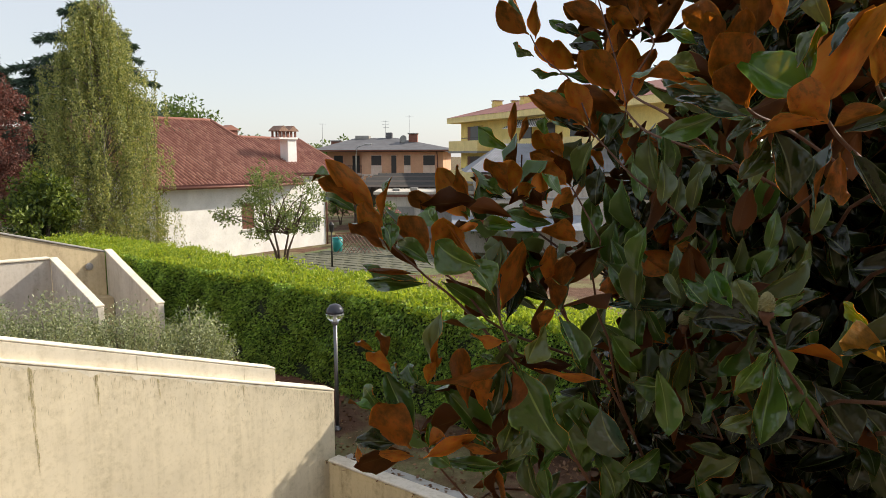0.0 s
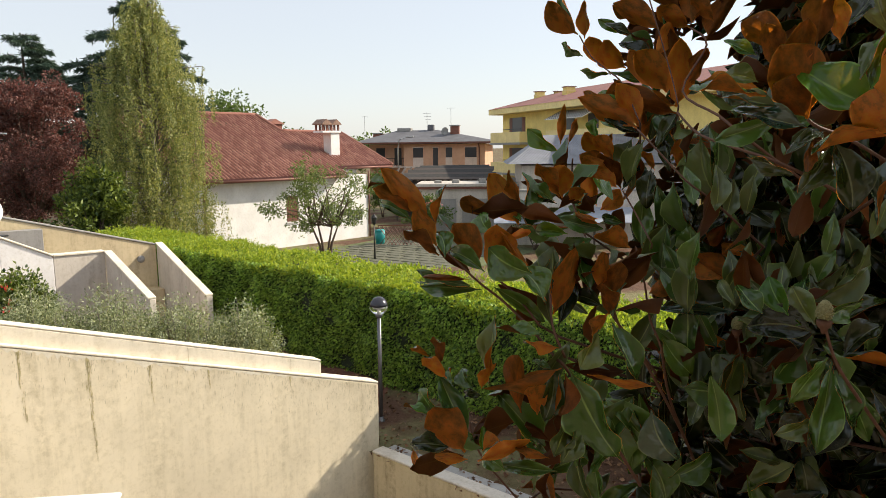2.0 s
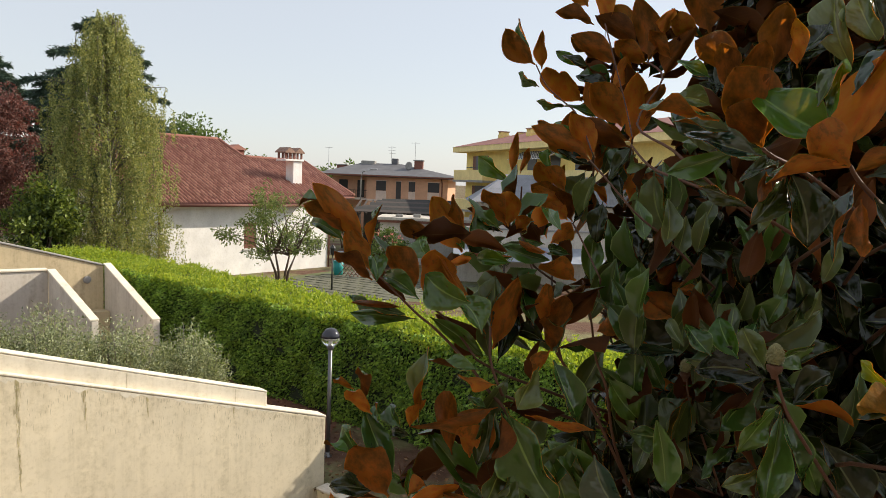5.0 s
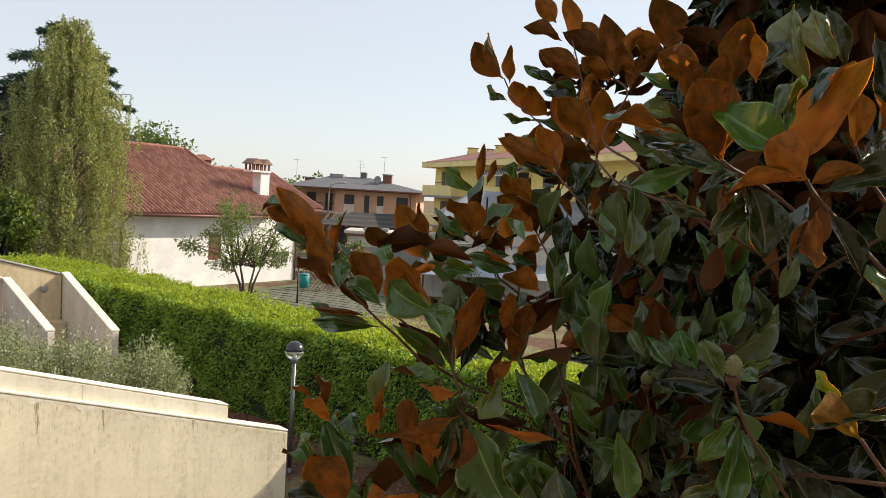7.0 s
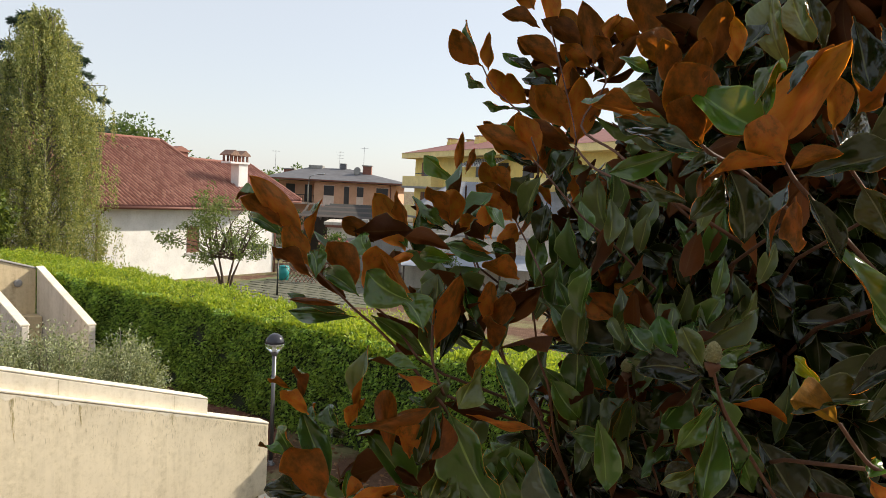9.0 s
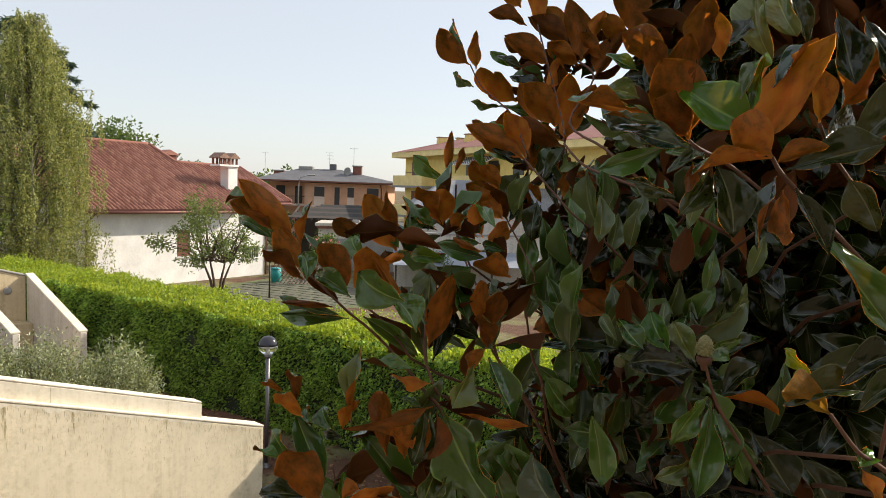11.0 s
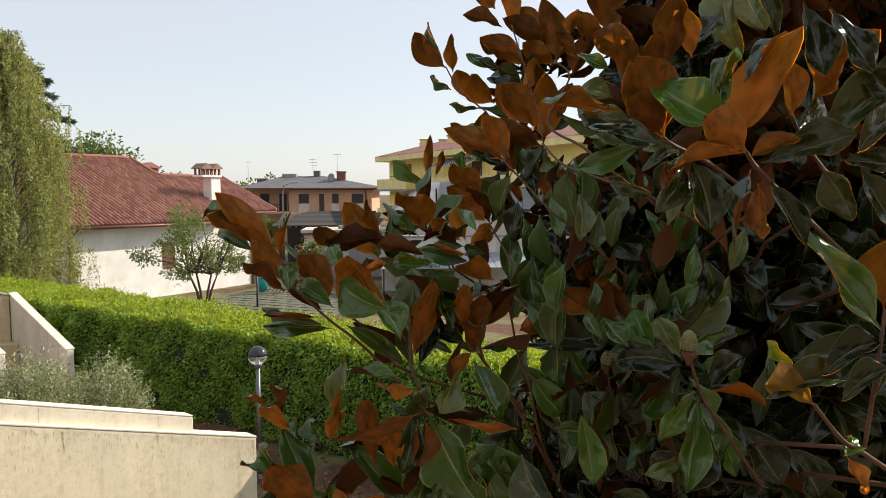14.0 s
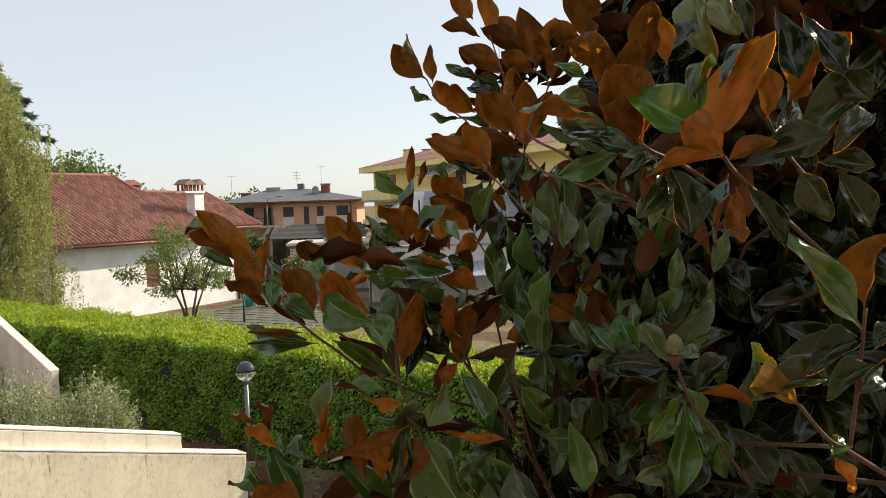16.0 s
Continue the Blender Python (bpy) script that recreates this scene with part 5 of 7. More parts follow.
# d leaves use the top colour darkened for shade
LOOKS = {"d": ("mag_shaded", "mag_under"), "u": ("mag_top", "mag_under"), "t": ("mag_top", "mag_under"), "g": ("mag_young", "mag_under"), "G": ("mag_young", "mag_under"),
         "s": ("mag_soft", "mag_under"), "b": ("mag_sky_sheen", "mag_under"), "o": ("mag_young", "mag_old")}
SHAPES = [(-0.16, 0.46, 0.18, 0.30), (-0.26, 0.54, 0.13, -0.34), (0.12, 0.48, 0.20, 0.28), (-0.10, 0.36, 0.30, -0.30)]
LEAF = {}
for look_key, (tp, un) in LOOKS.items():
    for k, (bend, cup, wave, twist) in enumerate(SHAPES):
        LEAF[look_key, k] = leaf_template("magnolia_leaf", M[tp], M[un], leaf_geometry(12, 4, bend, cup, wave, twist, 0.92 + 0.07 * k, (0.1, -0.14, 0.05, -0.06)[k]))

TRUNK = Vector((2.0, 2.9, -2.6))
magnolia = thing("magnolia_tree", "large magnolia with glossy dark leaves and rust-brown undersides", "tree", TRUNK)
INV = Matrix.Translation(-TRUNK)
leaf_rng = random.Random(11)
FEET = []
HEAD = Vector((0.03, 0.03, 5.0))   # the eye's usual place on the balcony
set_back = 1.16                     # the sprigs behind the foremost whorls


def leaf(x, y, z, x2, y2, z2, roll, width, style):
    """One leaf from its foot to its tip; roll turns its upper face about the midrib, from facing up."""
    deeper = set_back if y > 1.3 else 1.0
    foot, tip = HEAD + (Vector((x, y, z)) - HEAD) * deeper, HEAD + (Vector((x2, y2, z2)) - HEAD) * deeper
    width *= deeper
    ax = tip - foot
    length = ax.length
    ax.normalize()
    up = Vector((0, 0, 1))
    up = (up - ax * up.dot(ax)).normalized()
    nrm = Matrix.Rotation(radians(roll), 3, ax) @ up
    side = nrm.cross(ax)
    k = leaf_rng.choice((0, 0, 1, 3) if style in "uo" else (0, 1, 1, 2, 3))
    m = Matrix((ax * length, side * width, nrm * length)).transposed().to_4x4()
    m.translation = foot
    FEET.append((foot, ax, nrm))
    ob = new("leaf", LEAF[style, k])
    ob.parent = magnolia
    ob.matrix_basis = INV @ m
    return ob


def stem(*spec):
    pts, (r0, r1) = [Vector(p) for p in spec[:-2]], spec[-2:]
    fine = []
    n = len(pts)
    for i in range(n - 1):
        a, b, c, d = pts[max(i - 1, 0)], pts[i], pts[i + 1], pts[min(i + 2, n - 1)]
        for k in range(4):
            t = k / 4
            fine.append(0.5 * ((2 * b) + (c - a) * t + (2 * a - 5 * b + 4 * c - d) * t * t + (3 * b - a - 3 * c + d) * t ** 3))
    fine.append(pts[-1])
    # run on to the trunk
    end = pts[-1]
    reach = Vector((2.0, 2.9, max(0.5, end.z - 0.9)))
    turn = end + Vector((0.05, 1.0, -0.3))
    for k in range(1, 6):
        t = k / 5
        fine.append(end * (1 - t) ** 2 + turn * 2 * t * (1 - t) + reach * t * t)
    m = len(fine)
    rr = [r0 + (r1 - r0) * i / m + (0.006 * max(0, i - m + 6) / 6) for i in range(m)]
    bm = tube([p - TRUNK for p in fine], rr, 7)
    return part("branch", bm_mesh("branch", bm, M["mag_stem"], True), magnolia, "reddish-brown twig")


# ---- magnolia: leaves by sprig (foot, tip, roll about the midrib, width, look) ----
def sprig_h():
    leaf(0.426, 1.868, 4.678, 0.540, 1.855, 4.813, 55, 0.071, "d")
    leaf(0.476, 1.862, 4.674, 0.557, 1.814, 4.607, 46, 0.062, "d")
    leaf(0.547, 1.864, 4.731, 0.638, 1.783, 4.684, -96, 0.064, "u")
    leaf(0.458, 1.853, 4.581, 0.668, 1.827, 4.597, 20, 0.061, "d")
    leaf(0.711, 1.822, 4.734, 0.621, 1.816, 4.756, 80, 0.030, "u")
    leaf(0.445, 1.860, 4.625, 0.482, 1.803, 4.669, -85, 0.049, "u")
    leaf(0.655, 1.836, 4.879, 0.542, 1.854, 4.772, -55, 0.065, "d")
    leaf(0.477, 1.832, 4.522, 0.590, 1.826, 4.401, 61, 0.071, "d")
    leaf(0.480, 1.850, 4.478, 0.516, 1.815, 4.336, 30, 0.068, "d")
    leaf(0.443, 1.851, 4.465, 0.426, 1.814, 4.342, 14, 0.062, "d")
    leaf(0.584, 1.838, 4.552, 0.535, 1.881, 4.620, -36, 0.046, "d")

def sprig_j():
    leaf(0.545, 2.321, 5.208, 0.470, 2.341, 5.337, 77, 0.076, "u")
    leaf(0.619, 2.314, 5.160, 0.611, 2.341, 5.388, 137, 0.102, "u")
    leaf(0.568, 2.371, 5.404, 0.423, 2.384, 5.497, 65, 0.068, "u")
    leaf(0.629, 2.350, 5.462, 0.499, 2.353, 5.555, 61, 0.068, "u")
    leaf(0.662, 2.325, 5.414, 0.631, 2.368, 5.610, 114, 0.087, "u")
    leaf(0.661, 2.342, 5.402, 0.549, 2.329, 5.471, 58, 0.072, "u")
    leaf(0.673, 2.347, 5.418, 0.732, 2.355, 5.579, -86, 0.057, "u")
    leaf(0.526, 2.354, 5.520, 0.492, 2.356, 5.666, 66, 0.057, "u")
    leaf(0.485, 2.350, 5.519, 0.364, 2.360, 5.567, 44, 0.043, "u")
    leaf(0.466, 2.365, 5.579, 0.393, 2.360, 5.649, 69, 0.063, "u")
    leaf(0.551, 2.340, 5.312, 0.441, 2.393, 5.375, -65, 0.058, "d")
    leaf(0.480, 2.379, 5.391, 0.397, 2.403, 5.437, -70, 0.038, "d")
    leaf(0.556, 2.329, 5.315, 0.593, 2.323, 5.420, -103, 0.053, "u")
    leaf(0.816, 2.341, 5.497, 0.706, 2.300, 5.530, 65, 0.075, "u")
    leaf(0.852, 2.335, 5.503, 0.781, 2.347, 5.678, 64, 0.110, "u")
    leaf(0.730, 2.321, 5.417, 0.656, 2.318, 5.505, 57, 0.057, "u")
    leaf(0.709, 2.315, 5.361, 0.791, 2.333, 5.509, -99, 0.064, "u")

def sprig_k():
    leaf(0.546, 2.021, 5.115, 0.371, 2.053, 5.189, 73, 0.076, "u")
    leaf(0.433, 2.022, 5.075, 0.276, 2.069, 5.172, 78, 0.063, "u")
    leaf(0.438, 2.031, 5.079, 0.374, 2.016, 5.207, 55, 0.066, "u")
    leaf(0.392, 2.063, 5.100, 0.339, 2.093, 5.185, -49, 0.035, "g")
    leaf(0.438, 2.032, 5.063, 0.348, 2.077, 5.100, -61, 0.042, "d")
    leaf(0.458, 2.039, 5.036, 0.466, 1.992, 5.122, 15, 0.032, "u")
    leaf(0.548, 2.025, 5.121, 0.479, 1.999, 5.027, -38, 0.050, "d")
    leaf(0.544, 2.003, 4.963, 0.572, 1.997, 5.061, -79, 0.043, "u")
    leaf(0.458, 2.035, 5.041, 0.407, 2.013, 4.910, -27, 0.048, "s")
    leaf(0.491, 2.036, 4.954, 0.447, 1.998, 5.016, 34, 0.030, "u")
    leaf(0.491, 2.044, 4.950, 0.471, 2.007, 4.859, 7, 0.047, "d")
    leaf(0.369, 2.032, 4.988, 0.307, 2.011, 5.058, 57, 0.046, "u")
    leaf(0.386, 2.038, 4.950, 0.264, 2.003, 4.993, 95, 0.059, "u")
    leaf(0.397, 2.045, 4.901, 0.352, 2.004, 5.004, 31, 0.056, "u")
    leaf(0.379, 2.019, 4.906, 0.315, 2.016, 4.955, 72, 0.046, "u")
    leaf(0.395, 2.024, 4.897, 0.454, 2.070, 4.983, 23, 0.043, "d")
    leaf(0.618, 2.029, 5.038, 0.634, 1.990, 4.862, 12, 0.061, "s")
    leaf(0.659, 2.029, 5.012, 0.688, 1.965, 4.869, 18, 0.067, "d")
    leaf(0.509, 2.018, 5.046, 0.518, 1.991, 4.951, 58, 0.043, "d")
    leaf(0.557, 2.021, 4.901, 0.596, 1.985, 4.807, 37, 0.057, "d")
    leaf(0.707, 2.024, 4.995, 0.761, 1.988, 4.834, 49, 0.074, "d")
    leaf(0.572, 2.007, 5.060, 0.622, 1.959, 4.980, -99, 0.049, "u")

def sprig_m():
    leaf(0.457, 1.196, 5.182, 0.411, 1.231, 5.219, -62, 0.027, "g")
    leaf(0.460, 1.190, 5.136, 0.407, 1.216, 5.155, -69, 0.033, "s")
    leaf(0.464, 1.164, 5.111, 0.329, 1.145, 5.134, 25, 0.046, "u")
    leaf(0.492, 1.173, 5.094, 0.410, 1.230, 5.124, -54, 0.035, "s")
    leaf(0.533, 1.159, 5.058, 0.426, 1.216, 5.102, -66, 0.046, "b")
    leaf(0.544, 1.185, 5.074, 0.471, 1.143, 5.199, 41, 0.094, "u")
    leaf(0.474, 1.175, 5.161, 0.455, 1.149, 5.232, 3, 0.038, "u")
    leaf(0.496, 1.180, 5.187, 0.414, 1.162, 5.238, 51, 0.051, "u")
    leaf(0.540, 1.174, 5.073, 0.463, 1.140, 5.138, 42, 0.053, "u")
    leaf(0.449, 1.193, 5.007, 0.514, 1.143, 4.982, 111, 0.033, "d")
    leaf(0.547, 1.174, 5.191, 0.540, 1.133, 5.291, -1, 0.049, "u")
    leaf(0.526, 1.189, 5.126, 0.515, 1.141, 5.236, 3, 0.047, "u")
    leaf(0.578, 1.159, 5.196, 0.562, 1.144, 5.271, 11, 0.038, "u")

def sprig_n():
    leaf(0.613, 1.106, 5.088, 0.513, 1.165, 5.170, -66, 0.088, "G")
    leaf(0.604, 1.104, 5.110, 0.635, 1.138, 5.215, -9, 0.040, "g")
    leaf(0.587, 1.105, 5.131, 0.627, 1.140, 5.215, 4, 0.034, "s")
    leaf(0.637, 1.113, 5.067, 0.719, 1.119, 5.225, -105, 0.071, "u")
    leaf(0.647, 1.123, 5.152, 0.717, 1.139, 5.250, 21, 0.041, "b")
    leaf(0.634, 1.088, 5.044, 0.553, 1.071, 5.099, 62, 0.062, "u")
    leaf(0.635, 1.090, 5.043, 0.503, 1.094, 5.037, 41, 0.044, "u")
    leaf(0.653, 1.114, 5.035, 0.710, 1.073, 5.070, -61, 0.026, "u")
    leaf(0.644, 1.090, 5.017, 0.604, 1.079, 4.906, -5, 0.040, "b")
    leaf(0.671, 1.116, 4.996, 0.636, 1.050, 4.907, 169, 0.040, "u")
    leaf(0.557, 1.111, 5.033, 0.588, 1.085, 4.923, 51, 0.053, "d")
    leaf(0.678, 1.095, 4.999, 0.744, 1.073, 4.901, 74, 0.046, "d")
    leaf(0.518, 1.105, 5.033, 0.502, 1.067, 4.981, -167, 0.022, "u")
    leaf(0.544, 1.123, 5.050, 0.474, 1.084, 5.023, -40, 0.029, "d")
    leaf(0.555, 1.126, 5.023, 0.505, 1.094, 4.954, -68, 0.037, "d")

def sprig_o():
    leaf(0.771, 1.195, 5.111, 0.749, 1.164, 5.199, -8, 0.038, "u")
    leaf(0.808, 1.208, 5.127, 0.912, 1.201, 5.261, -49, 0.056, "u")
    leaf(0.649, 1.207, 5.281, 0.598, 1.193, 5.219, -39, 0.044, "d")
    leaf(0.672, 1.245, 5.348, 0.665, 1.198, 5.220, 48, 0.048, "s")
    leaf(0.688, 1.221, 5.341, 0.704, 1.176, 5.247, 83, 0.044, "s")
    leaf(0.714, 1.216, 5.340, 0.744, 1.185, 5.245, 55, 0.040, "d")
    leaf(0.787, 1.197, 5.298, 0.814, 1.182, 5.171, 71, 0.046, "d")
    leaf(0.831, 1.192, 5.288, 0.894, 1.152, 5.175, 72, 0.054, "d")
    leaf(0.961, 1.194, 5.165, 0.813, 1.161, 5.079, -41, 0.060, "d")
    leaf(0.964, 1.183, 5.115, 0.869, 1.148, 5.068, -36, 0.044, "d")
    leaf(0.734, 1.218, 5.032, 0.874, 1.172, 5.073, 63, 0.052, "d")
    leaf(0.855, 1.184, 5.036, 0.926, 1.137, 5.022, 67, 0.034, "d")
    leaf(0.776, 1.180, 5.086, 0.874, 1.229, 5.123, 36, 0.039, "d")
    leaf(0.823, 1.188, 5.024, 0.871, 1.162, 4.937, 121, 0.065, "d")
    leaf(0.881, 1.202, 5.195, 0.939, 1.167, 5.132, 73, 0.046, "d")
    leaf(0.878, 1.163, 5.020, 0.946, 1.143, 4.924, 81, 0.060, "d")

def sprig_p():
    leaf(0.879, 1.103, 4.761, 0.764, 1.147, 4.940, -73, 0.063, "t")
    leaf(0.899, 1.123, 4.790, 0.890, 1.083, 4.930, 13, 0.048, "u")
    leaf(0.747, 1.120, 4.698, 0.723, 1.173, 4.733, -86, 0.029, "g")
    leaf(0.834, 1.114, 4.677, 0.703, 1.107, 4.675, -36, 0.044, "d")
    leaf(0.782, 1.119, 4.636, 0.667, 1.087, 4.699, 53, 0.044, "o")
    leaf(0.895, 1.114, 4.742, 0.781, 1.090, 4.713, -31, 0.041, "d")
    leaf(0.892, 1.090, 4.705, 0.802, 1.077, 4.670, -30, 0.033, "d")
    leaf(0.837, 1.114, 4.552, 0.845, 1.067, 4.505, -97, 0.022, "u")
    leaf(0.813, 1.086, 4.562, 0.868, 1.134, 4.578, 49, 0.025, "g")
    leaf(0.908, 1.113, 4.723, 0.963, 1.134, 4.773, 11, 0.038, "d")
    leaf(0.863, 1.091, 4.656, 0.958, 1.137, 4.696, 65, 0.038, "d")

def sprig_q():
    leaf(0.681, 1.479, 4.652, 0.637, 1.527, 4.733, -38, 0.053, "g")
    leaf(0.708, 1.457, 4.631, 0.678, 1.515, 4.717, -26, 0.060, "d")
    leaf(0.742, 1.467, 4.640, 0.871, 1.483, 4.712, 36, 0.050, "d")
    leaf(0.741, 1.486, 4.574, 0.591, 1.498, 4.637, -58, 0.073, "d")
    leaf(0.737, 1.451, 4.569, 0.644, 1.433, 4.473, -27, 0.048, "d")
    leaf(0.753, 1.462, 4.553, 0.714, 1.460, 4.321, -90, 0.061, "d")
    leaf(0.778, 1.451, 4.518, 0.832, 1.431, 4.383, 64, 0.060, "t")
    leaf(0.751, 1.446, 4.573, 0.885, 1.426, 4.567, 17, 0.046, "d")
    leaf(0.708, 1.447, 4.443, 0.640, 1.435, 4.374, -26, 0.050, "d")
    leaf(0.830, 1.452, 4.498, 0.904, 1.416, 4.374, 57, 0.073, "d")
    leaf(0.913, 1.421, 4.454, 1.005, 1.397, 4.339, 65, 0.063, "d")
    leaf(0.706, 1.485, 4.664, 0.715, 1.507, 4.746, 25, 0.045, "d")
    leaf(0.767, 1.454, 4.571, 0.857, 1.482, 4.646, 23, 0.045, "d")

def sprig_r():
    leaf(0.695, 1.868, 4.441, 0.672, 1.832, 4.339, 12, 0.057, "d")
    leaf(0.681, 1.853, 4.446, 0.602, 1.836, 4.366, -31, 0.041, "d")
    leaf(0.722, 1.855, 4.449, 0.814, 1.826, 4.381, 104, 0.060, "d")
    leaf(0.742, 1.850, 4.578, 0.710, 1.899, 4.652, -28, 0.057, "d")
    leaf(0.701, 1.883, 4.458, 0.561, 1.849, 4.506, 48, 0.050, "u")
    leaf(0.813, 1.871, 4.657, 0.790, 1.900, 4.777, -35, 0.057, "d")
    leaf(0.716, 1.865, 4.570, 0.688, 1.920, 4.622, -24, 0.038, "s")
    leaf(0.763, 1.864, 4.351, 0.712, 1.811, 4.234, -48, 0.070, "d")
    leaf(0.627, 1.884, 4.321, 0.564, 1.828, 4.206, -57, 0.079, "d")
    leaf(0.497, 1.861, 4.336, 0.506, 1.843, 4.188, 14, 0.079, "d")
    leaf(0.660, 1.840, 4.211, 0.741, 1.807, 4.111, 46, 0.079, "d")
    leaf(0.898, 1.883, 4.791, 0.948, 1.821, 4.690, 39, 0.070, "d")
    leaf(0.787, 1.884, 4.871, 0.841, 1.862, 4.734, 62, 0.070, "d")
    leaf(0.733, 1.909, 4.855, 0.729, 1.855, 4.723, -10, 0.064, "d")
    leaf(1.057, 1.851, 4.789, 1.082, 1.806, 4.658, 32, 0.064, "d")
    leaf(0.951, 1.862, 4.898, 0.892, 1.835, 4.781, -17, 0.064, "d")

def sprig_s():
    leaf(0.235, 1.711, 4.225, 0.255, 1.661, 4.116, 51, 0.041, "s")
    leaf(0.470, 1.688, 4.174, 0.584, 1.689, 4.232, 86, 0.054, "t")
    leaf(0.262, 1.679, 4.221, 0.169, 1.737, 4.301, -29, 0.068, "t")
    leaf(0.659, 1.668, 4.194, 0.711, 1.637, 4.046, 45, 0.061, "t")
    leaf(0.119, 1.686, 4.127, 0.183, 1.725, 4.254, 19, 0.050, "s")
    leaf(0.259, 1.666, 4.046, 0.386, 1.690, 4.172, 31, 0.065, "t")
    leaf(0.730, 1.635, 4.113, 0.607, 1.626, 3.987, -27, 0.060, "s")
    leaf(0.375, 1.695, 4.179, 0.370, 1.722, 4.311, 6, 0.046, "t")
    leaf(0.116, 1.710, 4.149, 0.258, 1.715, 4.215, 38, 0.058, "t")
    leaf(0.161, 1.681, 4.109, 0.295, 1.661, 3.984, 39, 0.061, "s")
    leaf(0.261, 1.688, 4.174, 0.342, 1.710, 4.286, 32, 0.055, "t")
    leaf(0.133, 1.700, 4.247, 0.047, 1.734, 4.391, -36, 0.058, "t")
    leaf(0.145, 1.701, 4.038, 0.189, 1.645, 3.950, 9, 0.048, "t")
    leaf(0.713, 1.617, 4.033, 0.812, 1.625, 4.189, 4, 0.061, "d")
    leaf(0.299, 1.705, 4.212, 0.361, 1.690, 4.390, 61, 0.065, "t")
    leaf(0.277, 1.698, 4.208, 0.286, 1.660, 4.092, 45, 0.050, "t")
    leaf(0.308, 1.709, 4.244, 0.202, 1.747, 4.318, -38, 0.063, "t")
    leaf(0.801, 1.637, 4.107, 0.796, 1.664, 4.236, -5, 0.067, "d")
    leaf(0.102, 1.699, 4.251, 0.201, 1.698, 4.107, 34, 0.059, "t")
    leaf(0.465, 1.682, 4.106, 0.427, 1.705, 4.222, -38, 0.065, "t")
    leaf(0.635, 1.659, 4.148, 0.773, 1.654, 4.221, 27, 0.053, "s")
    leaf(0.422, 1.669, 4.203, 0.440, 1.661, 4.037, 48, 0.057, "t")
    leaf(0.433, 1.692, 4.237, 0.371, 1.718, 4.358, -43, 0.047, "t")
    leaf(0.369, 1.687, 4.189, 0.309, 1.694, 4.367, -47, 0.061, "t")
    leaf(0.786, 1.619, 4.158, 0.672, 1.623, 4.037, -82, 0.063, "t")
    leaf(0.428, 1.688, 4.225, 0.328, 1.693, 4.385, -59, 0.067, "t")

# ---- magnolia: the whorls that stand foremost ----
def whorl_front_left():
    leaf(-0.141, 1.595, 4.859, -0.255, 1.551, 4.988, 84, 0.056, "u")
    leaf(-0.188, 1.594, 4.879, -0.268, 1.545, 4.948, 55, 0.042, "u")
    leaf(-0.184, 1.591, 4.858, -0.279, 1.641, 4.909, -55, 0.034, "t")
    leaf(-0.125, 1.589, 4.798, -0.187, 1.544, 4.885, 92, 0.072, "u")
    leaf(-0.120, 1.586, 4.775, -0.198, 1.539, 4.849, 47, 0.054, "u")
    leaf(-0.128, 1.594, 4.842, -0.111, 1.558, 4.952, 19, 0.027, "u")
    leaf(-0.246, 1.597, 4.946, -0.304, 1.643, 4.946, -18, 0.019, "t")

def whorl_front_cup():
    leaf(-0.025, 1.571, 4.750, -0.083, 1.530, 4.866, 51, 0.060, "u")
    leaf(-0.002, 1.571, 4.741, 0.024, 1.537, 4.859, -59, 0.077, "u")
    leaf(0.005, 1.583, 4.829, -0.027, 1.636, 4.876, -61, 0.051, "t")
    leaf(0.137, 1.573, 4.666, 0.020, 1.536, 4.849, 76, 0.016, "u")
    leaf(0.187, 1.596, 4.824, 0.103, 1.641, 4.828, -77, 0.034, "g")
    leaf(0.041, 1.584, 4.815, 0.100, 1.541, 4.838, -79, 0.020, "u")
    leaf(-0.018, 1.565, 4.696, -0.164, 1.604, 4.701, -94, 0.024, "t")
    leaf(-0.048, 1.565, 4.720, -0.162, 1.508, 4.737, 98, 0.015, "u")
    leaf(0.011, 1.567, 4.701, 0.134, 1.547, 4.621, 72, 0.035, "t")

def whorl_front_green():
    leaf(0.096, 1.489, 4.748, -0.011, 1.537, 4.796, -96, 0.073, "t")
    leaf(-0.011, 1.481, 4.753, -0.099, 1.531, 4.804, -54, 0.037, "t")
    leaf(0.123, 1.483, 4.685, 0.071, 1.539, 4.764, -15, 0.060, "t")
    leaf(-0.100, 1.478, 4.786, -0.117, 1.535, 4.850, 1, 0.037, "t")

def whorl_upper_cups():
    leaf(0.084, 1.860, 4.819, -0.010, 1.820, 4.962, 89, 0.096, "u")
    leaf(0.085, 1.867, 4.872, 0.043, 1.825, 4.972, 78, 0.046, "u")
    leaf(0.013, 1.859, 4.854, -0.085, 1.806, 4.901, 85, 0.047, "u")
    leaf(0.092, 1.864, 4.843, 0.125, 1.931, 4.963, 79, 0.043, "t")
    leaf(0.196, 1.878, 4.892, 0.133, 1.835, 4.992, 33, 0.062, "u")
    leaf(0.202, 1.878, 4.889, 0.208, 1.840, 4.990, -25, 0.068, "u")
    leaf(0.182, 1.876, 4.881, 0.111, 1.926, 4.926, -47, 0.039, "t")
    leaf(0.188, 1.875, 4.874, 0.113, 1.923, 4.901, -107, 0.027, "d")
    leaf(0.223, 1.879, 4.883, 0.244, 1.836, 4.928, -44, 0.041, "u")

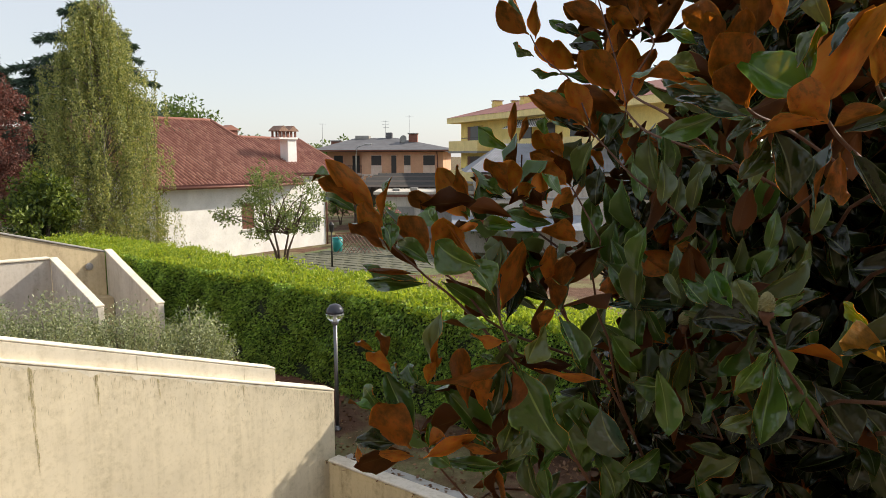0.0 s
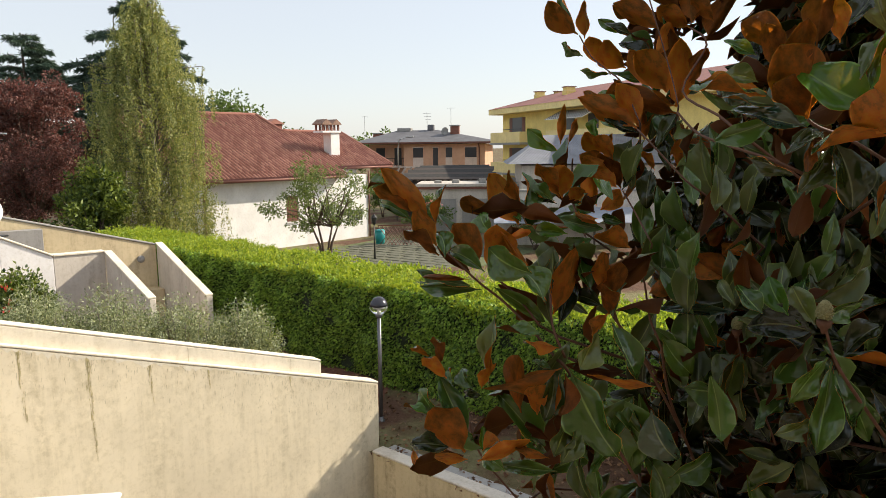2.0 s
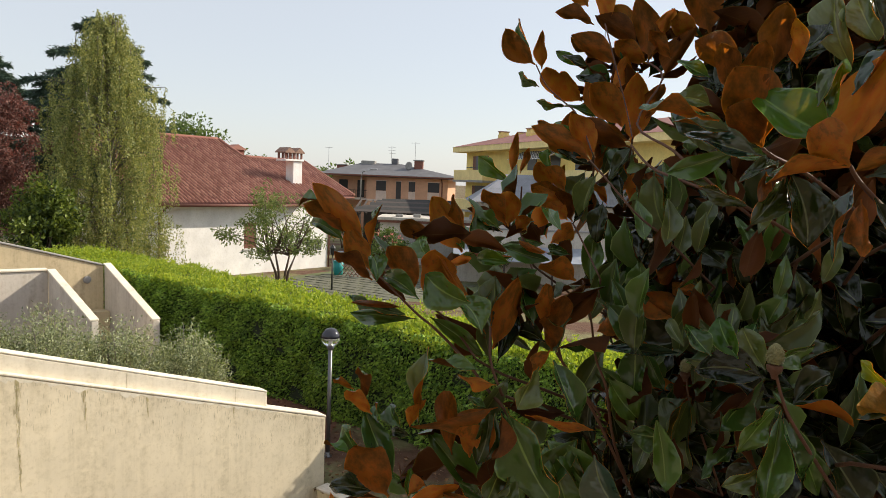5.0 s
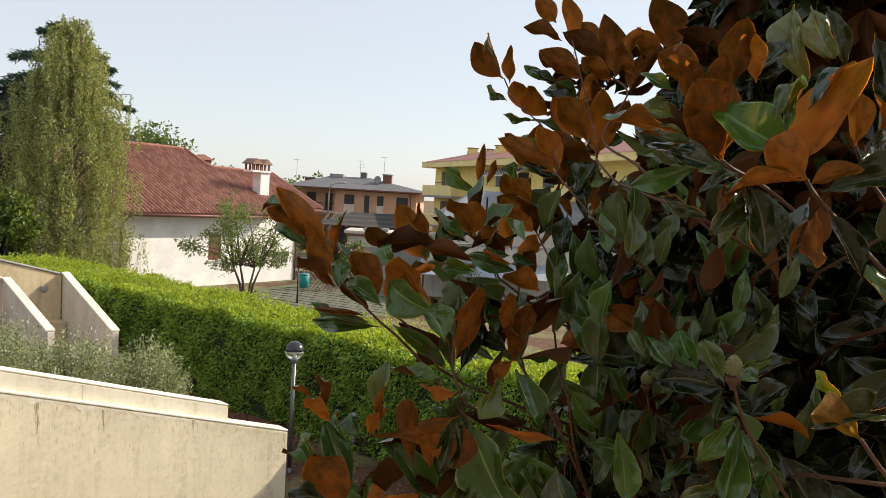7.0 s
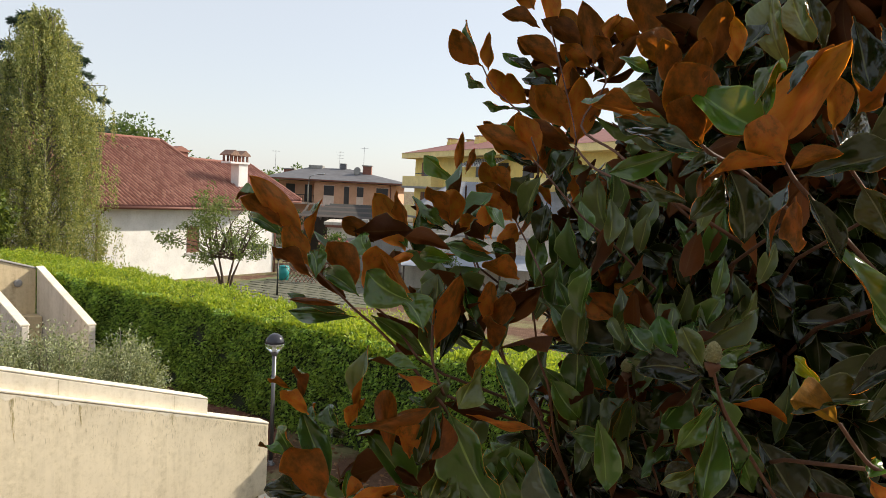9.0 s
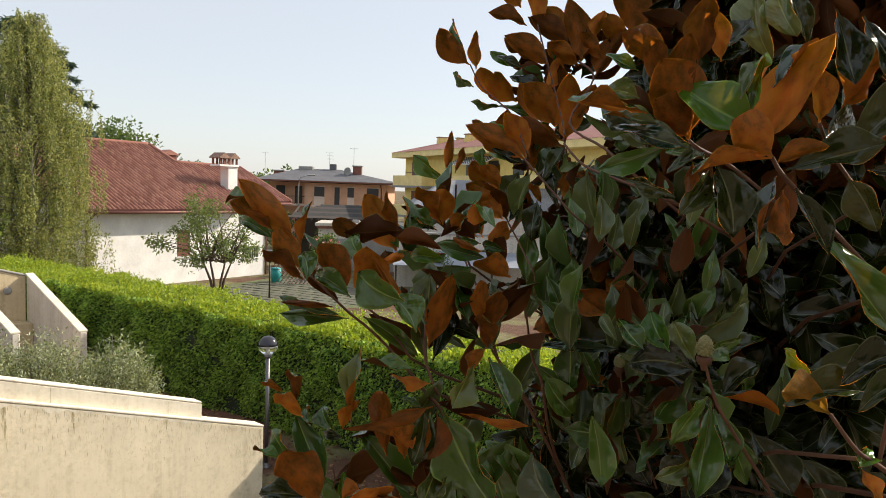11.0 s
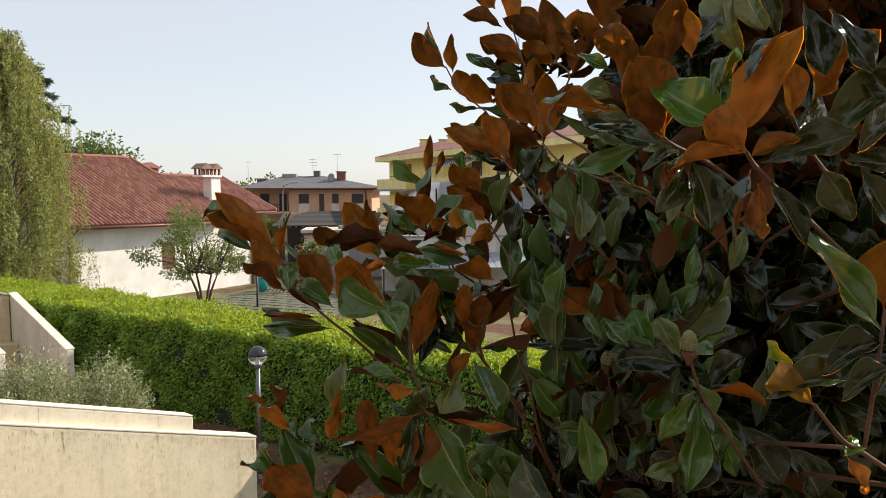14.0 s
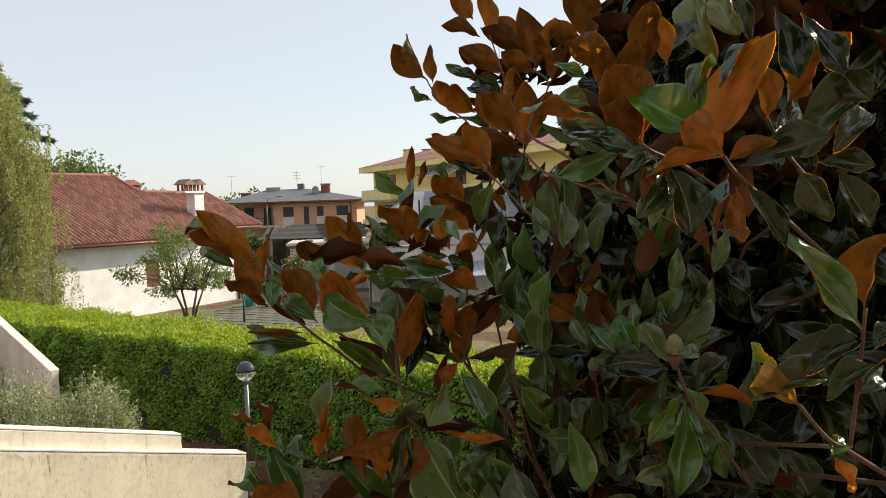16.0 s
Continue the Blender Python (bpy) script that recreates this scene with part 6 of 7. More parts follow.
def whorl_middle_cups():
    leaf(0.156, 1.610, 4.625, 0.200, 1.585, 4.802, -59, 0.063, "u")
    leaf(0.149, 1.616, 4.676, 0.126, 1.676, 4.769, -79, 0.055, "s")
    leaf(0.152, 1.616, 4.676, 0.167, 1.680, 4.779, -27, 0.038, "s")
    leaf(0.167, 1.607, 4.594, 0.207, 1.676, 4.720, 32, 0.039, "d")
    leaf(0.276, 1.622, 4.642, 0.206, 1.670, 4.666, -56, 0.040, "d")
    leaf(0.248, 1.624, 4.680, 0.223, 1.684, 4.774, 12, 0.066, "t")
    leaf(0.274, 1.626, 4.679, 0.262, 1.588, 4.791, 23, 0.048, "u")
    leaf(0.281, 1.625, 4.666, 0.314, 1.589, 4.765, -59, 0.049, "u")
    leaf(0.293, 1.621, 4.623, 0.276, 1.580, 4.713, -12, 0.061, "u")
    leaf(0.302, 1.621, 4.617, 0.345, 1.689, 4.737, 0, 0.031, "s")
    leaf(0.289, 1.621, 4.625, 0.228, 1.561, 4.590, 115, 0.043, "u")
    leaf(0.343, 1.644, 4.784, 0.257, 1.594, 4.845, 49, 0.073, "u")
    leaf(0.328, 1.650, 4.843, 0.273, 1.697, 4.853, -84, 0.026, "t")
    leaf(0.269, 1.645, 4.842, 0.193, 1.592, 4.872, 85, 0.018, "u")

def whorl_lower_middle():
    leaf(0.160, 1.449, 4.541, -0.019, 1.379, 4.500, 142, 0.048, "u")
    leaf(0.217, 1.451, 4.526, 0.355, 1.410, 4.510, -122, 0.023, "u")
    leaf(0.177, 1.450, 4.541, 0.276, 1.413, 4.340, 98, 0.088, "t")
    leaf(0.272, 1.469, 4.639, 0.346, 1.441, 4.520, 37, 0.079, "t")
    leaf(0.143, 1.447, 4.535, 0.125, 1.412, 4.429, -39, 0.052, "d")
    leaf(0.155, 1.447, 4.529, 0.149, 1.414, 4.429, -51, 0.038, "s")
    leaf(0.168, 1.448, 4.529, 0.163, 1.387, 4.447, -148, 0.035, "u")
    leaf(0.070, 1.430, 4.443, 0.055, 1.398, 4.606, 30, 0.045, "u")
    leaf(0.106, 1.432, 4.438, 0.085, 1.391, 4.529, 12, 0.047, "u")
    leaf(0.137, 1.447, 4.539, 0.105, 1.495, 4.543, -39, 0.020, "t")
    leaf(0.013, 1.452, 4.661, -0.017, 1.411, 4.515, 6, 0.050, "s")
    leaf(0.123, 1.455, 4.615, 0.013, 1.496, 4.613, -27, 0.044, "t")
    leaf(0.154, 1.454, 4.586, 0.064, 1.399, 4.612, 134, 0.037, "u")
    leaf(0.243, 1.465, 4.626, 0.190, 1.431, 4.546, -96, 0.050, "s")
    leaf(0.182, 1.438, 4.439, 0.146, 1.404, 4.349, -70, 0.065, "s")
    leaf(0.199, 1.438, 4.425, 0.163, 1.403, 4.331, -69, 0.034, "s")

def whorl_lower_left():
    leaf(-0.054, 1.391, 4.367, -0.121, 1.350, 4.494, 70, 0.089, "u")
    leaf(-0.044, 1.396, 4.402, -0.113, 1.454, 4.514, -36, 0.056, "t")
    leaf(-0.115, 1.395, 4.440, -0.166, 1.447, 4.489, -77, 0.058, "t")
    leaf(-0.133, 1.395, 4.451, -0.196, 1.441, 4.461, -16, 0.028, "g")
    leaf(-0.079, 1.390, 4.378, -0.185, 1.431, 4.369, -50, 0.041, "d")
    leaf(-0.169, 1.383, 4.376, -0.158, 1.331, 4.357, -156, 0.016, "u")
    leaf(-0.048, 1.389, 4.351, -0.127, 1.335, 4.376, 117, 0.026, "u")
    leaf(-0.027, 1.390, 4.346, 0.091, 1.358, 4.420, -93, 0.036, "u")
    leaf(0.131, 1.403, 4.350, 0.043, 1.351, 4.394, 111, 0.023, "u")
    leaf(0.034, 1.392, 4.323, -0.027, 1.440, 4.337, -60, 0.044, "t")
    leaf(-0.015, 1.393, 4.363, -0.016, 1.448, 4.400, 21, 0.026, "g")
    leaf(-0.015, 1.394, 4.369, 0.024, 1.353, 4.425, -44, 0.027, "u")
    leaf(0.149, 1.401, 4.321, 0.025, 1.441, 4.315, -61, 0.035, "t")
    leaf(-0.107, 1.410, 4.559, -0.115, 1.368, 4.639, -3, 0.033, "u")
    leaf(-0.094, 1.407, 4.530, -0.143, 1.361, 4.596, 62, 0.036, "u")
    leaf(-0.133, 1.410, 4.579, -0.169, 1.361, 4.615, 65, 0.018, "u")
    leaf(-0.084, 1.406, 4.516, -0.097, 1.458, 4.538, -47, 0.027, "t")
    leaf(-0.037, 1.409, 4.506, -0.069, 1.460, 4.537, -66, 0.035, "t")
    leaf(-0.018, 1.410, 4.506, -0.016, 1.368, 4.571, -6, 0.028, "u")
    leaf(0.002, 1.415, 4.535, 0.010, 1.372, 4.588, -24, 0.016, "u")
    leaf(-0.017, 1.408, 4.489, -0.062, 1.454, 4.481, -64, 0.021, "d")

def whorl_cone_whorl():
    leaf(0.681, 1.532, 4.643, 0.650, 1.591, 4.726, -60, 0.053, "g")
    leaf(0.742, 1.534, 4.621, 0.713, 1.592, 4.698, -57, 0.064, "s")
    leaf(0.621, 1.528, 4.648, 0.583, 1.584, 4.712, -26, 0.059, "t")
    leaf(0.743, 1.532, 4.603, 0.606, 1.573, 4.613, -62, 0.077, "d")
    leaf(0.712, 1.532, 4.620, 0.694, 1.584, 4.643, -106, 0.029, "g")
    leaf(0.757, 1.536, 4.627, 0.866, 1.600, 4.663, 87, 0.053, "t")
    leaf(0.773, 1.528, 4.546, 0.681, 1.489, 4.448, -67, 0.056, "t")
    leaf(0.780, 1.527, 4.535, 0.732, 1.479, 4.338, -33, 0.055, "t")
    leaf(0.786, 1.525, 4.517, 0.846, 1.494, 4.388, 42, 0.083, "t")
    leaf(0.737, 1.508, 4.409, 0.653, 1.477, 4.375, -87, 0.040, "s")

def whorl_inner_whorl():
    leaf(0.709, 1.895, 4.447, 0.624, 1.859, 4.374, 12, 0.048, "s")
    leaf(0.714, 1.895, 4.446, 0.680, 1.857, 4.321, -58, 0.082, "s")
    leaf(0.720, 1.895, 4.445, 0.691, 1.851, 4.262, 17, 0.048, "s")
    leaf(0.726, 1.895, 4.440, 0.847, 1.876, 4.371, 124, 0.084, "d")
    leaf(0.489, 1.883, 4.494, 0.582, 1.858, 4.393, 63, 0.085, "t")
    leaf(0.540, 1.870, 4.354, 0.666, 1.859, 4.343, 103, 0.063, "t")
    leaf(0.458, 1.856, 4.292, 0.520, 1.822, 4.140, 90, 0.094, "b")
    leaf(0.708, 1.862, 4.174, 0.831, 1.848, 4.150, 53, 0.050, "s")
    leaf(0.475, 1.906, 4.695, 0.567, 1.880, 4.586, 70, 0.080, "t")
    leaf(0.698, 1.908, 4.564, 0.479, 1.941, 4.564, -73, 0.036, "b")

def whorl_inner_hanging():
    leaf(0.612, 2.139, 4.690, 0.705, 2.086, 4.611, -139, 0.081, "d")
    leaf(0.612, 2.151, 4.790, 0.469, 2.100, 4.625, -45, 0.073, "s")
    leaf(0.479, 2.131, 4.713, 0.494, 2.200, 4.859, 7, 0.071, "t")
    leaf(0.535, 2.138, 4.732, 0.585, 2.208, 4.861, 14, 0.065, "g")
    leaf(0.761, 2.167, 4.827, 0.650, 2.096, 4.725, 121, 0.072, "d")
    leaf(0.733, 2.164, 4.823, 0.805, 2.136, 4.711, 101, 0.045, "s")
    leaf(0.820, 2.155, 4.692, 0.698, 2.097, 4.705, 81, 0.038, "u")
    leaf(0.879, 2.176, 4.827, 0.925, 2.143, 4.684, 118, 0.081, "d")
    leaf(0.748, 2.150, 4.693, 0.734, 2.118, 4.605, -24, 0.046, "s")
    leaf(0.824, 2.153, 4.667, 0.767, 2.115, 4.556, -79, 0.080, "d")
    leaf(0.509, 2.164, 4.963, 0.485, 2.127, 4.839, -3, 0.056, "d")
    leaf(0.665, 2.188, 5.058, 0.685, 2.145, 4.860, 81, 0.097, "s")
    leaf(0.781, 2.194, 5.035, 0.936, 2.180, 4.990, 86, 0.075, "s")
    leaf(0.825, 2.206, 5.109, 0.728, 2.168, 5.020, -91, 0.050, "b")

def whorl_far_cups():
    leaf(0.432, 2.402, 4.897, 0.307, 2.356, 5.012, 62, 0.072, "u")
    leaf(0.436, 2.402, 4.892, 0.382, 2.362, 5.015, 33, 0.062, "u")
    leaf(0.422, 2.416, 5.013, 0.310, 2.364, 5.077, 88, 0.055, "u")
    leaf(0.414, 2.416, 5.022, 0.416, 2.373, 5.078, 15, 0.035, "u")
    leaf(0.383, 2.417, 5.053, 0.368, 2.476, 5.133, -52, 0.033, "g")
    leaf(0.378, 2.389, 4.825, 0.344, 2.352, 4.954, 52, 0.051, "u")
    leaf(0.353, 2.391, 4.852, 0.313, 2.449, 4.941, -58, 0.042, "t")
    leaf(0.390, 2.388, 4.810, 0.456, 2.352, 4.884, -97, 0.059, "u")
    leaf(0.373, 2.387, 4.806, 0.289, 2.433, 4.822, -101, 0.036, "t")
    leaf(0.363, 2.388, 4.824, 0.274, 2.339, 4.896, 96, 0.042, "u")
    leaf(0.383, 2.384, 4.780, 0.286, 2.329, 4.805, 109, 0.030, "u")
    leaf(0.251, 2.405, 5.036, 0.257, 2.372, 5.177, -8, 0.034, "u")
    leaf(0.279, 2.407, 5.037, 0.305, 2.369, 5.125, -53, 0.027, "u")
    leaf(0.248, 2.401, 5.008, 0.149, 2.455, 5.097, -107, 0.048, "g")
    leaf(0.505, 2.428, 5.061, 0.431, 2.386, 4.928, -13, 0.050, "s")
    leaf(0.524, 2.428, 5.049, 0.454, 2.384, 4.900, -96, 0.070, "b")
    leaf(0.514, 2.425, 5.030, 0.497, 2.380, 4.837, -64, 0.040, "d")
    leaf(0.531, 2.429, 5.053, 0.533, 2.391, 5.154, -24, 0.025, "u")
    leaf(0.623, 2.450, 5.165, 0.553, 2.412, 5.062, -34, 0.057, "s")
    leaf(0.662, 2.447, 5.115, 0.621, 2.377, 4.981, 175, 0.054, "d")
    leaf(0.693, 2.446, 5.088, 0.645, 2.374, 4.945, -178, 0.065, "u")

def whorl_top_left():
    leaf(0.359, 2.819, 5.466, 0.223, 2.773, 5.587, 76, 0.088, "u")
    leaf(0.385, 2.819, 5.449, 0.367, 2.784, 5.590, 44, 0.061, "u")
    leaf(0.340, 2.823, 5.513, 0.271, 2.886, 5.660, -90, 0.043, "t")
    leaf(0.377, 2.810, 5.381, 0.292, 2.860, 5.433, -131, 0.069, "t")
    leaf(0.460, 2.812, 5.344, 0.396, 2.771, 5.460, 42, 0.084, "u")
    leaf(0.549, 2.818, 5.333, 0.435, 2.771, 5.436, 80, 0.091, "u")
    leaf(0.489, 2.810, 5.310, 0.368, 2.853, 5.326, -127, 0.046, "t")
    leaf(0.630, 2.817, 5.275, 0.485, 2.863, 5.331, -74, 0.041, "t")
    leaf(0.667, 2.833, 5.383, 0.533, 2.882, 5.455, -67, 0.082, "t")
    leaf(0.548, 2.835, 5.471, 0.449, 2.885, 5.531, -89, 0.043, "g")
    leaf(0.687, 2.849, 5.495, 0.483, 2.792, 5.580, 48, 0.102, "u")
    leaf(0.677, 2.847, 5.487, 0.527, 2.790, 5.537, 54, 0.062, "u")
    leaf(0.760, 2.863, 5.568, 0.606, 2.816, 5.699, 50, 0.096, "u")
    leaf(0.787, 2.855, 5.483, 0.792, 2.829, 5.683, -15, 0.111, "u")
    leaf(0.804, 2.857, 5.494, 0.868, 2.835, 5.685, -56, 0.078, "d")
    leaf(0.801, 2.859, 5.505, 0.653, 2.804, 5.564, 78, 0.097, "u")

def whorl_upper_left():
    leaf(0.644, 2.559, 5.220, 0.515, 2.516, 5.366, 59, 0.106, "u")
    leaf(0.680, 2.555, 5.165, 0.676, 2.533, 5.404, 4, 0.120, "u")
    leaf(0.681, 2.556, 5.171, 0.451, 2.493, 5.213, 98, 0.095, "u")
    leaf(0.506, 2.535, 5.112, 0.323, 2.483, 5.216, 94, 0.092, "u")
    leaf(0.505, 2.536, 5.120, 0.444, 2.498, 5.265, 68, 0.075, "u")
    leaf(0.509, 2.535, 5.112, 0.529, 2.495, 5.183, -53, 0.056, "u")
    leaf(0.497, 2.537, 5.131, 0.402, 2.592, 5.235, -68, 0.052, "t")
    leaf(0.518, 2.534, 5.093, 0.410, 2.580, 5.127, -76, 0.052, "t")
    leaf(0.718, 2.567, 5.234, 0.773, 2.537, 5.372, -54, 0.060, "u")

def whorl_sheen_leaves():
    leaf(0.607, 1.537, 5.143, 0.424, 1.476, 5.182, 59, 0.043, "u")
    leaf(0.701, 1.538, 5.094, 0.534, 1.582, 5.150, -131, 0.068, "b")
    leaf(0.607, 1.536, 5.138, 0.509, 1.582, 5.163, -137, 0.040, "b")
    leaf(0.713, 1.538, 5.083, 0.628, 1.509, 5.069, -74, 0.031, "t")

def stems():
    stem((-0.106, 1.575, 4.789), (-0.024, 1.560, 4.714), (0.025, 1.552, 4.677), (0.090, 1.541, 4.616), (0.152, 1.528, 4.543), (0.180, 1.493, 4.520), (0.290, 1.599, 4.332), (0.414, 1.771, 4.107), 0.0024, 0.005)
    stem((0.002, 1.579, 4.729), (0.059, 1.569, 4.687), (0.116, 1.538, 4.617), 0.0024, 0.0032)
    stem((0.251, 2.097, 4.879), (0.283, 1.984, 4.769), (0.323, 1.822, 4.675), (0.341, 1.762, 4.566), (0.430, 1.793, 4.437), (0.583, 1.958, 4.167), 0.0024, 0.005)
    stem((0.101, 1.857, 4.820), (0.154, 1.846, 4.750), (0.150, 1.640, 4.682), (0.147, 1.534, 4.617), (0.173, 1.507, 4.550), 0.0024, 0.0036)
    stem((0.383, 1.772, 4.768), (0.418, 1.811, 4.665), (0.445, 1.850, 4.555), (0.475, 1.841, 4.478), (0.527, 1.923, 4.297), (0.640, 2.045, 4.058), 0.0024, 0.005)
    stem((0.297, 1.774, 4.670), (0.322, 1.766, 4.597), (0.349, 1.760, 4.555), (0.462, 1.838, 4.407), 0.0028, 0.0043)
    stem((0.573, 2.130, 5.129), (0.605, 2.021, 5.063), (0.674, 1.909, 5.021), (0.767, 1.795, 4.974), (0.999, 1.862, 4.866), 0.0032, 0.0058)
    stem((0.648, 2.293, 5.400), (0.683, 2.234, 5.339), (0.600, 2.182, 5.195), (0.660, 2.018, 5.113), (0.712, 1.958, 5.053), (0.890, 1.979, 4.927), 0.0032, 0.005)
    stem((0.446, 2.090, 5.079), (0.483, 2.032, 5.027), (0.560, 1.966, 4.931), (0.636, 1.953, 4.871), (0.790, 1.977, 4.737), 0.0024, 0.0043)
    stem((0.334, 2.581, 5.426), (0.373, 2.551, 5.348), (0.426, 2.511, 5.294), (0.468, 2.452, 5.241), (0.487, 2.238, 5.097), 0.0024, 0.0032)
    stem((0.535, 2.416, 5.538), (0.562, 2.353, 5.401), (0.594, 2.287, 5.242), (0.589, 2.180, 5.149), 0.0024, 0.0029)
    stem((0.644, 1.107, 5.046), (0.668, 1.123, 5.025), (0.710, 1.147, 4.998), (0.854, 1.278, 4.940), (1.181, 1.534, 4.789), 0.0032, 0.0058)
    stem((0.539, 1.171, 5.071), (0.556, 1.168, 5.058), (0.657, 1.256, 5.035), (0.889, 1.478, 4.961), 0.0028, 0.0043)
    stem((0.774, 1.199, 5.113), (0.796, 1.215, 5.089), (0.855, 1.266, 5.053), (1.057, 1.461, 4.982), 0.0028, 0.0043)
    stem((0.726, 1.452, 4.634), (0.754, 1.464, 4.567), (0.793, 1.475, 4.505), (0.993, 1.619, 4.280), 0.0032, 0.005)
    stem((0.703, 1.899, 4.501), (0.713, 1.893, 4.436), (0.758, 1.901, 4.336), (0.857, 1.977, 4.141), 0.0024, 0.0043)
    stem((0.892, 1.112, 4.793), (0.877, 1.106, 4.688), (0.864, 1.109, 4.564), 0.0032, 0.0043)
    stem((0.771, 1.104, 4.642), (0.821, 1.105, 4.583), (0.864, 1.108, 4.556), (1.017, 1.175, 4.460), 0.0032, 0.0058)
    stem((-0.052, 1.657, 4.330), (-0.020, 1.676, 4.228), (0.097, 1.800, 4.027), 0.0024, 0.0036)
    stem((0.397, 2.032, 4.898), (0.430, 2.024, 4.840), (0.459, 1.914, 4.756), 0.0024, 0.0029)
    stem((0.245, 2.005, 4.994), (0.250, 2.051, 4.939), (0.258, 2.074, 4.858), 0.0024, 0.0029)


trunk_path = [(0, 0, 0), (0.05, -0.03, 1.5), (-0.05, 0.04, 3.2), (0.03, 0.0, 5.0), (0, 0.05, 7.0), (0.05, 0, 9.0)]
part("trunk", bm_mesh("trunk", tube(trunk_path, [0.17, 0.15, 0.12, 0.09, 0.055, 0.015], 12), M["bark_grey"], True), magnolia)
stems()
for make in (sprig_h, sprig_j, sprig_k, sprig_m, sprig_n, sprig_o, sprig_p, sprig_q, sprig_r, sprig_s):
    make()
set_back = 1.0
for make in (whorl_front_left, whorl_front_cup, whorl_front_green, whorl_upper_cups, whorl_middle_cups, whorl_lower_middle, whorl_lower_left, whorl_cone_whorl, whorl_inner_whorl, whorl_inner_hanging, whorl_far_cups, whorl_top_left, whorl_upper_left, whorl_sheen_leaves):
    make()


def seed_cone(x, y, z, size):
    cone = lathe([(0.1, 0), (0.30, 0.08), (0.40, 0.4), (0.37, 0.75), (0.22, 1.0), (0.05, 1.12)], 14)
    bumps = [cone]
    for i in range(70):
        a, h = i * 2.4, 0.06 + 0.98 * (i / 70)
        r = 0.41 * math.sin(math.pi * min(1, 0.16 + 0.78 * h)) ** 0.6
        b = bmesh.new()
        bmesh.ops.create_icosphere(b, subdivisions=1, radius=0.075)
        b.transform(Matrix.Translation((r * math.cos(a), r * math.sin(a), h)) @ Matrix.Diagonal((1, 1, 0.8, 1)))
        bumps.append(b)
    bm = join(*bumps)
    bm.transform(INV @ Matrix.Translation((x, y, z)) @ Matrix.Scale(size, 4))
    part("seed_cone", bm_mesh("seed_cone", bm, M["mag_cone"], True), magnolia, "pale green knobbly seed cone")
    calyx = lathe([(0.12, -0.75), (0.2, -0.5), (0.38, -0.3), (0.42, -0.05), (0.2, 0.02)], 10)
    calyx.transform(INV @ Matrix.Translation((x, y, z)) @ Matrix.Scale(size, 4))
    part("cone_base", bm_mesh("cone_base", calyx, M["mag_stem"], True), magnolia, "brown scar below the cone")


seed_cone(0.724, 1.455, 4.652, 0.040)
seed_cone(0.699, 1.901, 4.514, 0.034)


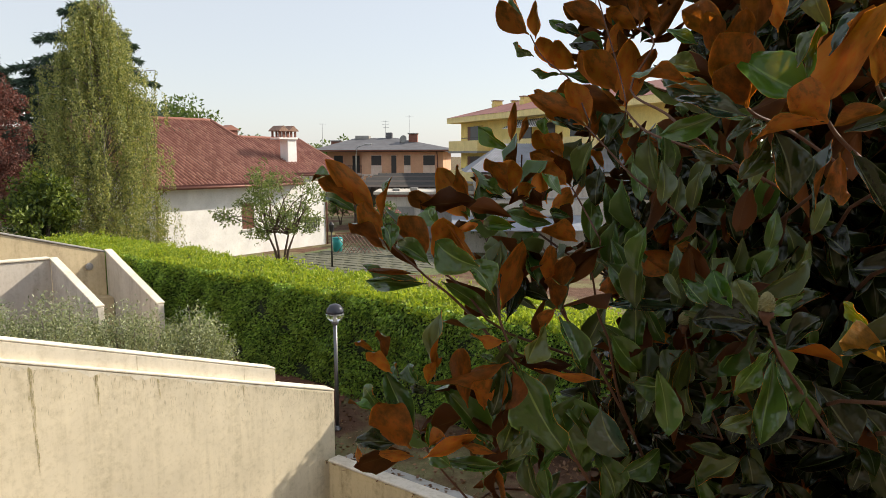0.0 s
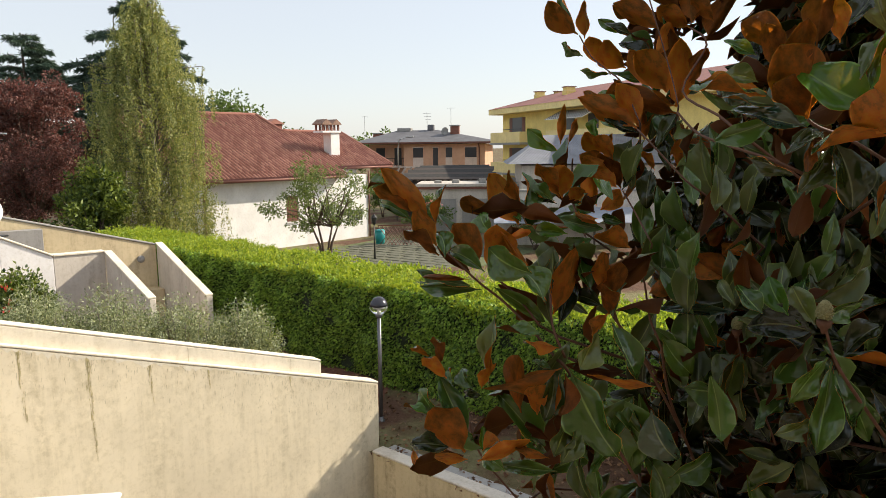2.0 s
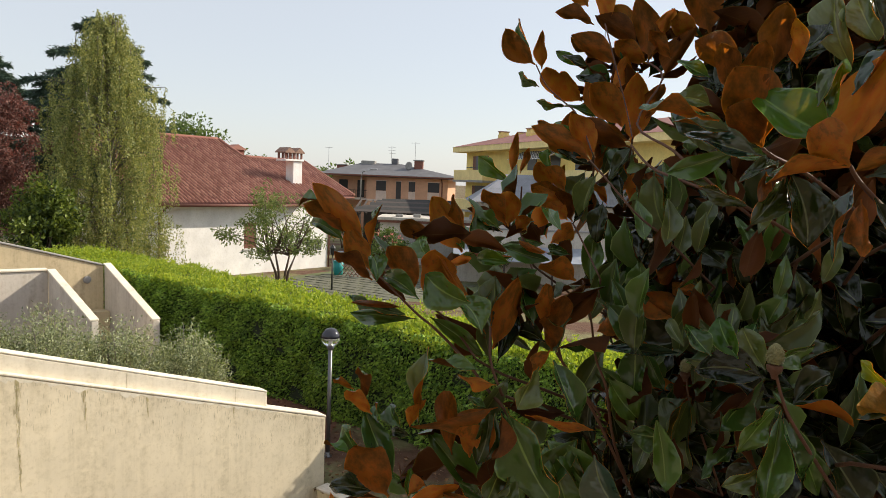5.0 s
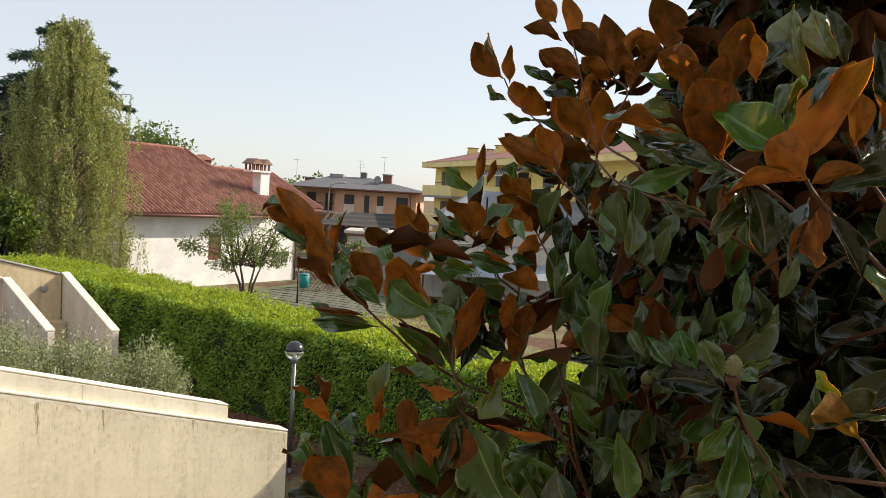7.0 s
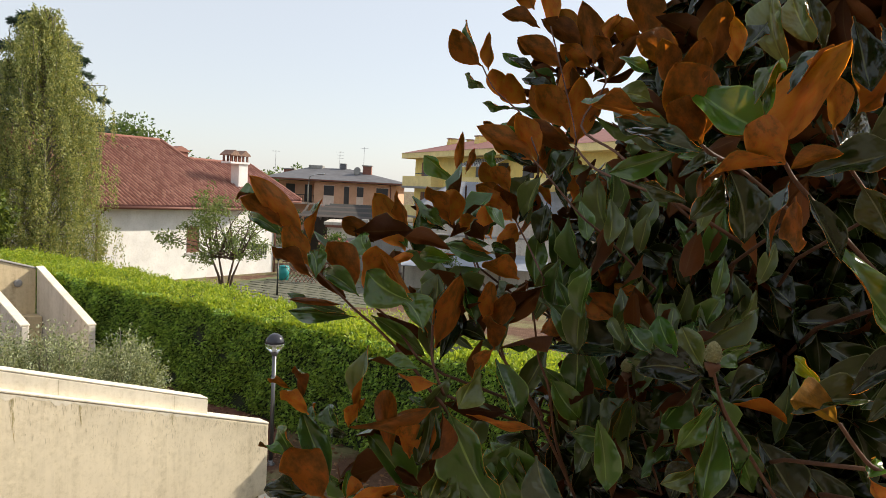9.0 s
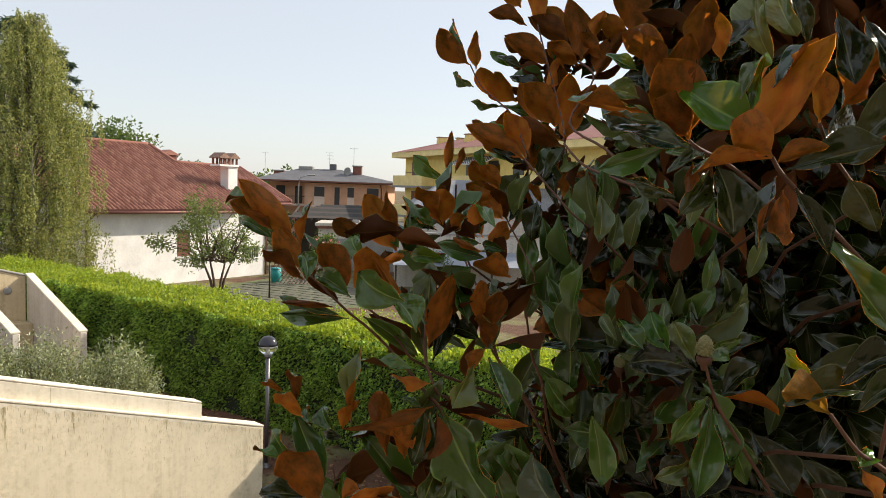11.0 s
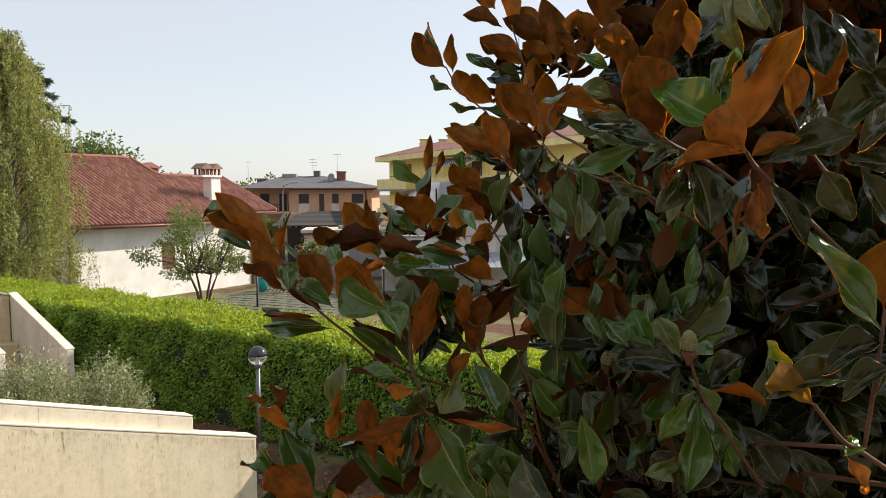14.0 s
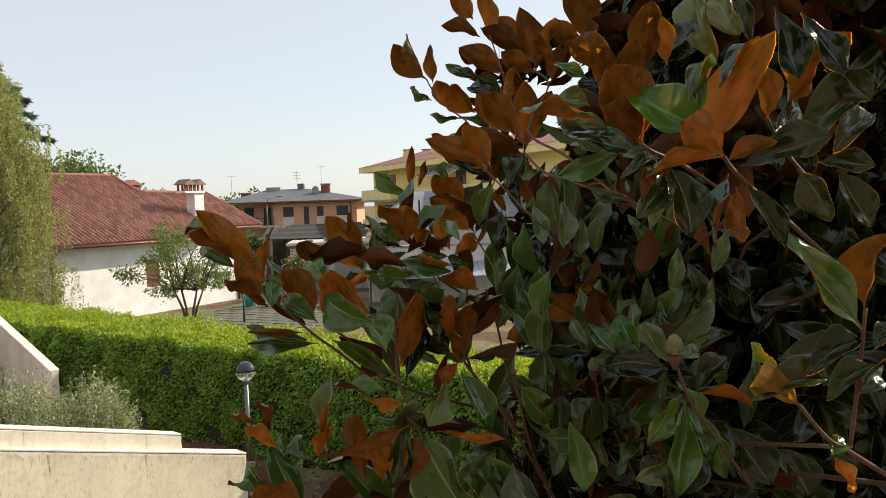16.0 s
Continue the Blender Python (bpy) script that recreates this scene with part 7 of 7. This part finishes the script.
def crown_mass():
    """The rest of the crown: whorls of leaves all over an uneven egg shape, joined."""
    r = np.random.default_rng(21)
    geos = [leaf_geometry(6, 4, b, c, w, t) for b, c, w, t in SHAPES]
    cv, cf, cs, cu, base = [], [], [], [], 0
    eye = np.array((0.04, 0.03, 4.99))
    made = 0
    while made < 2620:
        d = r.normal(size=3)
        d /= np.linalg.norm(d)
        k = r.uniform(0.72, 1.0) * (1 + 0.12 * math.sin(5 * d[0] + 3 * d[2]) + 0.1 * math.sin(7 * d[1] - 4 * d[2]))
        if made > 800:      # the leafiest part, at the height of the balcony
            k *= r.uniform(0.55, 1.0)
        p = np.array((2.05, 2.75, 3.3)) + d * k * np.array((1.5, 1.35, 4.3))
        if 800 < made < 2300 and not 3.2 < p[2] < 6.6:
            continue
        if made >= 2300:    # a thicker bough towards the balcony
            p = np.array((0.95, 2.1, 5.05)) + r.random(3) * np.array((0.75, 1.1, 1.2))
        v = p - eye
        dist = np.linalg.norm(v)
        az, el = math.degrees(math.atan2(v[0], v[1])), math.degrees(math.asin(v[2] / dist))
        if p[2] < -1.0 or (p[2] < 2.6 and r.random() < 0.65) or dist < 1.45 or (v[1] > 0 and az < 12.5 + 4.5 * min(1, max(0, el + 4) / 4) + 0.35 * max(0, el)) or (dist < 1.9 and r.random() < 0.6):
            continue
        made += 1
        axis = d * np.array((1, 1, 0.3)) + np.array((0, 0, 0.45)) + r.normal(size=3) * 0.25
        axis /= np.linalg.norm(axis)
        u = np.cross(axis, (0.3, 0.9, 0.2))
        u /= np.linalg.norm(u)
        w = np.cross(axis, u)
        n = r.integers(6, 10)
        for i in range(n):
            a = i * 2.4 + r.uniform(-0.3, 0.3)
            open_ = r.uniform(0.3, 2.2)        # from upright at the bud to hanging
            ax = axis * math.cos(open_) + (u * math.cos(a) + w * math.sin(a)) * math.sin(open_)
            if open_ > 1.1:
                ax = ax + np.array((0, 0, -0.9))
            ax /= np.linalg.norm(ax)
            nr = axis - ax * ax.dot(axis) + r.normal(size=3) * 0.15
            nr -= ax * ax.dot(nr)
            nr /= np.linalg.norm(nr) + 1e-9
            sd = np.cross(nr, ax)
            L = r.uniform(0.12, 0.20)
            W = L * r.uniform(0.36, 0.46)
            g = geos[r.integers(0, 4)]
            vv = np.array(g[0])
            pts = p - axis * (0.05 * i / n) + vv[:, :1] * ax * L + vv[:, 1:2] * sd * W + vv[:, 2:] * nr * L
            cv.append(pts)
            cf.extend(tuple(q + base for q in f) for f in g[1])
            cs.extend(g[2])
            cu.extend(c for f in g[1] for q in f for c in g[3][q])
            base += len(vv)
    # smaller leaves that fill out the front sprigs
    for foot, ax0, nr0 in FEET:
        if foot.y < 1.35 or (foot - Vector((0.04, 0.03, 4.99))).length < 1.5:
            continue
        for i in range(0 if foot.x < -0.08 or (foot.y > 2.1 and foot.x < 0.62) else 1 if foot.x < 0.1 else 2):
            ax = np.array(ax0) + r.normal(size=3) * 0.55
            ax /= np.linalg.norm(ax)
            nr = np.array(nr0) * r.choice((-1.0, 1.0, 1.0)) + r.normal(size=3) * 0.5
            nr -= ax * ax.dot(nr)
            nr /= np.linalg.norm(nr)
            L = r.uniform(0.09, 0.17)
            g = geos[r.integers(0, 4)]
            vv = np.array(g[0])
            cv.append(np.array(foot) + np.array((r.normal() * 0.02, r.uniform(0.04, 0.14), r.normal() * 0.02)) + vv[:, :1] * ax * L + vv[:, 1:2] * np.cross(nr, ax) * L * 0.31 + vv[:, 2:] * nr * L)
            cf.extend(tuple(q + base for q in f) for f in g[1])
            cs.extend((4 if i else 2) if k == 0 else 1 for k in g[2])
            cu.extend(c for f in g[1] for q in f for c in g[3][q])
            base += len(vv)
    # older leaves that hang below the middle boughs
    for i in range(100):
        p = np.array((r.uniform(0.5, 1.15), r.uniform(1.75, 2.35), r.uniform(4.35, 5.1)))
        if math.degrees(math.atan2(p[0], p[1])) < 13.5:
            continue
        ax = np.array((r.normal() * 0.28, r.normal() * 0.2 - 0.1, -1.0))
        ax /= np.linalg.norm(ax)
        nr = np.array((-0.5, -1.0, 0.4)) * r.choice((-1.0, 1.0, 1.0, 1.0)) + r.normal(size=3) * 0.55
        nr -= ax * ax.dot(nr)
        nr /= np.linalg.norm(nr)
        L = r.uniform(0.11, 0.18)
        g = geos[r.integers(0, 4)]
        vv = np.array(g[0])
        cv.append(p + vv[:, :1] * ax * L + vv[:, 1:2] * np.cross(nr, ax) * L * 0.36 + vv[:, 2:] * nr * L)
        cf.extend(tuple(q + base for q in f) for f in g[1])
        cs.extend((4 if i % 2 else 2) if k == 0 else 1 for k in g[2])
        cu.extend(c for f in g[1] for q in f for c in g[3][q])
        base += len(vv)
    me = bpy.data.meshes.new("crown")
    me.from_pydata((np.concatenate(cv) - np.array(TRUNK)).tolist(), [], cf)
    me.materials.append(M["mag_shaded"])
    me.materials.append(M["mag_shaded_under"])
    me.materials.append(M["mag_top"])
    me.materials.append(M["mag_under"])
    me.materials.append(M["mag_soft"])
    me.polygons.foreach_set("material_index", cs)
    me.uv_layers.new(name="UVMap").data.foreach_set("uv", cu)
    me.shade_smooth()
    ob = part("crown", me, magnolia, "dense glossy foliage, coloured dark for crown shade")
    ob["kind"] = "stuff"
    lr = random.Random(5)
    for i in range(26):
        a, z = lr.uniform(0, math.tau), lr.uniform(1.0, 8.0)
        q = Vector((1.15 * math.cos(a), 1.0 * math.sin(a), min(9.0, z + 0.9)))
        if q.y < 0 and q.x < -0.9:
            q *= 0.7
        bm = tube([(0, 0, z - 0.3), q * 0.45 + Vector((0, 0, z * 0.52)), q], [0.028, 0.016, 0.007], 7)
        part("branch", bm_mesh("branch", bm, M["bark"], True), magnolia)


crown_mass()
